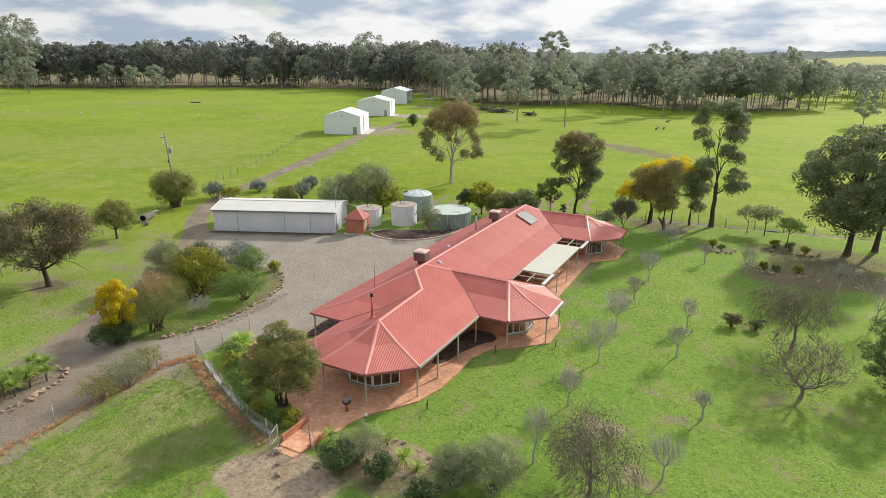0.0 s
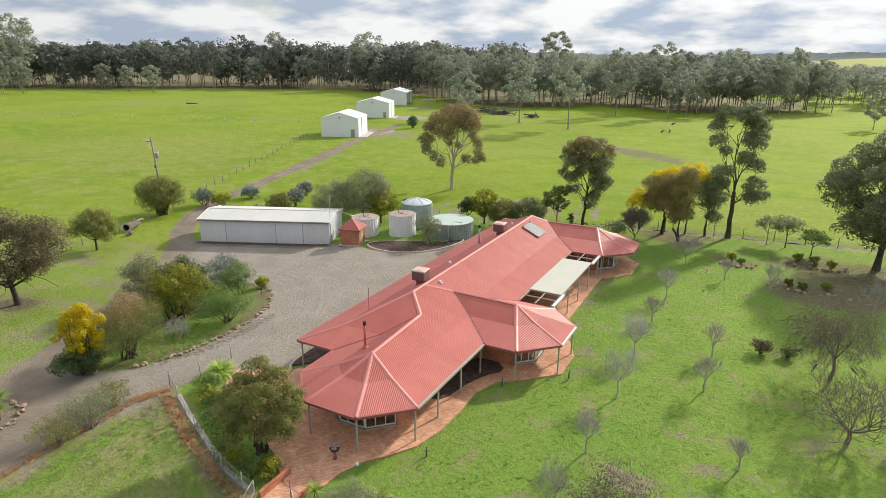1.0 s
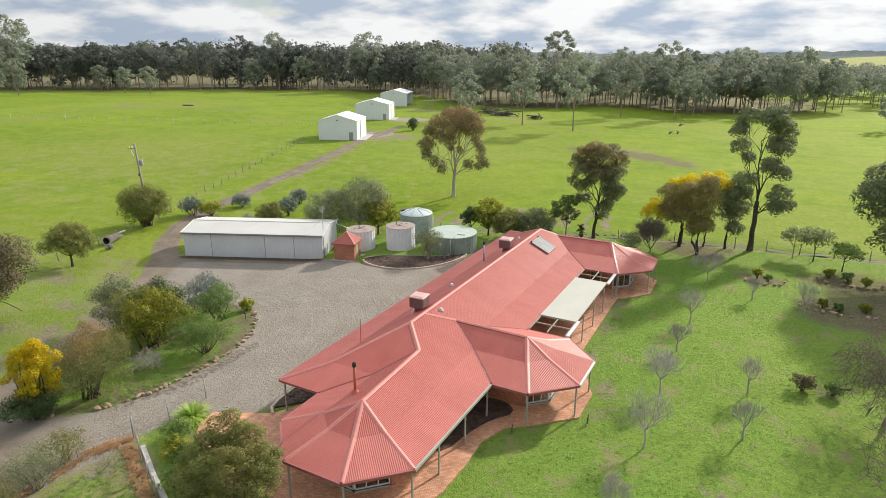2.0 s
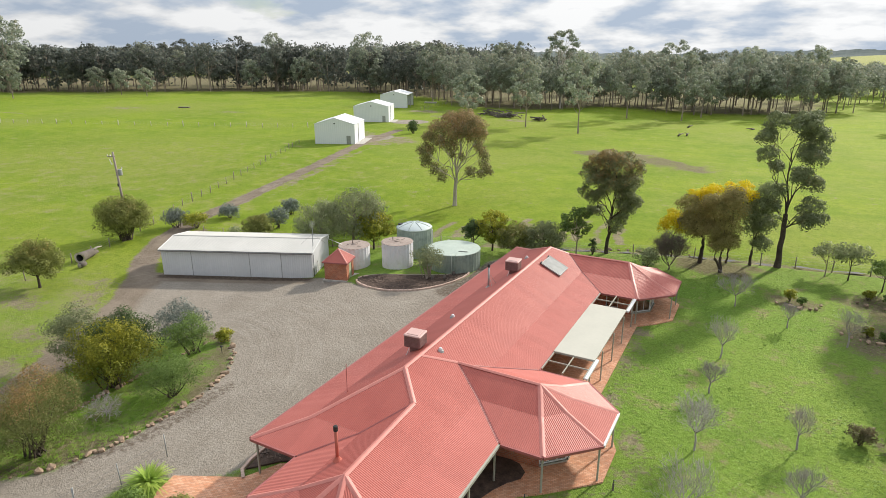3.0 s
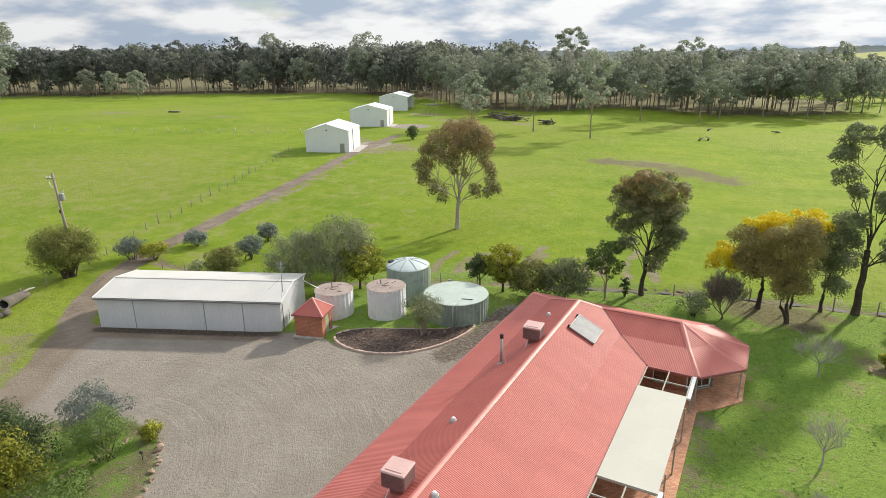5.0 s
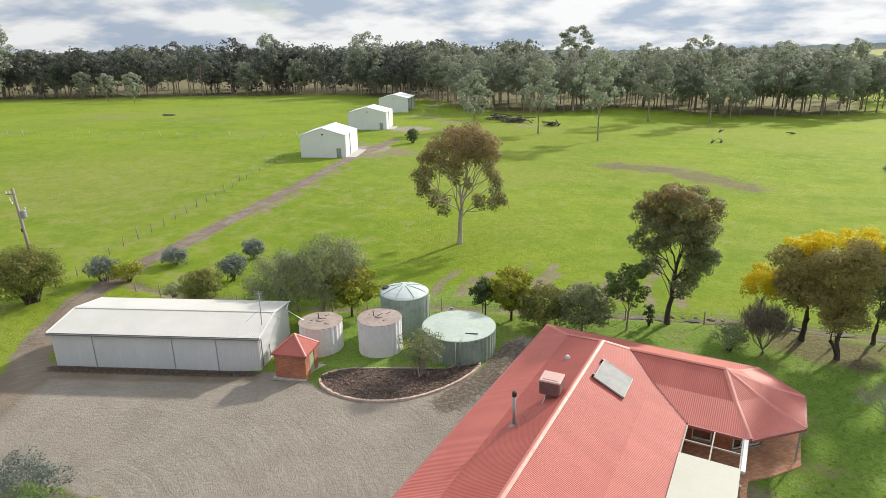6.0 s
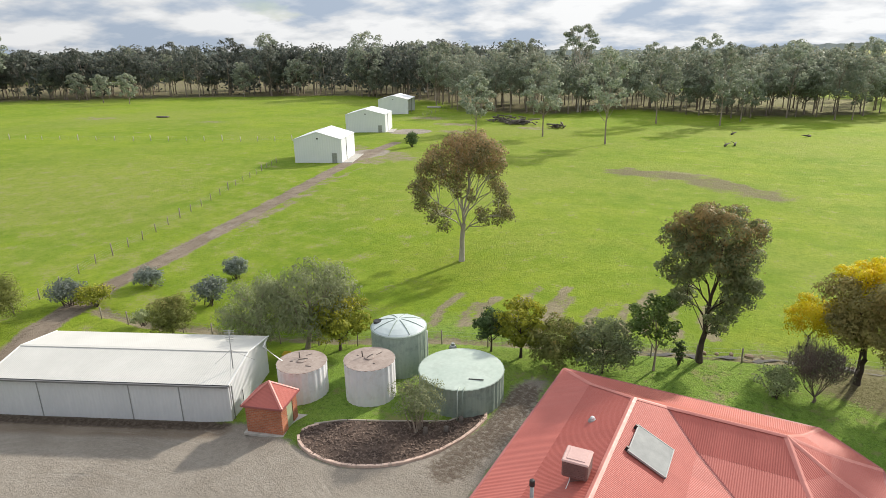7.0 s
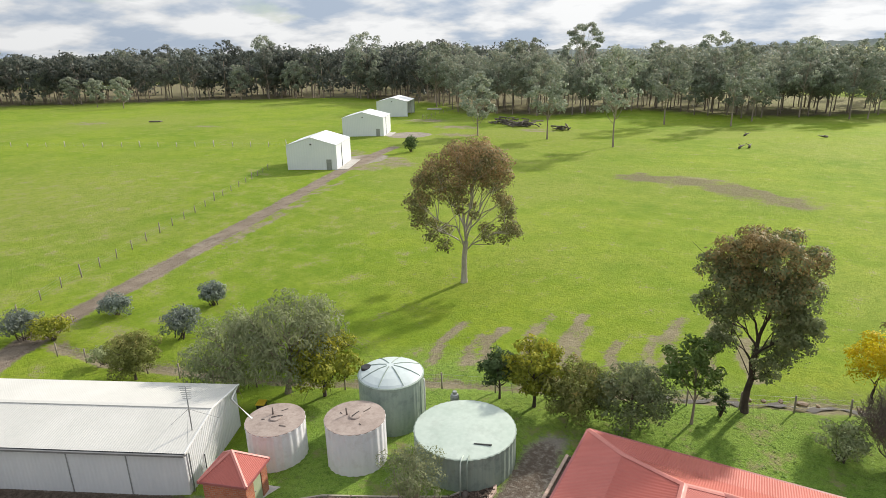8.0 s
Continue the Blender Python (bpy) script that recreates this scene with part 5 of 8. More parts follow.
# ---------- water tanks ----------
def concrete_tank(x, y, r, h, seed):
    th = empty("water_tank", pose(*on_ground(x, y), 0, 0, seed * 40), "round whitewashed concrete water tank with stained top", "water tank", "water tanks")
    part("shell", lathe("shell", [(r, -0.2), (r, h - 0.12), (r + 0.03, h - 0.1), (r + 0.03, h), (r - 0.06, h + 0.01)], 192, M_TANK_WHITE, 0.022, 24), M_TANK_WHITE, th)
    part("lid", lathe("lid", [(r + 0.035, h - 0.02), (r + 0.03, h + 0.022), (r * 0.5, h + 0.055), (0.05, h + 0.08)], 48, M_TANK_TOP), M_TANK_TOP, th, "brown weathered concrete top")
    hatch = part("hatch", lathe("hatch", [(0.34, h + 0.03), (0.34, h + 0.12), (0.30, h + 0.15), (0.05, h + 0.16)], 20, M_TANK_TOP), M_TANK_TOP, th)
    part("handle", tube_mesh("handle", [(-0.2, 0, h + 0.15), (-0.2, 0, h + 0.2), (0.25, 0.05, h + 0.2), (0.45, 0.1, h + 0.13)], 0.025, 5), M_BLACK, hatch)
    part("pipe", tube_mesh("pipe", [(-0.15, 0.5, h + 0.02), (-0.15, 0.55, h + 0.5)], 0.05, 6), M_LOG, th)
    for k in range(3):
        a = seed + k * 2.1
        part("debris", tube_mesh("debris", [(math.cos(a) * 0.6, math.sin(a) * 0.9, h + 0.07), (math.cos(a) * 1.0 + 0.2, math.sin(a) * 1.1, h + 0.08)], 0.025, 4), M_LOG, th, "fallen twig")


concrete_tank(-48.75, 67.7, 1.75, 2.6, 1.0)
concrete_tank(-43.85, 69.2, 1.75, 2.85, 2.0)
t3 = empty("water_tank", pose(*on_ground(-44.3, 73.7)), "tall grey-green poly water tank with pale ribbed dome", "water tank", "water tanks")
part("shell", lathe("shell", [(2.1, -0.2), (2.1, 3.3), (2.14, 3.34), (2.14, 3.42), (2.05, 3.46)], 96, M_TANK_GREEN, 0.006, 48), M_TANK_GREEN, t3)
part("dome", lathe("dome", [(2.08, 3.44), (1.9, 3.56), (1.4, 3.76), (0.8, 3.92), (0.3, 3.99), (0.03, 4.0)], 64, M_TANK_DOME), M_TANK_DOME, t3, "pale blue-grey dome")
for k in range(8):
    a = k * math.pi / 4 + 0.2
    part("rib", tube_mesh("rib", [(2.0 * math.cos(a), 2.0 * math.sin(a), 3.52), (1.4 * math.cos(a), 1.4 * math.sin(a), 3.775), (0.8 * math.cos(a), 0.8 * math.sin(a), 3.935), (0.25 * math.cos(a), 0.25 * math.sin(a), 4.0)], 0.035, 5), M_TANK_GREEN, t3)
part("hatch", lathe("hatch", [(0.36, 3.5), (0.36, 3.78), (0.3, 3.8), (0.05, 3.78)], 20, M_BLACK), M_BLACK, t3, "black inlet strainer").location = (-1.5, -0.55, -0.02)
part("overflow_pipe", tube_mesh("overflow_pipe", [(2.16, 0.5, 3.3), (2.2, 0.5, 3.1), (2.2, 0.5, 0.0)], 0.05, 6), M_WHITE, t3)
t4 = empty("water_tank", pose(*on_ground(-38.15, 72.1)), "wide low green corrugated water tank with pale lid", "water tank", "water tanks")
part("shell", lathe("shell", [(2.95, -0.2), (2.95, 2.0), (2.99, 2.02), (2.99, 2.08), (2.9, 2.1)], 176, M_TANK_GREEN, 0.022, 44), M_TANK_GREEN, t4)
part("lid", lathe("lid", [(2.93, 2.06), (2.93, 2.10), (2.0, 2.17), (1.0, 2.22), (0.05, 2.24)], 64, M_TANK_LID), M_TANK_LID, t4, "pale green fabric lid")
part("strap", boxm(0.7, -1.62, 2.18, 1.7, -1.54, 2.22), M_BLACK, t4, "black strap").rotation_euler = (0, 0, 0.35)
part("pipe", tube_mesh("pipe", [(1.15, -2.45, 2.2), (1.25, -2.85, 2.25), (1.28, -3.06, 2.1), (1.28, -3.08, 0.1)], 0.045, 6), M_TANK_LID, t4)
part("pipe", tube_mesh("pipe", [(1.45, -2.3, 2.2), (1.55, -2.7, 2.2), (1.58, -2.9, 2.05), (1.58, -2.92, 0.1)], 0.045, 6), M_TANK_GREEN, t4)
gb = empty("gas_bottle", pose(*on_ground(-41.0, 76.2)), "grey steel gas bottle behind the tank", "gas bottle")
part("cylinder", lathe("cylinder", [(0.30, 0.0), (0.30, 1.15), (0.24, 1.3), (0.1, 1.36)], 20, M_STEEL), M_STEEL, gb)
part("collar", lathe("collar", [(0.15, 1.33), (0.15, 1.5), (0.13, 1.52)], 14, M_STEEL), M_STEEL, gb)

# ---------- curved mulch bed by the hut ----------
BEDR = rounded(BED, 1)
mulch = new("garden_bed", slab("garden_bed", [(x, y) for x, y in BEDR], -0.4, 0.06, M_MULCH))
tagged(mulch, "dark bark mulch in a curved garden bed", "garden bed")
edge = empty("garden_edging", pose(-40, 65, 0), "pale brick edging round the mulch bed", "edging")
line = [Vector((x, y)) for x, y in BEDR]


def pace(pts, step):
    """Places at even steps along a line, with the way it runs there."""
    out, carry = [], step / 2
    for a, b in zip(pts, pts[1:]):
        L_ = (b - a).length
        while carry < L_:
            out.append((a + (b - a) * carry / L_, math.atan2((b - a).y, (b - a).x)))
            carry += step
        carry -= L_
    return out


acc = pace(line, 0.235)
ebm = boxm(-0.116, -0.095, -0.25, 0.116, 0.095, 0.11, 0.012)
ebrick = bpy.data.meshes.new("brick")
ebm.to_mesh(ebrick)
ebm.free()
ebrick.materials.append(M_EDGE)
for p, a in acc:
    if p.y < 64.4 + 0.5 * (p.x + 45.0) or p.x > -36.2:
        o = new("brick", ebrick)
        o.parent = edge
        o.location, o.rotation_euler = (p.x + 40, p.y - 65, 0), (0, 0, a)
for x, y, h in ((-38.0, 66.8, 0.5), (-37.0, 67.7, 0.35), (-36.6, 69.0, 0.45)):
    th = empty("log_stump", pose(x, y, 0.03), "short weathered log stump in the mulch", "stump", "stumps in the mulch bed")
    part("log", tube_mesh("log", [(0, 0, -0.05), (0.03, 0.02, h)], [0.17, 0.14], 9), M_LOG, th)

tagged(new("garden_bed", slab("garden_bed", rounded([(-21.1, 35.8), (-20.0, 36.2), (-19.6, 38.6), (-18.9, 40.6), (-17.8, 42.0), (-18.9, 43.1), (-21.1, 42.7)], 1), -0.3, 0.06, M_MULCH)), "dark mulch bed against the brick wall under the verandah", "garden bed")

# bed and edging along the west verandah
tagged(new("garden_bed", slab("garden_bed", [(-32.75, 36.6), (-32.75, 75.0), (-29.6, 75.0), (-29.6, 37.4), (-31.1, 36.4), (-32.4, 34.9)], -0.4, 0.04, M_MULCH)), "dark soil bed under the west verandah eave", "garden bed")
edge2 = empty("garden_edging", pose(-32.9, 50, 0), "pale brick edging along the west verandah bed", "edging")
wpath = [Vector((-31.9, 34.2)), Vector((-32.5, 34.7)), Vector((-32.75, 35.6)), Vector((-32.85, 37.2)), Vector((-32.85, 38.4)), Vector((-32.85, 75.0))]
for p, a in pace(wpath, 0.235):
    o = new("brick", ebrick)
    o.parent = edge2
    o.location, o.rotation_euler = (p.x + 32.9, p.y - 50, 0.03), (0, 0, a)
back = [(-45.0, 64.4), (-43.6, 65.6), (-40.5, 67.1), (-37.4, 68.7), (-36.4, 70.4)]
tk = empty("garden_edging", pose(-40, 67, 0), "thin weathered timber edging behind the mulch bed", "edging")
part("board", tube_mesh("board", [(x + 40, y - 67, 0.06) for x, y in back], 0.07, 4), surf("weathered_board", (0.36, 0.31, 0.25), (0.48, 0.42, 0.35), 0.8, 9.0, 0.9), tk)
rng = np.random.default_rng(77)
cv, cf = [], []
for (cx0, cx1, cy0, cy1, poly_, n_) in ((-46, -35, 61, 71.5, BEDR, 4200), (-32.7, -31.2, 36, 75, None, 1500)):
    for _ in range(n_):
        x, y = rng.uniform(cx0, cx1), rng.uniform(cy0, cy1)
        if poly_ and not inside(x, y, poly_):
            continue
        a, w, t = rng.uniform(0, 6.3), rng.uniform(0.02, 0.055), rng.uniform(0.05, 0.15)
        ux, uy, z = math.cos(a), math.sin(a), 0.065 + rng.random() * 0.05
        tilt = rng.normal() * 0.03
        b_ = len(cv)
        cv += [(x - ux * t + uy * w, y - uy * t - ux * w, z - tilt), (x + ux * t + uy * w, y + uy * t - ux * w, z + tilt), (x + ux * t - uy * w, y + uy * t + ux * w, z + tilt + 0.02), (x - ux * t - uy * w, y - uy * t + ux * w, z - tilt + 0.02)]
        cf.append((b_, b_ + 1, b_ + 2, b_ + 3))
chip = surf("bark_chip", (0.06, 0.042, 0.034), (0.24, 0.175, 0.14), 6.0, 14.0, 0.95, 0.0, 0.0)
tagged(new("bark_chips", mesh_of("bark_chips", cv, cf, chip)), "loose bark chips over the garden beds", "mulch", kind="stuff")


# ---------- far farm sheds ----------
def farm_shed(x, y, ang, w, d, eave, ridge, openside, label):
    th = empty("farm_shed", pose(*on_ground(x, y), 0, 0, ang), label, "shed", "sheds along the track")
    for nm, px, hh in (("gable_wall", 0.0, 0), ("gable_wall", d, 1)):
        for k, (h0, h1) in enumerate(((eave, ridge), (ridge, eave))):
            placed(part(nm, ribbed(nm, w / 2, h0, 0.5, 0.012, M_FARSHED, h1), None, th), pose(w / 2 * k, px, -0.1))
    placed(part("side_wall", ribbed("side_wall", d, eave, 0.5, 0.012, M_FARSHED), None, th), pose(0, 0, -0.1, 0, 0, 90))
    if openside:
        for k in range(3):
            part("post", boxm(w - 0.1, k * d / 2 - 0.1 + 0.1, -0.1, w + 0.1, k * d / 2 + 0.2, eave), M_STEEL, th)
        # a near-black sheet stands for the shade inside the open shed
        part("inner_wall", boxm(w * 0.45, 0.05, -0.1, w * 0.47, d - 0.05, eave), M_DARK, th)
    else:
        placed(part("side_wall", ribbed("side_wall", d * 0.35, eave, 0.5, 0.012, M_FARSHED), None, th), pose(w, 0, -0.1, 0, 0, 90))
        placed(part("sliding_door", ribbed("sliding_door", d * 0.65, eave - 0.1, 0.9, 0.015, M_FARSHED), None, th), pose(w + 0.06, d * 0.35, -0.1, 0, 0, 90))
        part("door_edge", boxm(w + 0.02, d * 0.35 - 0.08, -0.1, w + 0.1, d * 0.35 + 0.02, eave), M_DARK, th)
        placed(part("access_door", boxm(0, -0.05, 0, 1.0, -0.035, 2.1), M_FARSHED, th), pose(w - 2.2, 0, 0))
        part("door_frame", boxm(w - 2.25, -0.075, -0.1, w - 1.15, -0.055, 2.15), M_STEEL, th)
        part("slab", boxm(w, 0.0, -0.3, w + 2.2, d, 0.06), M_CONCRETE, th, "pale concrete apron")
    s = (ridge - eave) / (w / 2)
    a = placed(part("roof", roof_plane("roof", d + 0.3, w / 2 + 0.2, eave - 0.2 * s + 0.05, ridge + 0.05, 0.5, 0.012, M_FARSHED), None, th), pose(-0.2, d + 0.15, -0.1, 0, 0, -90))
    b = placed(part("roof", roof_plane("roof", d + 0.3, w / 2 + 0.2, eave - 0.2 * s + 0.05, ridge + 0.05, 0.5, 0.012, M_FARSHED), None, th), pose(w + 0.2, -0.15, -0.1, 0, 0, 90))
    part("vent", boxm(w / 2 - 0.2, -0.06, ridge - 1.7, w / 2 + 0.2, -0.04, ridge - 1.4), M_DARK, th)


farm_shed(-115.8, 141.2, 24, 10.8, 12.5, 5.3, 6.9, False, "white steel gabled farm shed with sliding side door")
farm_shed(-139.2, 190.2, 24, 12.4, 12.0, 5.5, 7.1, False, "white steel gabled farm shed with concrete apron")
farm_shed(-164.0, 243.5, 22, 12.2, 16.0, 5.8, 7.3, True, "white steel hay shed with one open side")
# ---------- plants ----------
def cards(rng, clumps, count, size, slim=0.5, hang=0.0, shell=0.55, dome=0.0):
    """Leaf sprays as small kite-shaped quads spread through the outer parts of the clumps."""
    c = np.array(clumps, float)
    w = (c[:, 3] * c[:, 4] + c[:, 4] * c[:, 5] + c[:, 3] * c[:, 5])
    pick = rng.choice(len(c), count, p=w / w.sum())
    d = rng.normal(size=(count, 3))
    d[:, 2] = np.where(rng.random(count) < dome, np.abs(d[:, 2]) - 0.1, d[:, 2])
    d /= np.linalg.norm(d, axis=1)[:, None]
    r = shell + (1 - shell) * rng.random(count) ** 0.7
    r *= 1 + 0.10 * rng.normal(size=count)
    pos = c[pick, :3] + d * c[pick, 3:6] * r[:, None]
    nrm = d + rng.normal(size=(count, 3)) * 0.45 + np.array([0, 0, 0.25])
    nrm /= np.linalg.norm(nrm, axis=1)[:, None]
    nrm *= np.where((nrm * d).sum(1) < 0, -1.0, 1.0)[:, None]
    t = rng.normal(size=(count, 3)) + np.array([0, 0, -hang])
    t -= nrm * (t * nrm).sum(1)[:, None]
    t /= np.linalg.norm(t, axis=1)[:, None] + 1e-9
    b = np.cross(nrm, t)
    s = size * (0.6 + 0.8 * rng.random(count))[:, None]
    v = np.stack([pos - t * s * 0.5, pos - b * s * slim * 0.5 + nrm * s * 0.06, pos + t * s * 0.5, pos + b * s * slim * 0.5 + nrm * s * 0.06], 1)
    out = d * 0.9 + nrm * 0.35 + np.array([0, 0, 0.15])
    out /= np.linalg.norm(out, axis=1)[:, None]
    return np.concatenate([v.reshape(-1, 3), np.repeat(out, 4, axis=0)], 1)


def quad_mesh(name, verts, mat):
    n_ = len(verts) // 4
    me = bpy.data.meshes.new(name)
    me.vertices.add(len(verts))
    me.vertices.foreach_set("co", verts[:, :3].astype(np.float32).ravel())
    me.loops.add(len(verts))
    me.loops.foreach_set("vertex_index", np.arange(len(verts), dtype=np.int32))
    me.polygons.add(n_)
    me.polygons.foreach_set("loop_start", np.arange(0, len(verts), 4, dtype=np.int32))
    me.polygons.foreach_set("loop_total", np.full(n_, 4, dtype=np.int32))
    me.polygons.foreach_set("use_smooth", np.ones(n_, bool))
    me.materials.append(mat)
    me.update(calc_edges=True)
    me.normals_split_custom_set_from_vertices(verts[:, 3:].tolist())
    return me


def limb(v, f, rng, a, b, r0, r1, sides=6, sag=0.12, steps=4):
    a, b = Vector(a), Vector(b)
    L_ = (b - a).length
    pts, rad = [], []
    off = Vector(rng.normal(size=3)) * L_ * 0.05
    for i in range(steps + 1):
        t = i / steps
        p = a.lerp(b, t) + off * math.sin(math.pi * t)
        p.z -= sag * L_ * math.sin(math.pi * t) * 0.6
        pts.append(p)
        rad.append(r0 + (r1 - r0) * t)
    tube(v, f, pts, rad, sides, False)


def crown_clumps(rng, H, W, low, n_, flat=0.8, size=0.30, open_low=0.5):
    """Clump centres over an egg-shaped envelope from height low*H to H."""
    zc, rz, rx = H * (low + 1) / 2, H * (1 - low) / 2, W / 2
    out = []
    for i in range(n_):
        u = 1 - 2 * (i + 0.5) / n_
        if u < -open_low:
            u = rng.uniform(-open_low, 0.6)
        a = i * 2.39996 + rng.uniform(-0.4, 0.4)
        q = math.sqrt(max(0.0, 1 - u * u))
        cr = W * size * rng.uniform(0.7, 1.15)
        k = rng.uniform(0.62, 0.95)
        x, y = math.cos(a) * q * (rx - cr * 0.6) * k / 0.85, math.sin(a) * q * (rx - cr * 0.6) * k / 0.85
        z = zc + u * (rz - cr * flat * 0.8)
        out.append((x, y, z, cr, cr, cr * flat))
    return out


def billow(rng, clumps, k, share=0.52, out=0.62):
    """Every clump broken into k smaller rounded lumps over its upper and outer sides."""
    res = []
    for x, y, z, a, b, c in clumps:
        t0 = rng.uniform(0, 6.28)
        for i in range(k):
            u = 1 - 1.55 * (i + 0.5) / k + rng.normal() * 0.1
            u = max(-0.75, min(1.0, u))
            q, t = math.sqrt(1 - u * u), t0 + i * 2.39996
            m = share * rng.uniform(0.75, 1.2)
            res.append((x + math.cos(t) * q * a * out, y + math.sin(t) * q * b * out, z + u * c * out, a * m, b * m, c * m * 0.9))
    return res


def tree_meshes(rng, H, W, low, n_, count, leaf, leaf_mat_, bark, trunk_r, lean=(0.0, 0.0), flat=0.8, size=0.30, hang=0.3, open_low=0.5, fork=0.35, slim=0.5, limbs=True, sides=7, dome=0.0, shell=0.55, lumps=0):
    clumps = crown_clumps(rng, H, W, low, n_, flat, size, open_low)
    clumps = [(c[0] + lean[0] * c[2] / H, c[1] + lean[1] * c[2] / H, *c[2:]) for c in clumps]
    v, f = [], []
    top = H * (low + (1 - low) * 0.55)
    pts, rad = [], []
    for i in range(7):
        t = i / 6
        pts.append((lean[0] * t * top / H + 0.02 * H * math.sin(t * 4 + rng.random()) * t, lean[1] * t * top / H + 0.02 * H * math.cos(t * 3 + rng.random()) * t, -0.3 + (top + 0.3) * t))
        rad.append(trunk_r * (1.25 if i == 0 else 1.0) * (1 - 0.72 * t))
    tube(v, f, pts, rad, sides, False)
    if limbs:
        for c in clumps:
            t = min(0.95, max(fork, (c[2] / top) * rng.uniform(0.5, 0.72)))
            i = min(5, int(t * 6))
            a = Vector(pts[i]).lerp(Vector(pts[i + 1]), t * 6 - i)
            r = trunk_r * (1 - 0.72 * t) * 0.55
            end = Vector(c[:3])
            b0 = len(v)
            limb(v, f, rng, a, end, r, 0.02 + 0.1 * r, 5)
            f.append((b0, b0 + 1, i * sides))
            for _ in range(3 if sides > 5 else 0):
                e2 = end + Vector(rng.normal(size=3)) * c[3] * 0.55
                b1 = len(v)
                limb(v, f, rng, a.lerp(end, 0.65), e2, r * 0.3, 0.012, 4, 0.02, 2)
                f.append((b1, b1 + 1, b0 + 10))
    if lumps:
        clumps = billow(rng, clumps, lumps)
    return mesh_of("trunk", v, f, bark, True), quad_mesh("crown", cards(rng, clumps, count, leaf, slim, hang, shell, dome), leaf_mat_)


def plant(name, x, y, meshes, label, category, group="", rot=0.0, dz=0.0, scale=1.0):
    th = empty(name, pose(*on_ground(x, y, dz), 0, 0, rot), label, category, group)
    for nm, me in zip(("trunk", "crown", "blossom"), meshes):
        o = part(nm, me, None, th)
        if scale != 1.0:
            o.scale = (scale,) * 3
    return th


def tree(name, x, y, seed, H, W, low, n_, count, leaf, lm, bark, r, label, category="tree", group="", **kw):
    rng = np.random.default_rng(seed)
    return plant(name, x, y, tree_meshes(rng, H, W, low, n_, count, leaf, lm, bark, r, **kw), label, category, group)


def shrub(name, x, y, seed, H, W, count, leaf, lm, label, n_=9, bark=M_BARK_DARK, low=0.05, category="shrub", group="", **kw):
    rng = np.random.default_rng(seed)
    clumps = crown_clumps(rng, H, W, low, n_, 0.85, 0.32, 0.95)
    v, f = [], []
    leafy = billow(rng, clumps, 4, 0.55, 0.6)
    for c in clumps:
        limb(v, f, rng, (rng.normal() * 0.06 * W, rng.normal() * 0.06 * W, -0.15), c[:3], 0.02 + 0.011 * H, 0.012, 5, 0.0, 3)
    return plant(name, x, y, (mesh_of("trunk", v, f, bark), quad_mesh("crown", cards(rng, leafy, count, leaf, kw.get("slim", 0.5), kw.get("hang", 0.1), kw.get("shell", 0.55)), lm)), label, category, group)


def bare_meshes(seed, H, W, trunk_h, r0, levels, kids, mat, droop=0.0, up=0.35, first=None, sides=4, thin=0.006):
    """A leafless tree: limbs that fork into finer twigs."""
    rng = np.random.default_rng(seed)
    v, f = [], []

    def grow(p, d, L_, r, lev):
        pts, rad = [p], [r]
        q, dd = Vector(p), Vector(d)
        segs = 3 if lev else 1
        for i in range(segs):
            dd = (dd + Vector(rng.normal(size=3)) * 0.16 + Vector((0, 0, up * 0.25 - droop * (levels - lev) * 0.12))).normalized()
            q = q + dd * L_ / segs
            pts.append(q.copy())
            rad.append(max(thin, r * (1 - 0.2 * (i + 1))))
        tube(v, f, pts, rad, sides if lev > 1 else 3, False)
        if lev == 0:
            return
        k = kids if lev < levels else (first or kids)
        for j in range(k):
            t = rng.uniform(0.35, 1.0) if j else 1.0
            i = min(2, int(t * 3))
            s = pts[i].lerp(pts[i + 1], min(1.0, t * 3 - i))
            a = 2 * math.pi * (j / k + rng.random() * 0.2)
            e = dd.orthogonal().normalized()
            side = (e * math.cos(a) + dd.cross(e) * math.sin(a))
            nd = (dd * rng.uniform(0.45, 0.9) + side * rng.uniform(0.5, 0.95) + Vector((0, 0, up))).normalized()
            grow(s, nd, L_ * rng.uniform(0.55, 0.8), max(thin, rad[i + 1] * 0.62), lev - 1)

    pts = [Vector((0, 0, -0.2)), Vector((0.02 * H, 0, trunk_h * 0.5)), Vector((0.01 * H, 0.02 * H, trunk_h))]
    tube(v, f, pts, [r0 * 1.2, r0, r0 * 0.85], 6, False)
    k = first or kids + 1
    for j in range(k):
        a = 2 * math.pi * j / k + rng.random() * 0.5
        sp_ = W / H
        nd = Vector((math.cos(a) * sp_ * 0.9, math.sin(a) * sp_ * 0.9, 0.85)).normalized()
        grow(pts[2], nd, (H - trunk_h) * 0.45, r0 * 0.6, levels)
    a = np.array(v)
    # bring the crown to its full height and spread
    zt, rt = a[:, 2].max(), np.percentile(np.hypot(a[:, 0], a[:, 1]), 98)
    up_ = a[:, 2] > trunk_h
    a[up_, 2] = trunk_h + (a[up_, 2] - trunk_h) * (H - trunk_h) / max(0.1, zt - trunk_h)
    k = (W / 2) / max(0.1, rt)
    a[:, :2] *= np.where(up_, k, 1.0)[:, None] ** 1.0
    a[:, :2] = np.where(up_[:, None], a[:, :2], a[:, :2])
    return mesh_of("branches", a, f, mat)


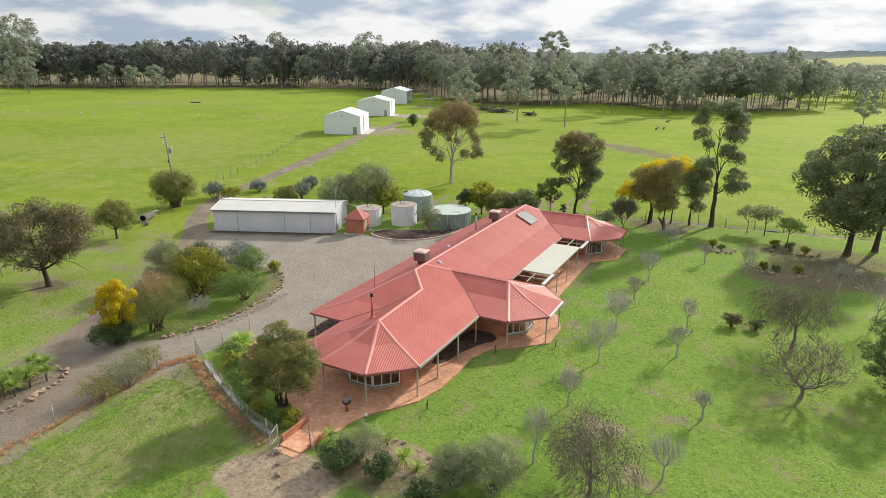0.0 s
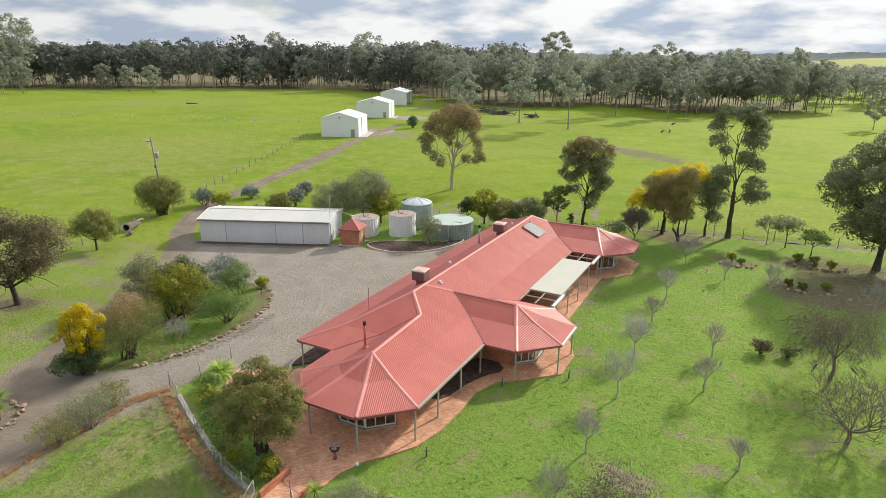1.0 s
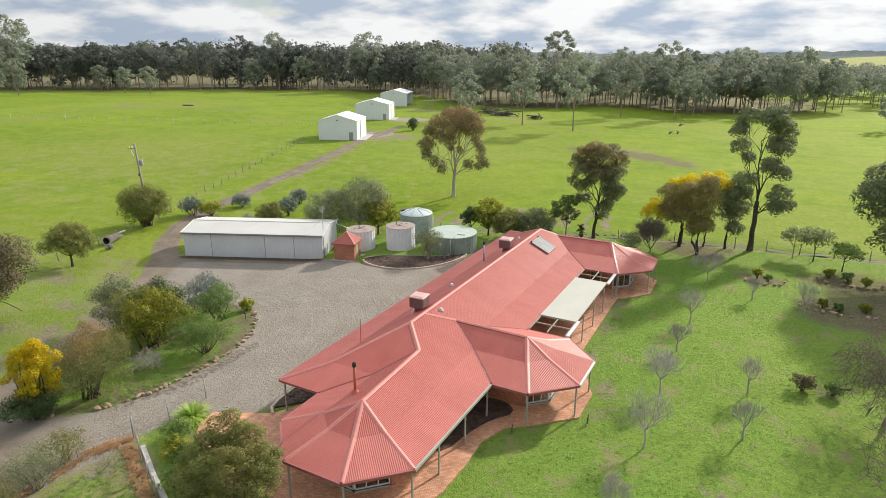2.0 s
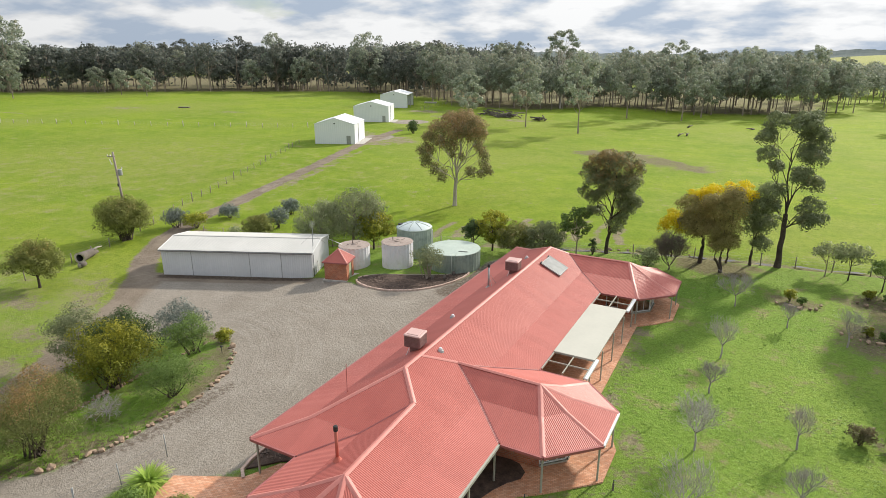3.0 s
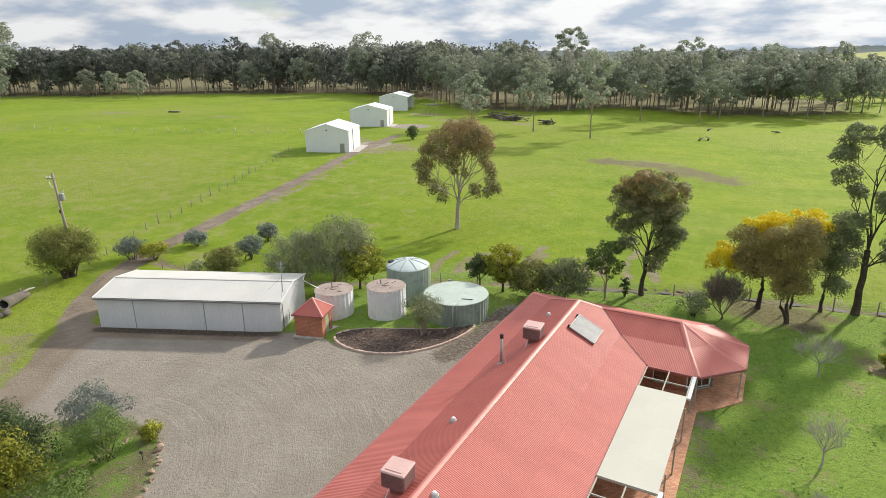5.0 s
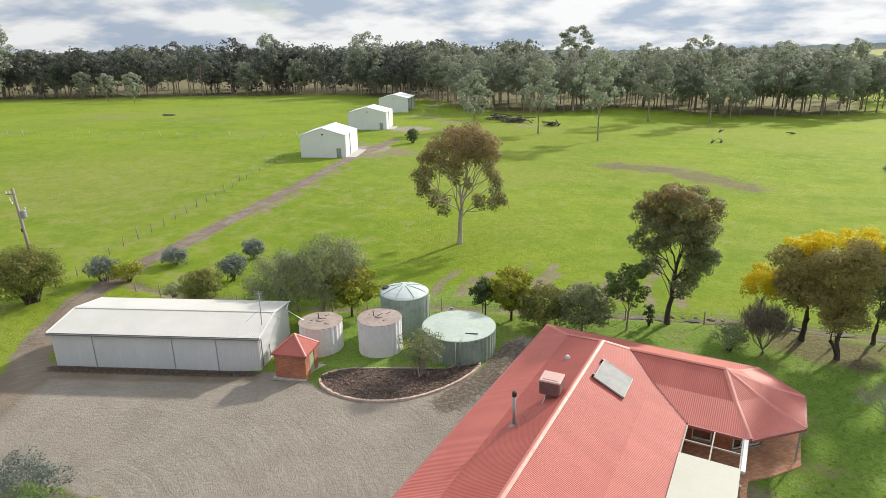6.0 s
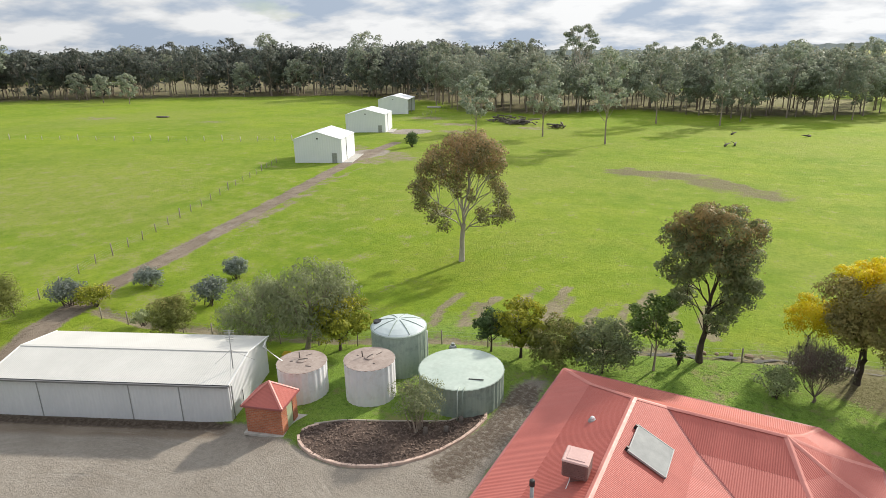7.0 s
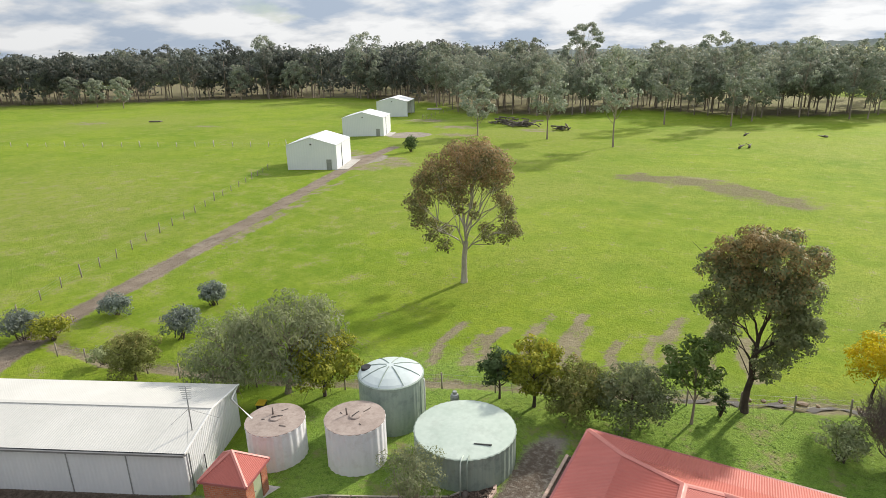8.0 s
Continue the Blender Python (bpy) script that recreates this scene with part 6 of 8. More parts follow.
def lobed_tree(name, x, y, seed, lobes, fork, count, leaf, lm, bark, r, label, category="tree", turn=28.4, deep=0.85, hang=0.4, loose=0.3, slim=0.5, stems=1):
    """A tree with a crown of rounded lobes, given as (across, height, radius) on a line across the tree at the angle turn; main limbs fork towards groups of lobes."""
    rng = np.random.default_rng(seed)
    ax, ay = math.cos(radians(turn)), math.sin(radians(turn))
    full = []
    for i, (u, z, q) in enumerate(lobes):
        wide = max(abs(b) + 0.4 * c for b, h, c in lobes if abs(h - z) < 2.0)
        reach = deep * math.sqrt(max(0.0, wide * wide - u * u))
        sides = [(-1) ** i * rng.uniform(0.15, 0.5)] if reach < 1.2 * q else [-rng.uniform(0.55, 0.85), rng.uniform(0.2, 0.85)]
        for w in sides:
            d = w * reach
            full.append((u * ax - d * ay, u * ay + d * ax, z + rng.normal() * 0.12, q, q, q * 0.86))
    c = np.array(full)
    v, f = [], []
    top = c[:, 2].max()
    # groups of lobes, each fed by one main limb
    k = max(3, min(8, len(full) // 4))
    seeds = c[rng.choice(len(c), k, replace=False), :3]
    for _ in range(6):
        near = np.argmin(((c[:, None, :3] - seeds[None]) ** 2).sum(2), 1)
        for g in range(k):
            if (near == g).any():
                seeds[g] = c[near == g, :3].mean(0)
    foot = []
    for s_ in range(stems):
        lean = rng.normal(size=2) * (0.5 if stems > 1 else 0.05) * fork
        pts = [Vector((0.1 * s_ * math.cos(s_ * 2.4), 0.1 * s_ * math.sin(s_ * 2.4), -0.3))]
        for i in range(1, 6):
            t = i / 5
            pts.append(Vector((pts[0].x + lean[0] * t * t + rng.normal() * 0.05, pts[0].y + lean[1] * t * t + rng.normal() * 0.05, -0.3 + (fork + 0.3) * t)))
        tube(v, f, pts, [r * (1.35, 1.05, 0.95, 0.9, 0.86, 0.8)[i] for i in range(6)], 8, False)
        foot.append(pts)
    for g in range(k):
        mine = c[near == g]
        if not len(mine):
            continue
        pts = foot[g % stems]
        t = float(np.clip(mine[:, 2].min() / max(fork, 0.5) * 0.75, 0.55, 1.0))
        a = pts[min(5, int(t * 5))].copy()
        goal = Vector(mine[:, :3].mean(0))
        goal.z -= 0.25 * (goal.z - a.z)
        out = goal - a
        line, rad, r0 = [a], [], r * rng.uniform(0.32, 0.48)
        for i in range(1, 6):
            q = i / 5
            line.append(a + Vector((out.x * q ** 1.7, out.y * q ** 1.7, out.z * q ** 0.85)) + Vector(rng.normal(size=3)) * 0.025 * out.length)
        tube(v, f, line, [r0 * (1 - 0.13 * i) for i in range(6)], 6, False)
        for lobe in mine:
            j = int(rng.integers(2, 6))
            end = Vector(lobe[:3])
            limb(v, f, rng, line[j], end, r0 * 0.42, 0.018, 5, -0.10, 4)
            for _ in range(4):
                e2 = end + Vector(rng.normal(size=3)) * lobe[3] * 0.5
                limb(v, f, rng, line[j].lerp(end, rng.uniform(0.5, 0.85)), e2, r0 * 0.16 + 0.006, 0.008, 4, -0.05, 2)
    small = billow(rng, full, 6, 0.5, 0.68)
    tight = cards(rng, small, int(count * (1 - loose)), leaf, slim, hang, 0.72, 0.55)
    airy = cards(rng, [(a, b, z, q * 1.12, w * 1.12, h * 1.12) for a, b, z, q, w, h in full], int(count * loose), leaf, slim, hang, 0.35, 0.2)
    return plant(name, x, y, (mesh_of("trunk", v, f, bark, True), quad_mesh("crown", np.concatenate([tight, airy]), lm)), label, category)


# single trees in the paddock and by the creek
lobed_tree("gum_tree", -51.9, 98.9, 3, [(-0.7, 13.7, 1.5), (1.5, 14.0, 1.6), (3.2, 13.0, 1.6), (-2.7, 12.6, 1.4), (3.8, 11.4, 1.3), (-4.0, 11.0, 1.2), (-4.6, 8.9, 1.4), (-4.5, 7.3, 1.0), (-3.3, 6.2, 0.9), (-2.0, 5.3, 0.9), (-0.5, 11.7, 1.6), (1.4, 12.1, 1.6),
                                             (-0.6, 9.9, 1.2), (-2.4, 10.3, 1.1), (2.2, 11.0, 1.1), (3.8, 9.6, 1.0), (4.5, 8.1, 0.9), (4.7, 6.7, 1.0), (5.2, 5.6, 0.8), (2.4, 5.6, 0.9), (4.1, 5.1, 0.7), (1.0, 8.2, 0.6), (-0.4, 8.4, 0.6)],
           4.6, 24000, 0.25, L_GUM, M_BARK_PALE, 0.33, "lone gum tree with pale trunk and bronze-tipped crown in the paddock", hang=0.9, loose=0.5)
lobed_tree("gum_tree", -24.0, 84.8, 11, [(-0.6, 11.2, 1.3), (0.7, 10.8, 1.5), (2.2, 10.6, 1.3), (-2.0, 10.6, 1.3), (-2.8, 9.6, 1.2), (-0.9, 8.8, 1.5), (0.6, 8.7, 1.3), (2.0, 9.0, 1.3), (-2.0, 8.9, 1.2), (-3.1, 7.3, 0.9), (-2.1, 6.6, 0.9), (1.5, 7.7, 1.2), (2.7, 6.6, 0.9),
                                            (2.2, 5.9, 0.9), (-1.7, 4.8, 0.8), (-2.2, 5.2, 0.6), (1.4, 4.6, 0.8), (1.0, 3.2, 0.7), (0.4, 4.2, 0.5), (1.5, 6.4, 0.9), (-1.1, 7.3, 0.8)],
           4.4, 40000, 0.19, L_GUM_DARK, M_BARK_DARK, 0.21, "dense dark gum tree with bronze top beside the creek", hang=0.6, loose=0.1, turn=0.0, deep=0.6)
lobed_tree("gum_tree", -5.8, 89.4, 17, [(-2.3, 15.8, 1.4), (0.5, 16.1, 1.5), (-3.0, 14.3, 1.2), (1.5, 14.6, 1.5), (1.5, 12.7, 1.4), (-2.7, 12.4, 1.2), (-1.7, 11.1, 0.8), (0.8, 10.5, 1.1), (1.9, 9.5, 1.2), (2.2, 6.9, 1.4), (3.0, 5.9, 1.1), (2.0, 5.5, 1.1), (-1.3, 6.9, 0.7)],
           6.0, 26000, 0.22, L_GUM_GREEN, M_BARK_DARK, 0.30, "tall open gum tree with dark forked trunk", hang=0.7, loose=0.2, turn=0.0, deep=0.55)
tree("gum_tree", 9.9, 83.5, 23, 15.3, 12.6, 0.12, 30, 42000, 0.27, L_GUM_GREEN, M_BARK_DARK, 0.38, "broad dark gum tree with heavy trunk above the garden beds", size=0.18, flat=0.85, open_low=0.97, dome=0.5, shell=0.78, lumps=5)
tree("gum_tree", 13.0, 86.5, 24, 12.0, 9.0, 0.25, 14, 7000, 0.36, L_GUM_GREEN, M_BARK_DARK, 0.35, "dark gum tree behind the broad gum", size=0.20, lumps=4, shell=0.75)
tree("gum_tree", -65.5, 32.6, 31, 9.2, 10.4, 0.15, 22, 30000, 0.21, L_RED, M_BARK_DARK, 0.30, "spreading bronze-leaved tree beside the track", size=0.215, flat=0.75, open_low=0.8, lean=(-0.8, -0.6), dome=0.5, shell=0.78, lumps=5)
tree("small_tree", -75.1, 47.0, 33, 5.4, 5.4, 0.12, 18, 20000, 0.16, L_OLIVE, M_BARK_DARK, 0.16, "rounded olive-green tree by the paddock fence", size=0.27, open_low=0.7, lumps=4, shell=0.75)
shrub("small_tree", -83.0, 62.6, 35, 5.9, 6.5, 30000, 0.17, L_OLIVE, "dense rounded dark olive bush tree in front of the power pole", n_=30, category="tree", shell=0.72)
lobed_tree("small_tree", -26.9, 25.9, 37, [(0.3, 4.7, 1.0), (-0.8, 4.2, 1.0), (1.3, 4.3, 0.9), (2.0, 3.4, 0.8), (-1.6, 3.3, 0.8), (-0.3, 3.4, 1.1), (1.2, 3.1, 1.1), (1.9, 2.4, 0.7), (-1.1, 2.4, 0.8), (-1.4, 1.8, 0.5), (1.4, 1.7, 0.7), (0.4, 2.3, 0.8)],
           0.5, 48000, 0.115, L_OLIVE, M_BARK_DARK, 0.13, "fine-leaved olive-green tree beside the paved patio", slim=0.4, loose=0.12, stems=4, turn=45.0)
lobed_tree("wattle_tree", -13.7, 86.5, 41, [(-2.0, 6.4, 1.4), (-0.7, 6.3, 1.6), (-1.0, 4.8, 1.4), (-1.8, 4.7, 1.1), (0.3, 4.6, 1.3), (-0.9, 3.7, 0.9)], 2.0, 14000, 0.2, L_WATTLE, M_BARK_DARK, 0.22, "bronze-green wattle tree with dark leaning trunk", loose=0.4, turn=0.0)
lobed_tree("wattle_tree", -11.3, 84.1, 42, [(-1.2, 7.1, 1.8), (0.3, 7.2, 1.7), (-0.2, 5.2, 1.7), (-1.3, 4.5, 1.2), (0.2, 8.3, 1.2), (-1.9, 7.6, 1.0), (0.4, 3.7, 1.1), (-0.8, 3.2, 0.9)], 1.6, 24000, 0.17, L_WATTLE, M_BARK_DARK, 0.17, "bronze-leaved wattle tree beside the lawn", loose=0.55, turn=0.0, stems=2)
lobed_tree("small_tree", -8.6, 88.6, 43, [(-0.2, 6.7, 1.6), (0.8, 5.3, 1.5), (-0.1, 4.0, 1.3), (0.7, 2.6, 1.1), (1.1, 8.2, 1.5), (-1.1, 5.9, 1.3)], 1.6, 14000, 0.2, L_GUM_GREEN, M_BARK_DARK, 0.16, "dull grey-green sapling beside the tall gum", loose=0.4, turn=0.0)
for k, (x, y, lobes) in enumerate(((-13.6, 88.0, [(-1.8, 7.5, 0.8), (-0.7, 7.6, 0.8), (0.3, 8.1, 0.9), (-0.4, 6.9, 0.7)]), (-11.0, 88.0, [(-0.6, 8.3, 0.9), (0.7, 8.5, 0.9), (1.6, 8.0, 0.8), (0.2, 7.4, 0.8)]), (-17.0, 87.6, [(-0.1, 4.6, 1.1), (-1.0, 3.6, 0.9), (0.7, 3.6, 0.9), (1.6, 5.6, 0.8)]))):
    lobed_tree("wattle_tree", x, y, 50 + k, lobes, 2.0, 5200, 0.17, L_YELLOW, M_BARK_DARK, 0.1, "wattle tree covered in bright yellow blossom", loose=0.35, turn=0.0)
th = empty("bare_shrub", pose(*on_ground(-16.5, 82.4)), "upright vase-shaped grey shrub with few leaves beyond the house", "shrub")
part("trunk", bare_meshes(45, 4.3, 4.0, 0.3, 0.09, 4, 4, M_TWIG_BROWN, 0.0, 0.55, 7, 4, 0.012), None, th)
rng = np.random.default_rng(45)
part("leaves", quad_mesh("leaves", cards(rng, crown_clumps(rng, 4.2, 3.8, 0.35, 12, 1.0, 0.24, 0.9), 1500, 0.15, 0.3, 0.2, 0.3), L_GREY), None, th, "thin grey-green leaves")["kind"] = "stuff"
shrub("shrub", -18.8, 81.9, 46, 2.3, 3.0, 2400, 0.17, L_GREY, "low grey-green shrub beyond the house")

# garden and creek-side planting
tree("small_tree", -66.2, 70.1, 51, 3.9, 4.3, 0.04, 18, 14000, 0.15, L_OLIVE, M_BARK_DARK, 0.12, "dense rounded shrub tree behind the machinery shed", size=0.26, open_low=0.95, lumps=4, shell=0.72)
tree("willow_tree", -57.6, 72.4, 52, 6.2, 7.0, 0.12, 20, 7500, 0.30, L_GREY, M_BARK, 0.2, "soft weeping grey-green pepper tree behind the shed", size=0.2, hang=1.6, slim=0.3, open_low=0.9)
tree("willow_tree", -54.0, 74.0, 53, 8.0, 7.6, 0.18, 22, 8500, 0.32, L_GREY, M_BARK, 0.24, "tall weeping grey-green pepper tree behind the tanks", size=0.2, hang=1.6, slim=0.3, open_low=0.9, lean=(1.2, 0.6))
tree("small_tree", -51.0, 74.7, 54, 5.0, 5.3, 0.18, 14, 5500, 0.26, L_LIME, M_BARK_DARK, 0.15, "golden-green shrub tree behind the concrete tank", size=0.25, open_low=0.9, lumps=4, shell=0.72)
tree("small_tree", -39.0, 79.0, 55, 3.7, 3.0, 0.2, 10, 2800, 0.24, L_DARKG, M_BARK_DARK, 0.1, "small dark round tree behind the low tank", size=0.28, lumps=4, shell=0.72)
tree("small_tree", -36.5, 79.1, 56, 5.1, 3.9, 0.14, 14, 4500, 0.25, L_LIME, M_BARK_DARK, 0.14, "golden-green conical shrub tree behind the house", size=0.26, open_low=0.95, lumps=4, shell=0.72)
tree("small_tree", -33.4, 79.2, 57, 4.0, 4.8, 0.02, 16, 9000, 0.18, L_OLIVE, M_BARK_DARK, 0.10, "spreading dull olive shrub tree behind the house", size=0.24, open_low=0.9, lumps=4, shell=0.72)
tree("small_tree", -30.2, 79.6, 58, 4.5, 5.0, 0.02, 18, 9000, 0.18, L_GUM_GREEN, M_BARK_DARK, 0.10, "dull dark spreading shrub tree behind the house", size=0.24, open_low=0.9, lumps=4, shell=0.72)
tree("small_tree", -26.9, 81.8, 59, 6.0, 3.9, 0.36, 12, 2600, 0.27, L_GREEN, M_BARK, 0.1, "slender open sapling beside the creek", size=0.22, open_low=0.8, lumps=4, shell=0.72)
shrub("shrub", -25.4, 83.6, 60, 2.1, 0.9, 500, 0.2, L_DARKG, "small dark shrub beside the creek")
for k, (x, y, h, w, lm) in enumerate(((-79.3, 77.3, 2.2, 3.3, L_SILVER), (-72.4, 83.3, 2.7, 2.7, L_SILVER), (-69.0, 76.8, 3.1, 3.3, L_SILVER), (-82.1, 70.0, 2.9, 4.2, L_SILVER), (-79.4, 71.2, 2.2, 3.4, L_LIME))):
    shrub("shrub", x, y, 70 + k, h, w, 2600, 0.22, lm, "silver-grey saltbush shrub by the track" if lm is L_SILVER else "golden shrub by the track", n_=10)
shrub("shrub", -71.0, 70.5, 76, 1.5, 2.2, 900, 0.2, L_GREY, "low grey shrub beside the ditch")
shrub("shrub", -38.6, 67.0, 77, 3.8, 3.4, 3800, 0.17, L_GREY, "olive-leaved shrub growing in the mulch bed", bark=M_BARK, slim=0.35, low=0.2)
shrub("shrub", -103.8, 171.8, 78, 4.2, 3.4, 1500, 0.35, L_DARKG, "dark shrub beside the farm track")

# island bed
shrub("wattle_shrub", -45.9, 27.2, 81, 5.6, 3.0, 13094, 0.143, L_YELLOW, "wattle bush covered in yellow blossom in the island bed", n_=14, low=0.12)
shrub("shrub", -45.6, 26.6, 82, 2.0, 3.6, 7856, 0.129, L_DARKG, "low dark green bush under the wattle")
shrub("shrub", -44.6, 30.0, 83, 4.8, 5.4, 19641, 0.115, L_RUST, "fine olive bush with rusty tips in the island bed", n_=14, slim=0.3)
shrub("shrub", -47.2, 31.6, 84, 4.6, 4.4, 10912, 0.121, L_RUST, "rusty-tipped bush in the island bed", n_=10, slim=0.3)
shrub("shrub", -54.3, 38.8, 85, 5.2, 4.6, 9166, 0.149, L_GREY, "open grey-green wattle shrub in the island bed", bark=M_BARK)
shrub("shrub", -48.6, 37.6, 86, 5.2, 5.6, 14185, 0.156, L_LIME, "dense golden-green shrub in the island bed", n_=14)
shrub("shrub", -50.8, 40.0, 87, 5.0, 5.4, 12003, 0.156, L_DARKG, "dark green shrub in the island bed", n_=12)
shrub("shrub", -50.4, 45.2, 88, 3.9, 4.2, 6110, 0.143, L_SILVER, "thin silver-leaved shrub in the island bed", bark=M_BARK)
shrub("shrub", -47.4, 43.6, 89, 3.7, 3.4, 6547, 0.143, L_GREEN, "fine green shrub in the island bed", slim=0.3)
shrub("shrub", -43.0, 38.3, 90, 3.0, 4.5, 9166, 0.136, L_GREEN, "spreading green shrub behind the rock edging", slim=0.3, n_=12)
shrub("shrub", -46.6, 46.4, 91, 1.2, 1.5, 1964, 0.129, L_LIME, "small yellow-green shrub at the end of the island bed")
shrub("shrub", -45.6, 40.6, 92, 1.3, 2.6, 3273, 0.129, L_GREEN, "low green groundcover in the island bed")
shrub("shrub", -49.5, 34.0, 93, 1.6, 3.4, 4801, 0.143, L_GREEN, "low bright green shrub in the island bed")
o = empty("dead_shrub", pose(*on_ground(-44.9, 34.6)), "leafless grey shrub in the island bed", "shrub")
part("trunk", bare_meshes(94, 1.6, 2.6, 0.2, 0.05, 3, 4, M_TWIG, 0.0, 0.2, 6, 3), None, o)
shrub("shrub", -38.3, 22.6, 95, 2.6, 3.6, 4030, 0.115, L_GREY, "thin sprawling olive shrub on the fence beside the drive", slim=0.35, n_=14, bark=M_TWIG_BROWN, shell=0.25)
shrub("shrub", -39.2, 24.8, 97, 2.0, 3.0, 2232, 0.115, L_ROUND, "thin sprawling olive shrub hanging over the drive", slim=0.35, n_=12, bark=M_TWIG_BROWN, shell=0.25)
shrub("shrub", -38.4, 20.6, 96, 1.8, 3.0, 2356, 0.115, L_ROUND, "thin brownish shrub on the fence beside the drive", slim=0.35, bark=M_TWIG_BROWN, shell=0.25)

# planting strip between fence and patio
for k, (x, y, h, w, lm) in enumerate(((-35.4, 29.6, 1.0, 1.9, L_GREEN), (-34.2, 28.2, 0.9, 1.8, L_LIME), (-33.0, 28.0, 0.8, 1.6, L_GREEN), (-31.6, 26.4, 1.0, 1.8, L_GREEN), (-30.2, 25.8, 0.8, 1.5, L_GREEN), (-28.8, 24.9, 0.9, 1.9, L_GREEN),
                                      (-27.4, 24.2, 1.0, 1.8, L_LIME), (-25.9, 23.9, 1.1, 2.0, L_GREEN), (-25.0, 24.6, 1.0, 1.6, L_LIME))):
    shrub("groundcover_plant", x, y, 100 + k, h, w, 1100, 0.15, lm, "low green groundcover plant in the fence bed", n_=7, group="groundcover in the fence bed")
# bushes in the bed below the gate
shrub("shrub", -19.0, 23.9, 121, 2.0, 3.0, 9000, 0.10, L_GREY, "dense grey-green rosemary bush by the gate steps", n_=14, slim=0.3)
shrub("shrub", -19.5, 22.4, 122, 1.8, 2.3, 7000, 0.10, L_DARKG, "dark green rounded bush below the gate", n_=12)
shrub("shrub", -16.8, 23.0, 123, 1.6, 1.8, 5000, 0.10, L_DARKG, "dark green bush in the gravel bed", n_=9)
shrub("shrub", -12.9, 24.4, 124, 2.4, 2.8, 18000, 0.10, L_GREY, "grey-green olive bush beside the lawn", n_=14, slim=0.3)
shrub("shrub", -10.9, 25.2, 125, 2.9, 3.4, 22000, 0.10, L_GREY, "grey-green olive bush at the end of the bed", n_=14, slim=0.3)
shrub("shrub", -13.6, 22.0, 126, 1.8, 2.0, 2200, 0.15, L_DARKG, "dark shrub in the lower bed", n_=8)


def strappy(x, y, seed, H, spread_, n_, label, mat=L_STRAP, stem=0.0):
    """A rosette of arching strap leaves."""
    rng = np.random.default_rng(seed)
    v, f = [], []
    for i in range(n_):
        a = rng.uniform(0, 2 * math.pi)
        el = rng.uniform(0.25, 1.35)
        L_ = H * rng.uniform(0.75, 1.1)
        d = np.array([math.cos(a) * math.cos(el) * spread_, math.sin(a) * math.cos(el) * spread_, math.sin(el)])
        sd = np.array([-math.sin(a), math.cos(a), 0]) * 0.036 * H
        base = len(v)
        for k in range(4):
            t = k / 3
            p = d * L_ * t + np.array([0, 0, stem - 0.35 * L_ * t * t])
            w = 1 - 0.85 * t
            v += [tuple(p - sd * w), tuple(p + sd * w)]
            if k:
                f.append((base + 2 * k - 2, base + 2 * k - 1, base + 2 * k + 1, base + 2 * k))
    tv, tf = [], []
    tube(tv, tf, [(0, 0, -0.1), (0, 0, stem + 0.1)], [0.07, 0.05], 6)
    return plant("strappy_plant", x, y, (mesh_of("trunk", tv, tf, M_BARK_DARK), mesh_of("crown", v, f, mat)), label, "plant", "strappy plants")


for k in range(17):
    x, y = -45.6 + 1.35 * math.cos(k * 2.4) * math.sqrt((k + 0.5) / 17) * 1.25, 18.6 + 2.2 * math.sin(k * 2.4) * math.sqrt((k + 0.5) / 17) * 1.25
    strappy(x, y, 130 + k, 0.95 + 0.12 * math.sin(k * 1.9), 1.1, 190, "yellow-green yucca in the rock-edged bed beside the drive", stem=0.45 + 0.3 * (k % 3))
strappy(-36.3, 31.4, 141, 1.7, 1.0, 240, "clump of green strap leaves beside the drive")
strappy(-21.6, 24.5, 142, 1.0, 0.9, 60, "spiky yucca beside the patio steps", stem=0.3)
strappy(-18.2, 25.7, 143, 1.0, 0.9, 60, "spiky yucca in the gravel bed", stem=0.3)
strappy(-16.5, 24.8, 144, 1.3, 0.9, 80, "tall spiky yucca in the gravel bed", stem=0.3)
strappy(-15.4, 24.6, 145, 1.0, 0.9, 60, "spiky yucca in the gravel bed", stem=0.1)

# right-hand garden
shrub("shrub", -0.9, 54.6, 151, 1.2, 1.8, 1500, 0.17, L_RED, "low bronze flax-like shrub on the lawn", slim=0.3)
shrub("shrub", 1.0, 54.9, 152, 0.9, 1.2, 900, 0.16, L_GREEN, "low green shrub on the lawn")
for k, (x, y, h, w, lm) in enumerate(((-4.6, 78.6, 1.5, 1.6, L_LIME), (-3.6, 78.0, 1.0, 1.2, L_GREEN), (1.2, 72.6, 1.3, 1.2, L_LIME), (2.4, 72.2, 1.1, 1.2, L_GREEN), (4.6, 73.0, 1.2, 1.3, L_LIME), (2.2, 82.4, 1.4, 1.4, L_LIME),
                                      (3.8, 81.6, 1.5, 1.6, L_GREEN), (5.4, 81.2, 1.3, 1.4, L_LIME), (9.0, 74.6, 1.2, 1.8, L_GREY), (11.6, 71.0, 1.0, 1.5, L_GREEN))):
    shrub("shrub", x, y, 160 + k, h * 0.75, w * 0.8, 900, 0.15, lm, "small green shrub in a rock-edged garden bed", n_=6, group="shrubs in the rock beds")
tree("small_tree", -1.2, 88.6, 171, 3.6, 3.4, 0.35, 9, 1100, 0.26, L_GREY, M_BARK, 0.07, "thin grey-green fruit tree by the far fence", size=0.26, lumps=4, shell=0.72)
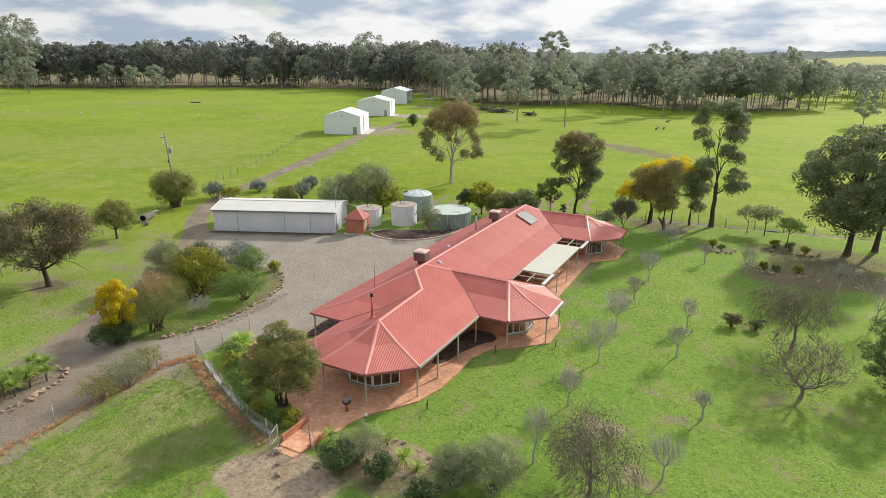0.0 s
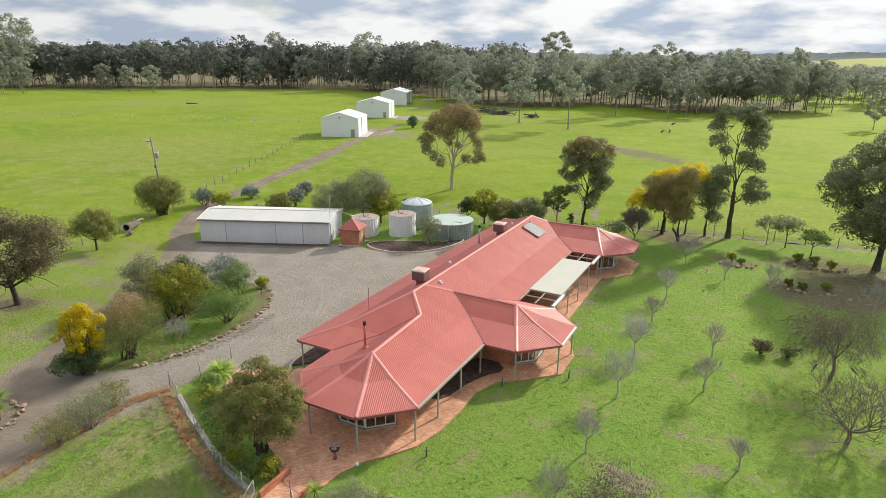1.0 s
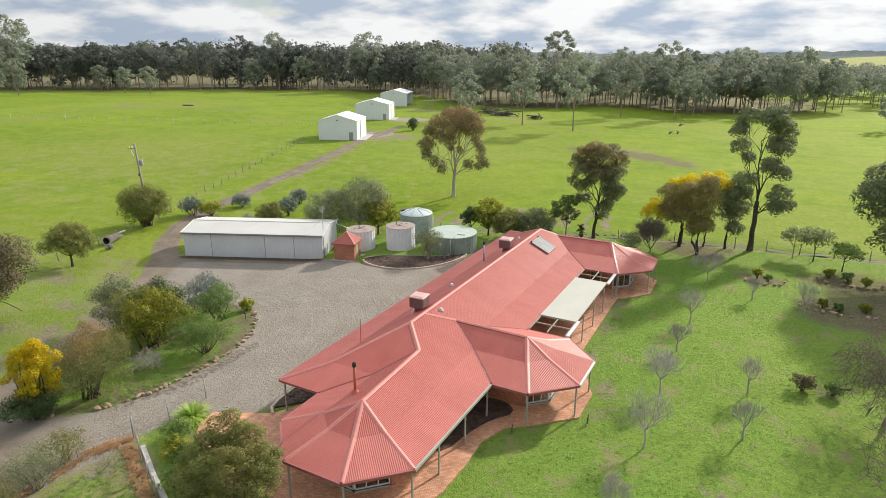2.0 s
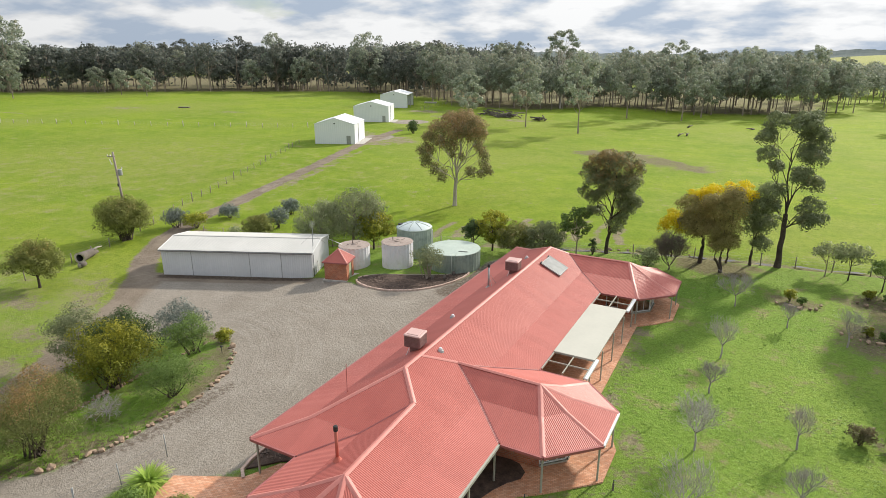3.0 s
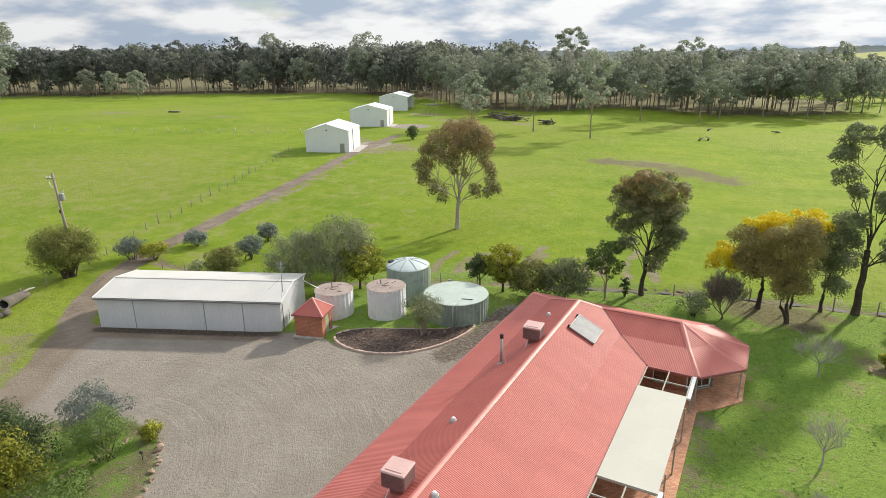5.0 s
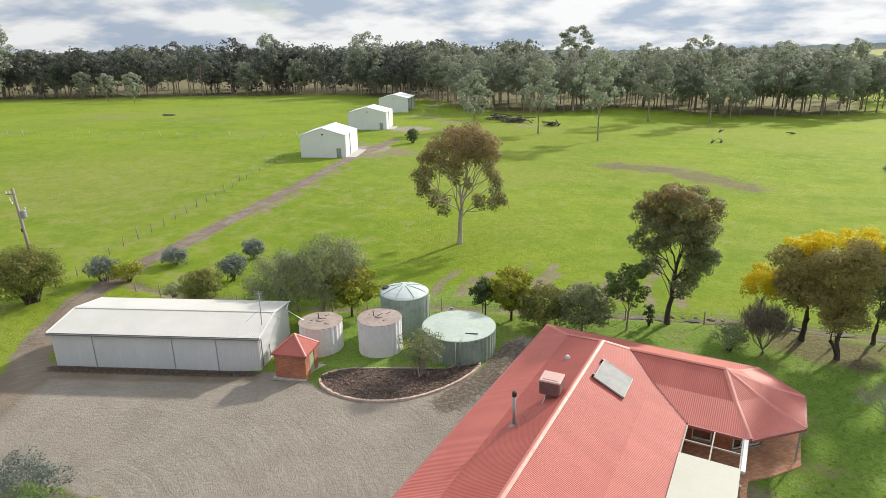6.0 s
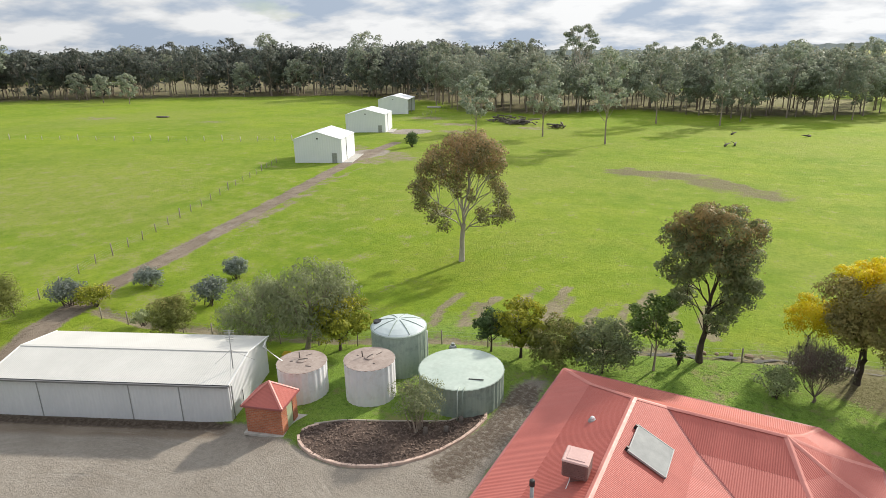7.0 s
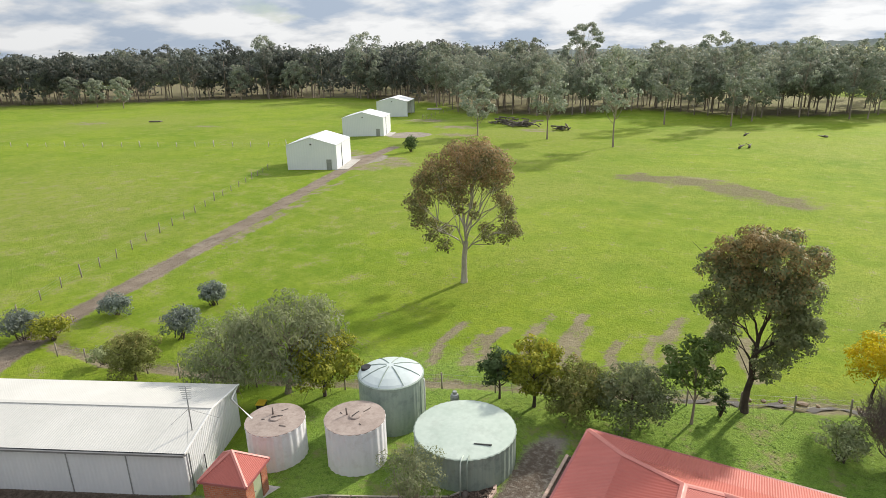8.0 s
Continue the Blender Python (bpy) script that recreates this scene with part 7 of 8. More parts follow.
tree("small_tree", 0.9, 88.2, 172, 4.0, 3.8, 0.35, 9, 1200, 0.26, L_GREY, M_BARK_DARK, 0.08, "thin open fruit tree by the far fence", size=0.26, lumps=4, shell=0.72)
tree("small_tree", 3.6, 85.6, 173, 3.2, 3.6, 0.35, 9, 1500, 0.24, L_GREEN, M_BARK_DARK, 0.08, "small leaning green fruit tree", size=0.26, lumps=4, shell=0.72)
tree("conifer", 9.9, 48.3, 174, 6.4, 4.6, 0.02, 24, 16000, 0.16, L_DARKG, M_BARK_DARK, 0.14, "dense dark green conifer on the lawn", size=0.2, open_low=0.98, slim=0.3, lumps=4, shell=0.72)

ORCHARD = [(-9.5, 62.6, 3.5, 2.6), (-9.6, 42.4, 3.9, 3.6), (-9.8, 49.3, 3.5, 3.4), (-4.3, 52.3, 3.1, 2.0), (-4.3, 46.2, 3.0, 2.2), (-9.8, 35.3, 3.1, 2.2), (-9.8, 28.4, 4.0, 2.2), (-2.9, 30.4, 3.0, 2.5), (-1.6, 38.1, 2.1, 1.5),
           (-0.5, 69.5, 3.5, 2.4), (-9.2, 74.6, 3.4, 3.8), (-4.8, 71.4, 2.6, 1.8), (-9.7, 56.6, 2.6, 2.1), (7.8, 66.8, 4.2, 3.2), (10.2, 60.6, 4.8, 4.0)]
for k, (x, y, h, w) in enumerate(ORCHARD):
    th = empty("fruit_tree", pose(*on_ground(x, y), 0, 0, k * 47), "young leafless grey fruit tree on the lawn", "tree", "bare fruit trees on the lawn")
    part("trunk", bare_meshes(200 + k, h, w, h * 0.30, 0.06, 3, 4, M_TWIG, 0.0, 0.40, 6, 4, 0.006), None, th)
    rng = np.random.default_rng(230 + k)
    part("buds", quad_mesh("buds", cards(rng, crown_clumps(rng, h, w, 0.35, 7, 0.9, 0.3, 0.9), 40 if k not in (1, 2) else 260, 0.05, 0.6, 0.0, 0.2), L_BLOSSOM), None, th, "pale winter buds")["kind"] = "stuff"
for nm, x, y, h, w, th_, r, lab, dr, first, lm in (("weeping_tree", 3.7, 52.4, 7.2, 6.6, 1.7, 0.12, "drooping brown half-bare tree on the lawn", 0.9, 6, L_DRY), ("bare_tree", 4.2, 44.2, 4.2, 6.6, 0.6, 0.13, "low spreading leafless tree on the lawn", 0.0, 6, None),
                                      ("weeping_tree", -6.2, 27.0, 5.6, 5.8, 1.2, 0.11, "drooping brown half-bare tree near the lower lawn", 0.8, 6, L_DRY)):
    th = empty(nm, pose(*on_ground(x, y)), lab, "tree")
    part("trunk", bare_meshes(int(300 + x * 3 + y), h, w, th_, r, 4, 4 if dr else 3, M_TWIG_BROWN, dr, 0.12 if dr else 0.3, first, 4, 0.010), None, th)
    if lm:
        rng = np.random.default_rng(int(320 + y))
        part("leaves", quad_mesh("leaves", cards(rng, crown_clumps(rng, h, w, 0.3, 14, 1.2, 0.2, 0.9), 3200, 0.14, 0.3, 2.5, 0.2), leaf_mat("withered_leaves", (0.11, 0.09, 0.065), (0.24, 0.20, 0.15))), None, th, "withered hanging leaves")["kind"] = "stuff"

# ---------- rocks ----------
def rock_mesh(seed):
    rng = np.random.default_rng(seed)
    bm = bmesh.new()
    bmesh.ops.create_icosphere(bm, subdivisions=1, radius=0.5)
    sc = rng.uniform(0.7, 1.25, 3)
    for v in bm.verts:
        k = 1 + rng.normal() * 0.13
        w = [math.copysign(abs(2 * a) ** 0.6 * 0.42, a) for a in v.co]
        v.co = Vector((w[0] * sc[0] * k, w[1] * sc[1] * 0.75 * k, w[2] * 0.75 * k))
    me = bpy.data.meshes.new("rock")
    bm.to_mesh(me)
    bm.free()
    me.materials.append(M_ROCK)
    return me


ROCKS = [rock_mesh(s) for s in range(400, 406)]
rr = np.random.default_rng(7)


def rock_row(path, gap, size, label, group, skip=0.1):
    for (ax, ay), (bx, by) in zip(path[:-1], path[1:]):
        L_ = math.hypot(bx - ax, by - ay)
        k = max(1, int(L_ / gap))
        for i in range(k):
            if rr.random() < skip:
                continue
            t = (i + 0.5) / k
            s = size * rr.uniform(0.5, 1.5)
            o = new("rock", ROCKS[int(rr.integers(0, 6))])
            o.matrix_world = Matrix.LocRotScale(on_ground(ax + (bx - ax) * t + rr.normal() * 0.08, ay + (by - ay) * t + rr.normal() * 0.08, s * 0.05), Euler((rr.normal() * 0.2, rr.normal() * 0.2, rr.uniform(0, 6.3))), (s, s, s * 0.8))
            tagged(o, label, "rock", group)


isl = ISLAND
rock_row([p for p in isl if p[0] > -48.5 and p[1] < 47.6], 0.34, 0.46, "pale sandstone edging rock of the island bed", "edging rocks of the island bed")
rock_row([(-50.6, 29.0), (-49.8, 27.6), (-48.4, 26.6)], 0.6, 0.6, "pale sandstone edging rock of the island bed", "edging rocks of the island bed")
rock_row([(-42.6, 16.2), (-42.8, 18.4), (-43.2, 20.6), (-44.4, 21.9), (-46.5, 22.0)], 0.5, 0.55, "pale rock edging the yucca bed", "edging rocks of the yucca bed", 0.0)
rock_row([(-42.2, 16.6), (-42.4, 18.6), (-42.9, 20.9)], 0.6, 0.4, "pale rock edging the yucca bed", "edging rocks of the yucca bed", 0.2)
rock_row([(-19.6, 26.3), (-17.7, 26.2), (-16.6, 26.2), (-15.0, 26.0), (-14.4, 25.2)], 0.5, 0.34, "pale rock edging the gravel bed by the lawn", "edging rocks of the gravel bed", 0.15)
rock_row([(-23.8, 22.4), (-22.6, 20.8), (-21.0, 19.4)], 0.9, 0.45, "loose pale rock in the rubble below the gate", "rocks below the gate", 0.2)
for cx, cy, rx, ry in ((-4.1, 78.0, 2.4, 1.2), (2.6, 72.6, 3.6, 1.4), (4.0, 81.4, 3.2, 1.3), (9.5, 72.0, 4.0, 1.5)):
    rock_row([(cx + rx * math.cos(a / 10 * 2 * math.pi), cy + ry * math.sin(a / 10 * 2 * math.pi)) for a in range(5, 12)], 0.6, 0.5, "brown rock edging a garden bed under the trees", "edging rocks of the tree beds", 0.15)
rock_row([(-27.0, 85.2), (-23.5, 86.6), (-18.0, 88.0), (-12.0, 89.4)], 1.1, 0.55, "muddy stone along the creek", "stones along the creek", 0.3)

# ---------- fences ----------
pale_post_me = tube_mesh("post", [(0, 0, -0.3), (0, 0, 1.25)], 0.085, 6, surf("bleached_timber", (0.46, 0.43, 0.39), (0.60, 0.57, 0.52), 1.0, 9.0, 0.9))
fence_post_me = tube_mesh("post", [(0, 0, -0.3), (0, 0, 1.15)], 0.06, 6, M_POLE)
steel_post_me = tube_mesh("post", [(0, 0, -0.3), (0, 0, 1.45)], 0.03, 6, M_STEEL)


def wire_fence(name, path, gap, height, wires, post_me, label, tall_every=0):
    th = empty(name, pose(path[0][0], path[0][1], 0), label, "fence")
    ox, oy = path[0]
    pts = []
    for (ax, ay), (bx, by) in zip(path[:-1], path[1:]):
        k = max(1, round(math.hypot(bx - ax, by - ay) / gap))
        pts += [(ax + (bx - ax) * i / k, ay + (by - ay) * i / k) for i in range(k)]
    pts.append(path[-1])
    for i, (x, y) in enumerate(pts):
        o = part("post", post_me, None, th)
        s = 1.35 if tall_every and i % tall_every == 0 else 1.0 + 0.06 * math.sin(i * 3.7)
        o.matrix_local = Matrix.LocRotScale((x - ox, y - oy, float(gz(x, y))), Euler((0.03 * math.sin(i * 2.3), 0.04 * math.sin(i * 1.7), 0)), (s, s, s))
    for w in range(wires):
        z = height * (w + 1) / wires
        v, f = [], []
        tube(v, f, [(x - ox, y - oy, float(gz(x, y)) + z) for x, y in pts], [0.006] * len(pts), 3, False)
        part("wire", mesh_of("wire", v, f, M_STEEL), None, th)
    return th


wire_fence("paddock_fence", [(-60.0, 4.0), (-72.7, 31.7), (-78.1, 44.5), (-80.6, 56.4), (-86.4, 69.5), (-92.2, 79.3), (-98.9, 94.8), (-105.8, 110.8), (-113.4, 127.0), (-119.9, 139.5)], 3.3, 1.1, 4, fence_post_me, "timber post and wire paddock fence beside the track", 5)
wire_fence("paddock_fence", [(-330.0, 104.0), (-242.0, 131.5), (-215.0, 140.5), (-187.0, 151.0), (-156.0, 163.0), (-128.0, 175.0)], 5.5, 1.1, 3, pale_post_me, "pale post and wire fence across the far paddock", 4)
wire_fence("creek_fence", [(-76.0, 69.6), (-60.0, 72.4), (-47.0, 77.4), (-36.0, 81.0), (-27.5, 84.0), (-18.0, 87.4), (-4.0, 90.2), (14.0, 92.4)], 3.6, 1.0, 3, fence_post_me, "leaning post and wire fence along the creek")
wire_fence("rail_fence", [(-147.0, 273.0), (-143.5, 244.0), (-133.5, 236.0)], 4.0, 1.4, 3, fence_post_me, "weathered stockyard fence beside the hay shed")
wire_fence("drive_fence", [(-37.6, 8.0), (-37.9, 17.2), (-38.4, 25.1), (-37.8, 28.2), (-37.5, 30.6), (-37.4, 33.5)], 4.2, 1.2, 3, steel_post_me, "thin steel post and wire fence beside the drive")


def chain_link(path, height, label):
    th = empty("chain_link_fence", pose(path[0][0], path[0][1], 0), label, "fence")
    ox, oy = path[0]
    for (ax, ay), (bx, by) in zip(path[:-1], path[1:]):
        L_ = math.hypot(bx - ax, by - ay)
        ux, uy = (bx - ax) / L_, (by - ay) / L_
        v, f = [], []
        n_ = int((L_ + height) / 0.09)
        for i in range(n_):
            for sgn in (1, -1):
                s0 = i * 0.09 - (height if sgn > 0 else 0)
                pts = [(s0, 0.0), (s0 + height, height)] if sgn > 0 else [(s0 + 0.0, height), (s0 + height, 0.0)]
                if sgn < 0:
                    pts = [(s0 - height * 0.0, height), (s0 + height, 0.0)]
                (sa, za), (sb, zb) = pts
                ta, tb = max(0.0, (0 - sa) / (sb - sa)), min(1.0, (L_ - sa) / (sb - sa))
                if tb - ta < 0.02:
                    continue
                p = [(sa + (sb - sa) * t, za + (zb - za) * t) for t in (ta, tb)]
                q = [(ax - ox + ux * s, ay - oy + uy * s, z + float(gz(ax, ay))) for s, z in p]
                b_ = len(v)
                v += [q[0], q[1], (q[1][0], q[1][1], q[1][2] + 0.018), (q[0][0], q[0][1], q[0][2] + 0.018)]
                f.append((b_, b_ + 1, b_ + 2, b_ + 3))
        part("mesh_panel", mesh_of("mesh_panel", v, f, M_STEEL), None, th, "fine diamond wire mesh")
        for z in (0.03, height):
            part("wire", tube_mesh("wire", [(ax - ox, ay - oy, z), (bx - ox, by - oy, z)], 0.005, 3, M_STEEL), None, th)
    for x, y in path:
        part("post", tube_mesh("post", [(x - ox, y - oy, -0.3), (x - ox, y - oy, height + 0.12)], 0.03, 6, M_STEEL), None, th)
    return th


chain_link([(-37.8, 28.2), (-35.6, 27.1), (-33.6, 26.1), (-31.8, 25.3), (-30.0, 24.5), (-27.4, 23.4), (-25.2, 22.8), (-24.0, 22.5)], 1.25, "chain-link fence along the planting strip")
fence_line = [(-36.6, 27.6), (-35.6, 27.1), (-33.6, 26.1), (-31.8, 25.3), (-30.0, 24.5), (-27.4, 23.4), (-25.4, 22.9)]
strip_out = [(x + 0.06, y + 0.14) for x, y in fence_line] + [(x + 0.18, y + 0.40) for x, y in reversed(fence_line)]
tagged(new("concrete_strip", slab("concrete_strip", strip_out, -0.3, 0.05, M_CONCRETE)), "narrow grey concrete strip inside the chain-link fence", "edging")
chain_link([(-14.6, 21.6), (-14.0, 24.4)], 1.1, "old chain-link fence round the gravel bed")
gate = empty("garden_gate", pose(-24.0, 22.5, 0, 0, 0, -68), "open galvanised steel and wire mesh garden gate", "gate")
for a, b in (((0, 0, 0.1), (0, 0, 1.5)), ((1.15, 0, 0.1), (1.15, 0, 1.5)), ((0, 0, 1.5), (1.15, 0, 1.5)), ((0, 0, 0.1), (1.15, 0, 0.1)), ((0, 0, 0.7), (1.15, 0, 0.85))):
    part("gate_frame", tube_mesh("gate_frame", [a, b], 0.022, 6, M_STEEL), None, gate)
v, f = [], []
for i in range(14):
    for (x0, z0, x1, z1) in ((i * 0.085, 0.1, i * 0.085 + 0.006, 1.5), (0.0, 0.1 + i * 0.1, 1.15, 0.106 + i * 0.1)):
        b_ = len(v)
        v += [(x0, 0.01, z0), (x1, 0.01, z0), (x1, 0.01, z1), (x0, 0.01, z1)]
        f.append((b_, b_ + 1, b_ + 2, b_ + 3))
part("mesh_panel", mesh_of("mesh_panel", v, f, M_STEEL), None, gate)
gp = empty("gate_post", pose(-22.1, 23.2, 0), "rusty steel gate post with a raking brace", "post")
part("upright", tube_mesh("upright", [(0, 0, -0.3), (0, 0, 1.7)], 0.035, 6, M_GUTTER), None, gp)
part("brace", tube_mesh("brace", [(0, 0, 1.3), (0.9, -0.5, 0.0)], 0.025, 6, M_STEEL), None, gp)
# brick steps and retaining wall by the gate
st = empty("brick_steps", pose(-23.2, 23.6, 0), "terracotta brick steps and low wall by the gate", "steps")
part("landing", boxm(-0.8, -1.0, -0.2, 0.9, 0.9, 0.0), M_PAVING, st)
part("step", boxm(-0.75, -1.5, -0.3, 0.85, -1.0, -0.06, 0.01), M_PAVING, st)
part("retaining_wall", boxm(-0.98, -0.7, -0.2, -0.80, 1.7, 0.42, 0.01), M_BRICKWALL, st)
part("retaining_wall", boxm(0.95, -0.5, -0.2, 1.1, 1.3, 0.30, 0.01), M_BRICKWALL, st)
fp = empty("flower_pot", pose(-22.6, 27.5, 0.02), "dark metal pot stand with pale flowers on the patio", "planter")
part("stand", tube_mesh("stand", [(0, 0, 0), (0, 0, 0.55)], [0.12, 0.05], 8), M_GUTTER, fp)
part("bowl", lathe("bowl", [(0.06, 0.5), (0.26, 0.62), (0.32, 0.78), (0.28, 0.78)], 16, M_BLACK), M_BLACK, fp)
rng = np.random.default_rng(9)
part("flowers", quad_mesh("flowers", cards(rng, [(0, 0, 0.85, 0.3, 0.3, 0.15)], 160, 0.09), L_BLOSSOM), None, fp, "pale flowers")["kind"] = "stuff"
sb = empty("garden_ball", pose(-21.1, 27.6, 0.0), "small white stone ball on the lawn edge", "ornament")
part("ball", lathe("ball", [(0.02, 0.0), (0.10, 0.04), (0.12, 0.12), (0.09, 0.20), (0.02, 0.23)], 14, M_WHITE), M_WHITE, sb)

for x, y in ((-17.2, 39.9), (-18.05, 30.4), (-13.3, 43.3)):
    tp = empty("garden_tap", pose(*on_ground(x, y)), "short dark garden tap on the lawn edge", "tap", "garden taps")
    part("riser", tube_mesh("riser", [(0, 0, -0.2), (0, 0, 0.62)], 0.03, 6, M_BLACK), None, tp)
    part("spout", tube_mesh("spout", [(0, 0, 0.58), (0.1, 0, 0.6), (0.14, 0, 0.52)], 0.018, 5, M_STEEL), None, tp)
    part("stake", boxm(-0.05, -0.05, -0.2, 0.05, 0.0, 0.4), M_LOG, tp)
bl = empty("garden_light", pose(*on_ground(-45.0, 44.6)), "small black garden light in the island bed", "garden light")
part("stem", tube_mesh("stem", [(0, 0, -0.1), (0, 0, 0.55)], 0.025, 6, M_BLACK), None, bl)
part("cap", lathe("cap", [(0.05, 0.5), (0.12, 0.56), (0.12, 0.62), (0.02, 0.68)], 12, M_BLACK), M_BLACK, bl)

# ---------- power pole ----------
pp = empty("power_pole", pose(-85.4, 64.9, -0.9, 0, -3.0, 20), "weathered timber power pole with transformer and insulators", "power pole")
part("pole", tube_mesh("pole", [(0, 0, -0.5), (0, 0, 11.3)], [0.19, 0.13], 10), M_POLE, pp)
tr = part("transformer", lathe("transformer", [(0.26, 8.1), (0.28, 8.15), (0.28, 8.85), (0.2, 8.95), (0.05, 8.97)], 16, M_STEEL), M_STEEL, pp, "grey pole transformer")
tr.location = (0.5, 0, 0)
part("bracket", boxm(0.1, -0.05, 8.3, 0.3, 0.05, 8.4), M_STEEL, pp)
part("crossarm", boxm(-0.9, -0.05, 10.6, 0.2, 0.05, 10.72), M_POLE, pp)
for x, z in ((-0.85, 10.72), (-0.45, 10.72), (-0.5, 9.6), (0.85, 9.0)):
    i_ = part("insulator", lathe("insulator", [(0.05, 0), (0.09, 0.06), (0.05, 0.1), (0.09, 0.16), (0.03, 0.24)], 10, M_WHITE), M_WHITE, pp)
    i_.location = (x, 0, z)
part("switch_box", boxm(-0.22, -0.16, 6.6, 0.0, 0.16, 7.0, 0.02), M_BLACK, pp)
part("fuse", tube_mesh("fuse", [(-0.75, 0.1, 10.3), (-0.65, 0.1, 9.7)], 0.04, 6), M_WHITE, pp)

# ---------- logs, stumps, wood piles ----------
lg = empty("fallen_log", pose(*on_ground(-79.2, 54.0), 0, 0, 117), "hollow dead log with a pale open end in grass", "log")
sides = 14
lv, lf = [], []
for x, ro in ((0.0, 0.66), (0.25, 0.62), (1.2, 0.55), (2.3, 0.46), (3.3, 0.34)):
    for k in range(sides):
        t = 2 * math.pi * k / sides
        w = ro * (1 + 0.10 * math.sin(3 * t + x) + 0.05 * math.sin(7 * t))
        lv.append((x + 0.12 * math.sin(2 * t), 0.12 * math.sin(x) + w * math.cos(t), 0.56 - 0.05 * x + w * math.sin(t)))
for i in range(4):
    for k in range(sides):
        lf.append((i * sides + k, i * sides + (k + 1) % sides, (i + 1) * sides + (k + 1) % sides, (i + 1) * sides + k))
lf.append(tuple(4 * sides + k for k in range(sides)))
part("bark", mesh_of("bark", lv, lf, M_LOG, True), None, lg)
rim_v = [(x, y, z) for x, y, z in lv[:sides]] + [(x + 0.03, y * 0.66, 0.56 + (z - 0.56) * 0.66) for x, y, z in lv[:sides]] + [(0.9, y * 0.5, 0.52 + (z - 0.56) * 0.5) for x, y, z in lv[:sides]]
rim_f = [(k, sides + k, sides + (k + 1) % sides, (k + 1) % sides) for k in range(sides)]
hole_f = [(sides + k, 2 * sides + k, 2 * sides + (k + 1) % sides, sides + (k + 1) % sides) for k in range(sides)] + [tuple(2 * sides + k for k in range(sides))]
part("cut_end", mesh_of("cut_end", rim_v, rim_f, M_BARK_PALE), None, lg, "pale cut ring of the hollow end")
# the shade inside the log is put into a near-black lining
part("hollow", mesh_of("hollow", rim_v, hole_f, M_DARK), None, lg, "dark hollow inside")
part("branch", tube_mesh("branch", [(2.4, 0.1, 0.6), (3.2, -0.4, 0.9), (3.9, -0.5, 0.8)], [0.2, 0.12, 0.05], 7), M_BARK_PALE, lg)
part("branch", tube_mesh("branch", [(1.2, 0.4, 0.5), (1.0, 1.0, 0.25)], [0.22, 0.14], 7), M_LOG, lg)
ck = empty("log_chunk", pose(*on_ground(-77.4, 53.2), 0, 0, 100), "short weathered log chunk with a pale sawn face", "log")
part("bark", tube_mesh("bark", [(-0.45, 0, 0.26), (0.4, 0, 0.28)], [0.30, 0.27], 10), M_LOG, ck)
part("cut_end", tube_mesh("cut_end", [(-0.49, 0, 0.26), (-0.44, 0, 0.26)], [0.28, 0.29], 10), M_BARK_PALE, ck, "pale sawn face")
for x, y, n_, w in ((-108.0, 236.0, 26, 6.0), (-97.5, 230.0, 40, 8.0), (-83.0, 226.0, 16, 4.0)):
    wp = empty("wood_pile", pose(*on_ground(x, y)), "untidy pile of grey logs at the edge of the woods", "wood pile", "wood piles by the woods")
    rng = np.random.default_rng(int(abs(x)))
    for i in range(n_):
        p = Vector((rng.normal() * w * 0.28, rng.normal() * w * 0.16, 0.25 + abs(rng.normal()) * 0.7))
        d = Vector((rng.normal(), rng.normal(), rng.normal() * 0.2)).normalized() * rng.uniform(1.0, 2.2)
        part("log", tube_mesh("log", [tuple(p - d), tuple(p + d)], [0.24, 0.16], 6), M_LOG, wp)
for x, y in ((-32.2, 205.1), (-32.5, 228.9), (-30.5, 207.0), (-15.0, 230.0)):
    wp = empty("fallen_branch", pose(*on_ground(x, y), 0, 0, x * 9), "fallen dead branch in the paddock", "branch", "fallen branches")
    part("branch", tube_mesh("branch", [(-1.5, 0, 0.2), (0, 0.2, 0.4), (1.6, 0, 0.6)], [0.3, 0.22, 0.06], 6), M_LOG, wp)
    part("twig", tube_mesh("twig", [(0, 0.2, 0.4), (0.4, 1.2, 0.9)], [0.12, 0.03], 5), M_LOG, wp)
# a low dark block stands in for a dark puddle here
tgh = empty("water_trough", pose(*on_ground(-241.0, 202.0), 0, 0, 20), "low dark block standing for a puddle in the far paddock", "trough")
part("basin", boxm(-2.5, -0.7, 0.0, 2.5, 0.7, 0.45, 0.05), M_LOG, tgh)
tgh = empty("water_trough", pose(*on_ground(-157.4, 277.2), 0, 0, 20), "pale trough beside the stockyard", "trough")
part("basin", boxm(-3.0, -1.2, 0.0, 3.0, 1.2, 0.6, 0.05), M_CONCRETE, tgh)

# ---------- woods ----------
rng = np.random.default_rng(500)
KINDS = []
for k in range(10):
    H = (23, 20, 25, 18, 22, 26, 17, 21, 24, 20)[k]
    W = (13, 12, 13, 11, 14, 12, 12, 13, 13, 12)[k]
    lm = L_FOREST_SHADED if k in (7, 8, 9) else L_FOREST
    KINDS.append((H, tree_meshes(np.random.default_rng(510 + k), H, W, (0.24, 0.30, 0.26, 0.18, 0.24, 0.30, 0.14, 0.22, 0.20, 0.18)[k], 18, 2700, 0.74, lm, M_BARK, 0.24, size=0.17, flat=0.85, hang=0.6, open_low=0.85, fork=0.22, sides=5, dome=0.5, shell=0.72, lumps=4)))


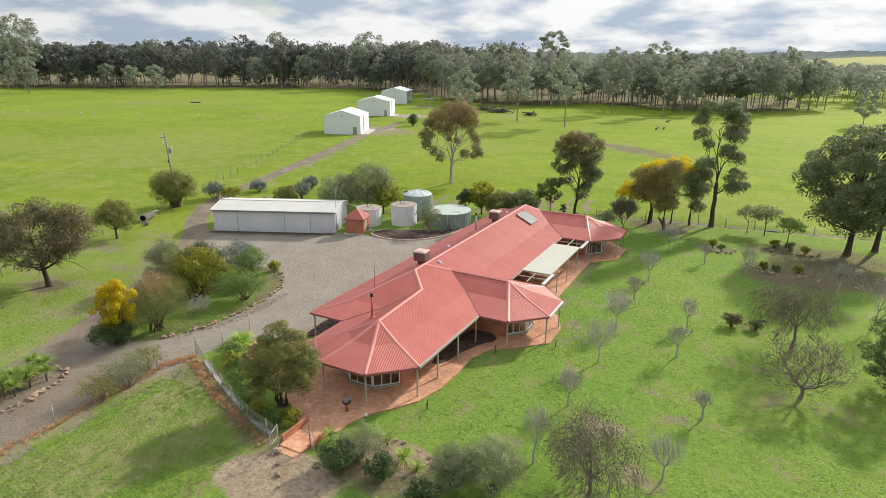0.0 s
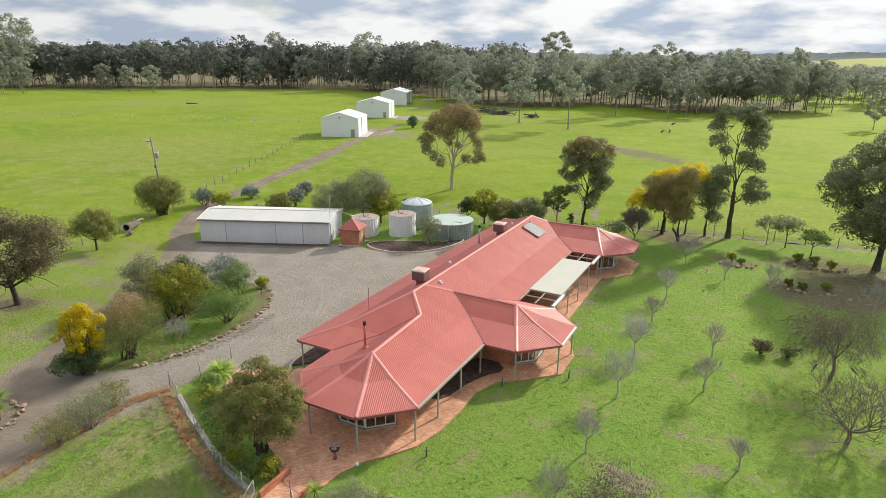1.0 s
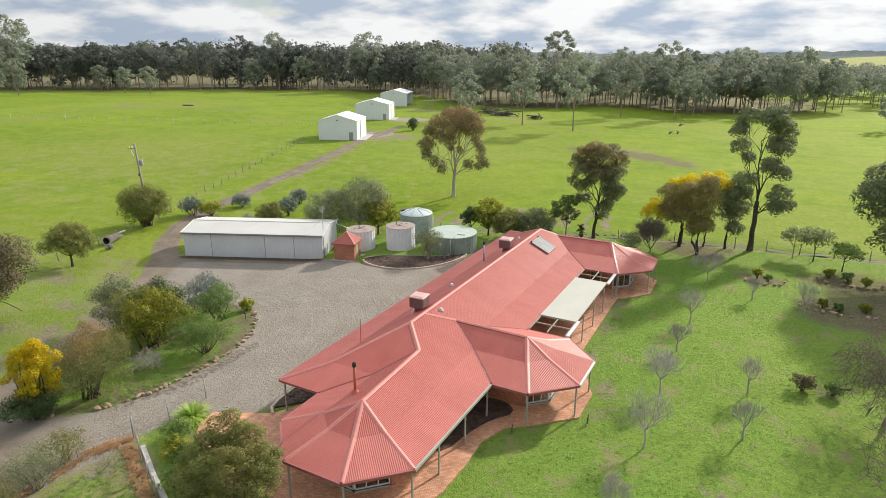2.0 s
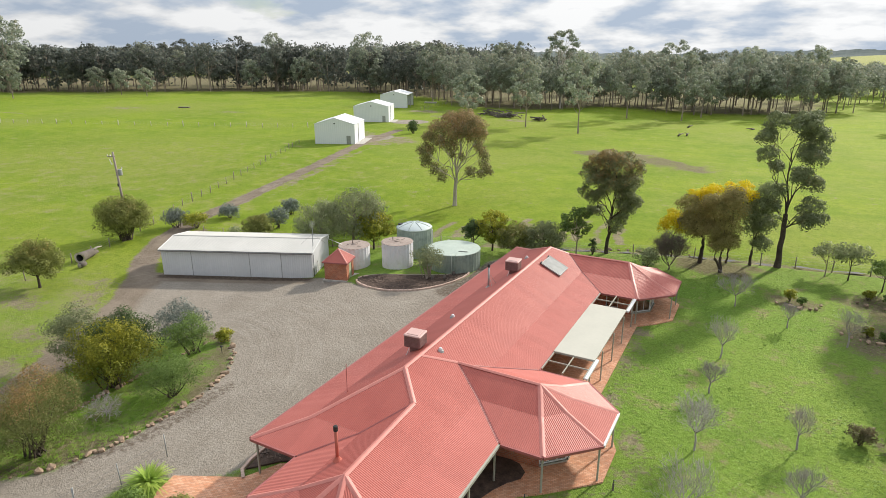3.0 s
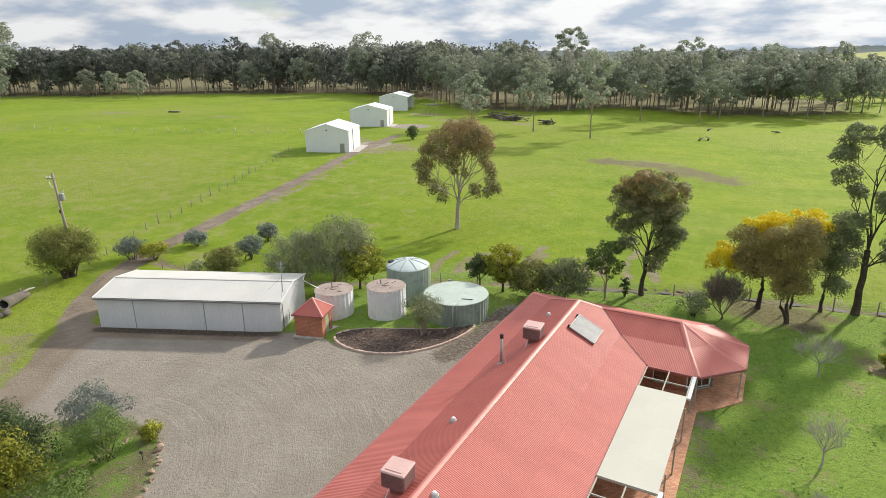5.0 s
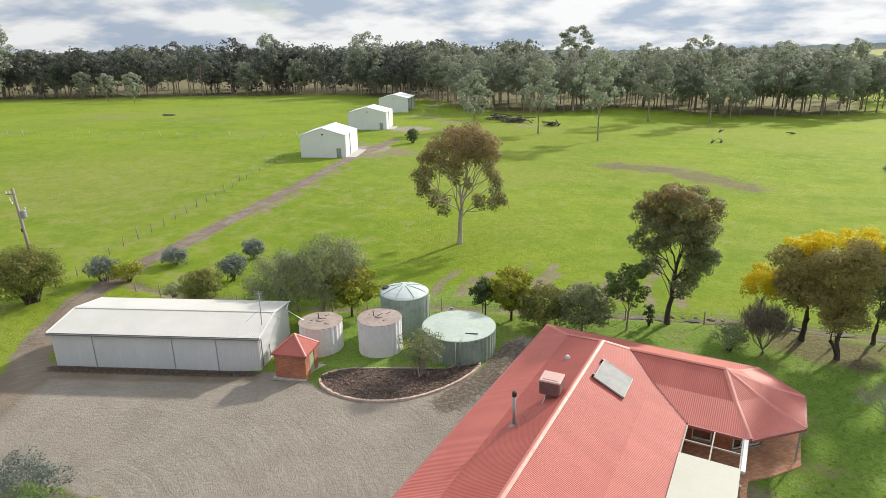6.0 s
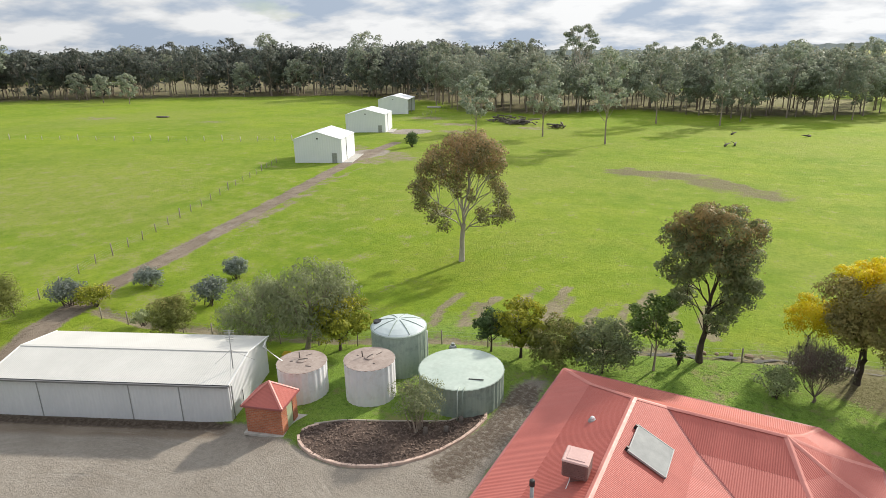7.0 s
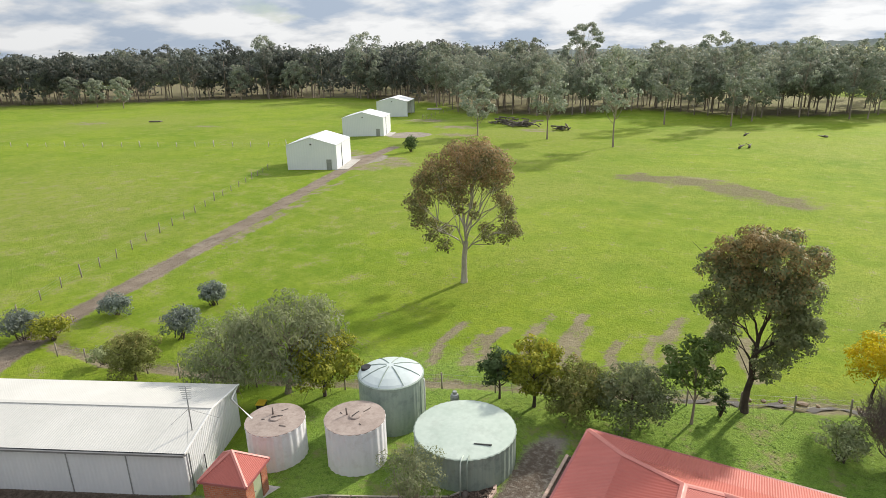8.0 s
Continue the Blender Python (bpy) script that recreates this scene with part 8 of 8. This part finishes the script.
def forest_tree(x, y, k, s, rot, label="grey-green eucalypt at the edge of the woods", group="trees of the woods"):
    H, (tm, cm) = KINDS[k]
    th = empty("eucalypt", Matrix.LocRotScale(on_ground(x, y), Euler((0, 0, rot)), (s, s, s)), label, "tree", group)
    part("trunk", tm, None, th)
    part("crown", cm, None, th)


for x, y, h, k in ((-60.5, 196.8, 24.5, 2), (-80.2, 204.1, 21.5, 0), (-102.0, 205.6, 18.2, 3), (-57.5, 249.6, 23.9, 4), (-38.3, 250.6, 24.2, 5), (-33.4, 265.3, 18.2, 1), (-16.9, 322.6, 24, 4), (-6.0, 282.1, 22.6, 0), (-1.0, 283.0, 21.0, 2),
                   (26.6, 246.5, 12.7, 3), (-5.4, 303.4, 21.5, 1), (9.2, 324.7, 21.0, 6), (12.6, 310.0, 22.0, 3), (4.7, 350.0, 20.0, 0), (-11.4, 307.2, 23.0, 4), (-14.8, 298.7, 22.0, 6), (16.5, 330.0, 20.0, 1), (19.0, 316.0, 18.5, 4), (-375.0, 249.0, 15.9, 6), (-348.0, 246.0, 15.2, 6), (-324.0, 245.0, 16.0, 6), (-372.0, 199.0, 20.1, 6), (-386.0, 196.0, 18.0, 3), (-306.7, 330.0, 37.0, 2), (-231.9, 332.0, 36.0, 4), (-418.0, 222.0, 45.0, 4), (-434.0, 236.0, 42.0, 2)):
    forest_tree(x, y, k, h / KINDS[k][0], x * 0.37, "eucalypt standing out from the woods", "trees standing out from the woods")
tree("eucalypt", -92.9, 279.2, 541, 33.0, 15.0, 0.66, 14, 2600, 0.75, L_FOREST, M_BARK_PALE, 0.42, "tall pale-trunked eucalypt with a flat open crown above the woods", size=0.15, flat=0.6, open_low=0.7, lumps=4, shell=0.7, sides=6)
WOOD = [(-900, 150), (-500, 186), (-430, 220), (-387, 250), (-346, 279), (-310, 303), (-268, 322), (-240, 330), (-190, 312), (-140, 266), (-98, 262), (-76, 290), (-34, 272), (-12, 286), (8, 300), (14, 345), (-40, 395), (-120, 470), (-400, 660), (-900, 620)]
count, tries = 0, 0
placed_xy = []
while count < 215 and tries < 40000:
    tries += 1
    if rng.random() < 0.24:
        x, y = rng.uniform(-150, 12), rng.uniform(258, 330)
    else:
        x, y = rng.uniform(-560, -100), rng.uniform(165, 400)
    d = float(poly_dist(np.array([x]), np.array([y]), WOOD)[0])
    if d < 0 or d > 46 or rng.random() > 1.1 - d / 60:
        continue
    if any((x - a) ** 2 + (y - b) ** 2 < 30 for a, b in placed_xy):
        continue
    placed_xy.append((x, y))
    far = 1.30 if x < -160 else 1.0
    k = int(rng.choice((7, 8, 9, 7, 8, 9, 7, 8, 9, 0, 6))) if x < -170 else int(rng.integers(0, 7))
    forest_tree(x, y, k, far * rng.uniform(0.78, 1.12), rng.uniform(0, 6.3))
    count += 1


def woods_mass(name, outline, n_, lo, hi, hmin, hmax, cards_each, leaf, seed, label, lm=None):
    rng = np.random.default_rng(seed)
    lm = lm or L_FOREST
    xs, ys = np.array(outline).T
    vs, tv, tf = [], [], []
    made = 0
    while made < n_:
        x, y = rng.uniform(xs.min(), xs.max()), rng.uniform(ys.min(), ys.max())
        d = float(poly_dist(np.array([x]), np.array([y]), outline)[0])
        if d < lo or d > hi:
            continue
        H = rng.uniform(hmin, hmax)
        low = 0.12 if x < -170 and rng.random() < 0.5 else 0.45
        z0 = float(gz(x, y))
        cl = [(x + rng.normal() * H * 0.12, y + rng.normal() * H * 0.12, z0 + H * rng.uniform(low, 0.92), H * 0.17, H * 0.17, H * 0.13) for _ in range(7)]
        vs.append(cards(rng, cl, cards_each, leaf, 0.6, 0.3, 0.7, 0.5))
        tube(tv, tf, [(x, y, z0 - 0.3), (x + rng.normal() * 0.5, y + rng.normal() * 0.5, z0 + H * 0.75)], [H * 0.014, H * 0.005], 4, False)
        made += 1
    th = empty(name, pose(0, 0, 0), label, "woods")
    th["kind"] = "stuff"
    c = part("crowns", quad_mesh("crowns", np.concatenate(vs), lm), None, th)
    t_ = part("trunks", mesh_of("trunks", tv, tf, M_BARK), None, th)
    return th


woods_mass("woodland", [(-700, 155), (-500, 186), (-430, 220), (-387, 250), (-346, 279), (-310, 303), (-268, 322), (-240, 330), (-190, 312), (-150, 280), (-150, 480), (-400, 600), (-700, 560)], 560, 5, 100, 20, 31, 210, 2.0, 520, "deep eucalypt woodland behind the paddocks, shade put in its leaf colour", L_FOREST_SHADED)
woods_mass("woodland", [(-150, 270), (-98, 262), (-76, 290), (-34, 272), (-12, 286), (8, 300), (14, 345), (-40, 395), (-120, 470), (-150, 480)], 80, 12, 400, 17, 24, 420, 1.0, 522, "grey-green eucalypt grove behind the paddock")
woods_mass("woodland", [(8, 352), (34, 338), (62, 352), (90, 430), (70, 540), (-20, 560), (-50, 430)], 150, 0, 400, 12, 19, 420, 0.9, 523, "open grey-green woodland beyond the paddock corner")
woods_mass("woodland", [(28, 345), (70, 335), (330, 520), (330, 660), (120, 570), (24, 430)], 200, 0, 400, 11, 17, 260, 1.3, 521, "scattered grey-green woodland beyond the far fields")


def far_ridge(dist, a0, a1, base, amp, seed, mat, label):
    """A long wooded rise on the horizon, with a rough tree-topped skyline."""
    rng = np.random.default_rng(seed)
    n_ = 900
    v, f = [], []
    ph = rng.uniform(0, 6.3, 8)
    for i in range(n_ + 1):
        a = radians(a0 + (a1 - a0) * i / n_)
        s = a * 40
        h = base + amp * (math.sin(s * 0.11 + ph[0]) + 0.6 * math.sin(s * 0.31 + ph[1])) + 1.6 * math.sin(s * 3.1 + ph[2]) + 1.0 * math.sin(s * 9.7 + ph[3]) + rng.normal() * 0.5
        for r, z in ((dist - 500, 0.0), (dist - 60, h * 0.72), (dist, h), (dist + 40, h * 0.9), (dist + 300, 0.0)):
            v.append((math.sin(a) * r, math.cos(a) * r, z))
        if i:
            b_ = (i - 1) * 5
            for k in range(4):
                f.append((b_ + k, b_ + k + 1, b_ + k + 6, b_ + k + 5))
    o = new("backdrop", mesh_of("backdrop", v, f, mat))
    tagged(o, label, "hills", kind="structure")


# The haze of distance is put into the ridge's blue-grey base colour.
far_ridge(2300, -75, 40, 33, 6, 31, surf("distant_woods", (0.13, 0.155, 0.15), (0.20, 0.225, 0.215), 0.004, 0.03, 0.95, 0.0, 0.0, 0.05, spec=0.0), "dull blue-green wooded hills on the horizon")

# ---------- creek water ----------
cv_, cf_ = [], []
wet = [(-30.0, 84.2), (-26.0, 85.7), (-22.0, 87.0), (-18.0, 88.4), (-13.0, 89.3), (-7.0, 90.4), (0.0, 91.5), (8.0, 92.3)]
for k in range(57):
    t = k / 8
    i = min(6, int(t))
    (ax, ay), (bx, by) = wet[i], wet[i + 1]
    x, y = ax + (bx - ax) * (t - i), ay + (by - ay) * (t - i) + 0.25 * math.sin(k * 0.9)
    w = max(0.02, 0.14 + 0.2 * math.sin(k * 1.3) + 0.14 * math.sin(k * 2.9))
    cv_ += [(x, y - w, -0.30), (x, y + w, -0.30)]
    if k:
        cf_.append((2 * k - 2, 2 * k, 2 * k + 1, 2 * k - 1))
m_, n_, l_, p_ = nodes("creek_water")
p_.inputs["Base Color"].default_value = rgb(0.10, 0.085, 0.065)
p_.inputs["Roughness"].default_value = 0.12
b_ = n_.new("ShaderNodeBump")
b_.inputs["Strength"].default_value, b_.inputs["Distance"].default_value = 0.2, 0.02
tc_ = n_.new("ShaderNodeTexCoord")
l_.new(n_noise(n_, l_, tc_.outputs["Object"], 3.0), b_.inputs["Height"])
l_.new(b_.outputs[0], p_.inputs["Normal"])
tagged(new("water", mesh_of("water", cv_, cf_, m_)), "shallow muddy creek water", "water", kind="structure")


# ---------- grass tufts ----------
def tufts(name, n_, where, hmin, hmax, mat, seed, label, each=5, width=0.03):
    """Many small grass tufts as one mass; where(rng) gives a place or None."""
    rng = np.random.default_rng(seed)
    out = []
    made = 0
    while made < n_:
        p = where(rng)
        if p is None:
            continue
        x, y = p
        z = float(gz(x, y)) - 0.02
        H = rng.uniform(hmin, hmax)
        for _ in range(each):
            a = rng.uniform(0, 6.283)
            ox, oy = rng.normal() * H * 0.5, rng.normal() * H * 0.5
            ex, ey = math.cos(a) * H * 1.1, math.sin(a) * H * 1.1
            sx, sy = math.sin(a) * width, -math.cos(a) * width
            out += [(x + ox - sx, y + oy - sy, z, 0.2 * math.cos(a), 0.2 * math.sin(a), 1), (x + ox + sx, y + oy + sy, z, 0.2 * math.cos(a), 0.2 * math.sin(a), 1),
                    (x + ox + ex + sx * 0.3, y + oy + ey + sy * 0.3, z + 0.03 + H * 0.4, 0.2 * math.cos(a), 0.2 * math.sin(a), 1), (x + ox + ex - sx * 0.3, y + oy + ey - sy * 0.3, z + 0.03 + H * 0.4, 0.2 * math.cos(a), 0.2 * math.sin(a), 1)]
        made += 1
    v = np.array(out)
    v[:, 3:] /= np.linalg.norm(v[:, 3:], axis=1)[:, None]
    o = new(name, quad_mesh(name, v, mat))
    return tagged(o, label, "grass", kind="stuff")


def along(path, half):
    def pick(rng):
        i = int(rng.integers(0, len(path) - 1))
        (ax, ay), (bx, by) = path[i], path[i + 1]
        t = rng.random()
        return ax + (bx - ax) * t + rng.normal() * half, ay + (by - ay) * t + rng.normal() * half
    return pick


tufts("dry_grass", 900, along([(-38.2, 10.0), (-38.2, 18.0), (-38.6, 26.0), (-37.9, 27.9), (-33.8, 25.7), (-30.1, 24.1), (-25.2, 22.4)], 0.22), 0.06, 0.18, leaf_mat("rusty_dry_grass", (0.52, 0.28, 0.13), (0.66, 0.44, 0.26)), 601, "rusty dry grass along the garden fence", 7, 0.03)


def island_spot(rng):
    x, y = rng.uniform(-57, -41), rng.uniform(26, 48)
    return (x, y) if inside(x, y, ISLAND) and math.hypot(x + 43.5, (y - 42.0) * 0.7) > 3.4 else None


tufts("bed_grass", 2600, island_spot, 0.06, 0.16, leaf_mat("island_grass", (0.10, 0.22, 0.025), (0.26, 0.38, 0.06)), 603, "rough green grass in the island bed", 9, 0.018)


def lawn_spot(rng):
    q = rng.random()
    if q < 0.15:
        x, y = rng.uniform(-66, -38), rng.uniform(3, 30)
    elif q < 0.38:
        x, y = rng.uniform(-37, -25), rng.uniform(7, 26)
    else:
        x, y = rng.uniform(-30, 14), rng.uniform(14, 84)
    if math.hypot(x + 17.0, (y - 25.0) * 1.4) < 3.4 or math.hypot(x + 22.3, y - 20.0) < 3.3 or inside(x, y, HOUSE_PLOT) or x < -37 and (inside(x, y, YARD) or inside(x, y, ISLAND) or x > -58 + 0.55 * (30 - y) - 8 and x < -40 + 0.2 * (y - 30) and y < 34 and x < -38.2 and x > -53.5):
        return None
    return x, y


HOUSE_PLOT = [(-36.5, 28.0), (-24.0, 22.0), (-20.5, 26.5), (-17.0, 32.0), (-16.6, 39.0), (-12.6, 44.5), (-13.6, 50.0), (-16.0, 51.0), (-16.0, 65.0), (-12.8, 68.0), (-13.4, 75.6), (-40.0, 77.0), (-40.0, 30.0)]
tufts("lawn_grass", 14000, lawn_spot, 0.025, 0.06, leaf_mat("lawn_blades", (0.13, 0.25, 0.03), (0.28, 0.41, 0.085)), 611, "coarse tufts of bright green lawn grass", 4, 0.05)
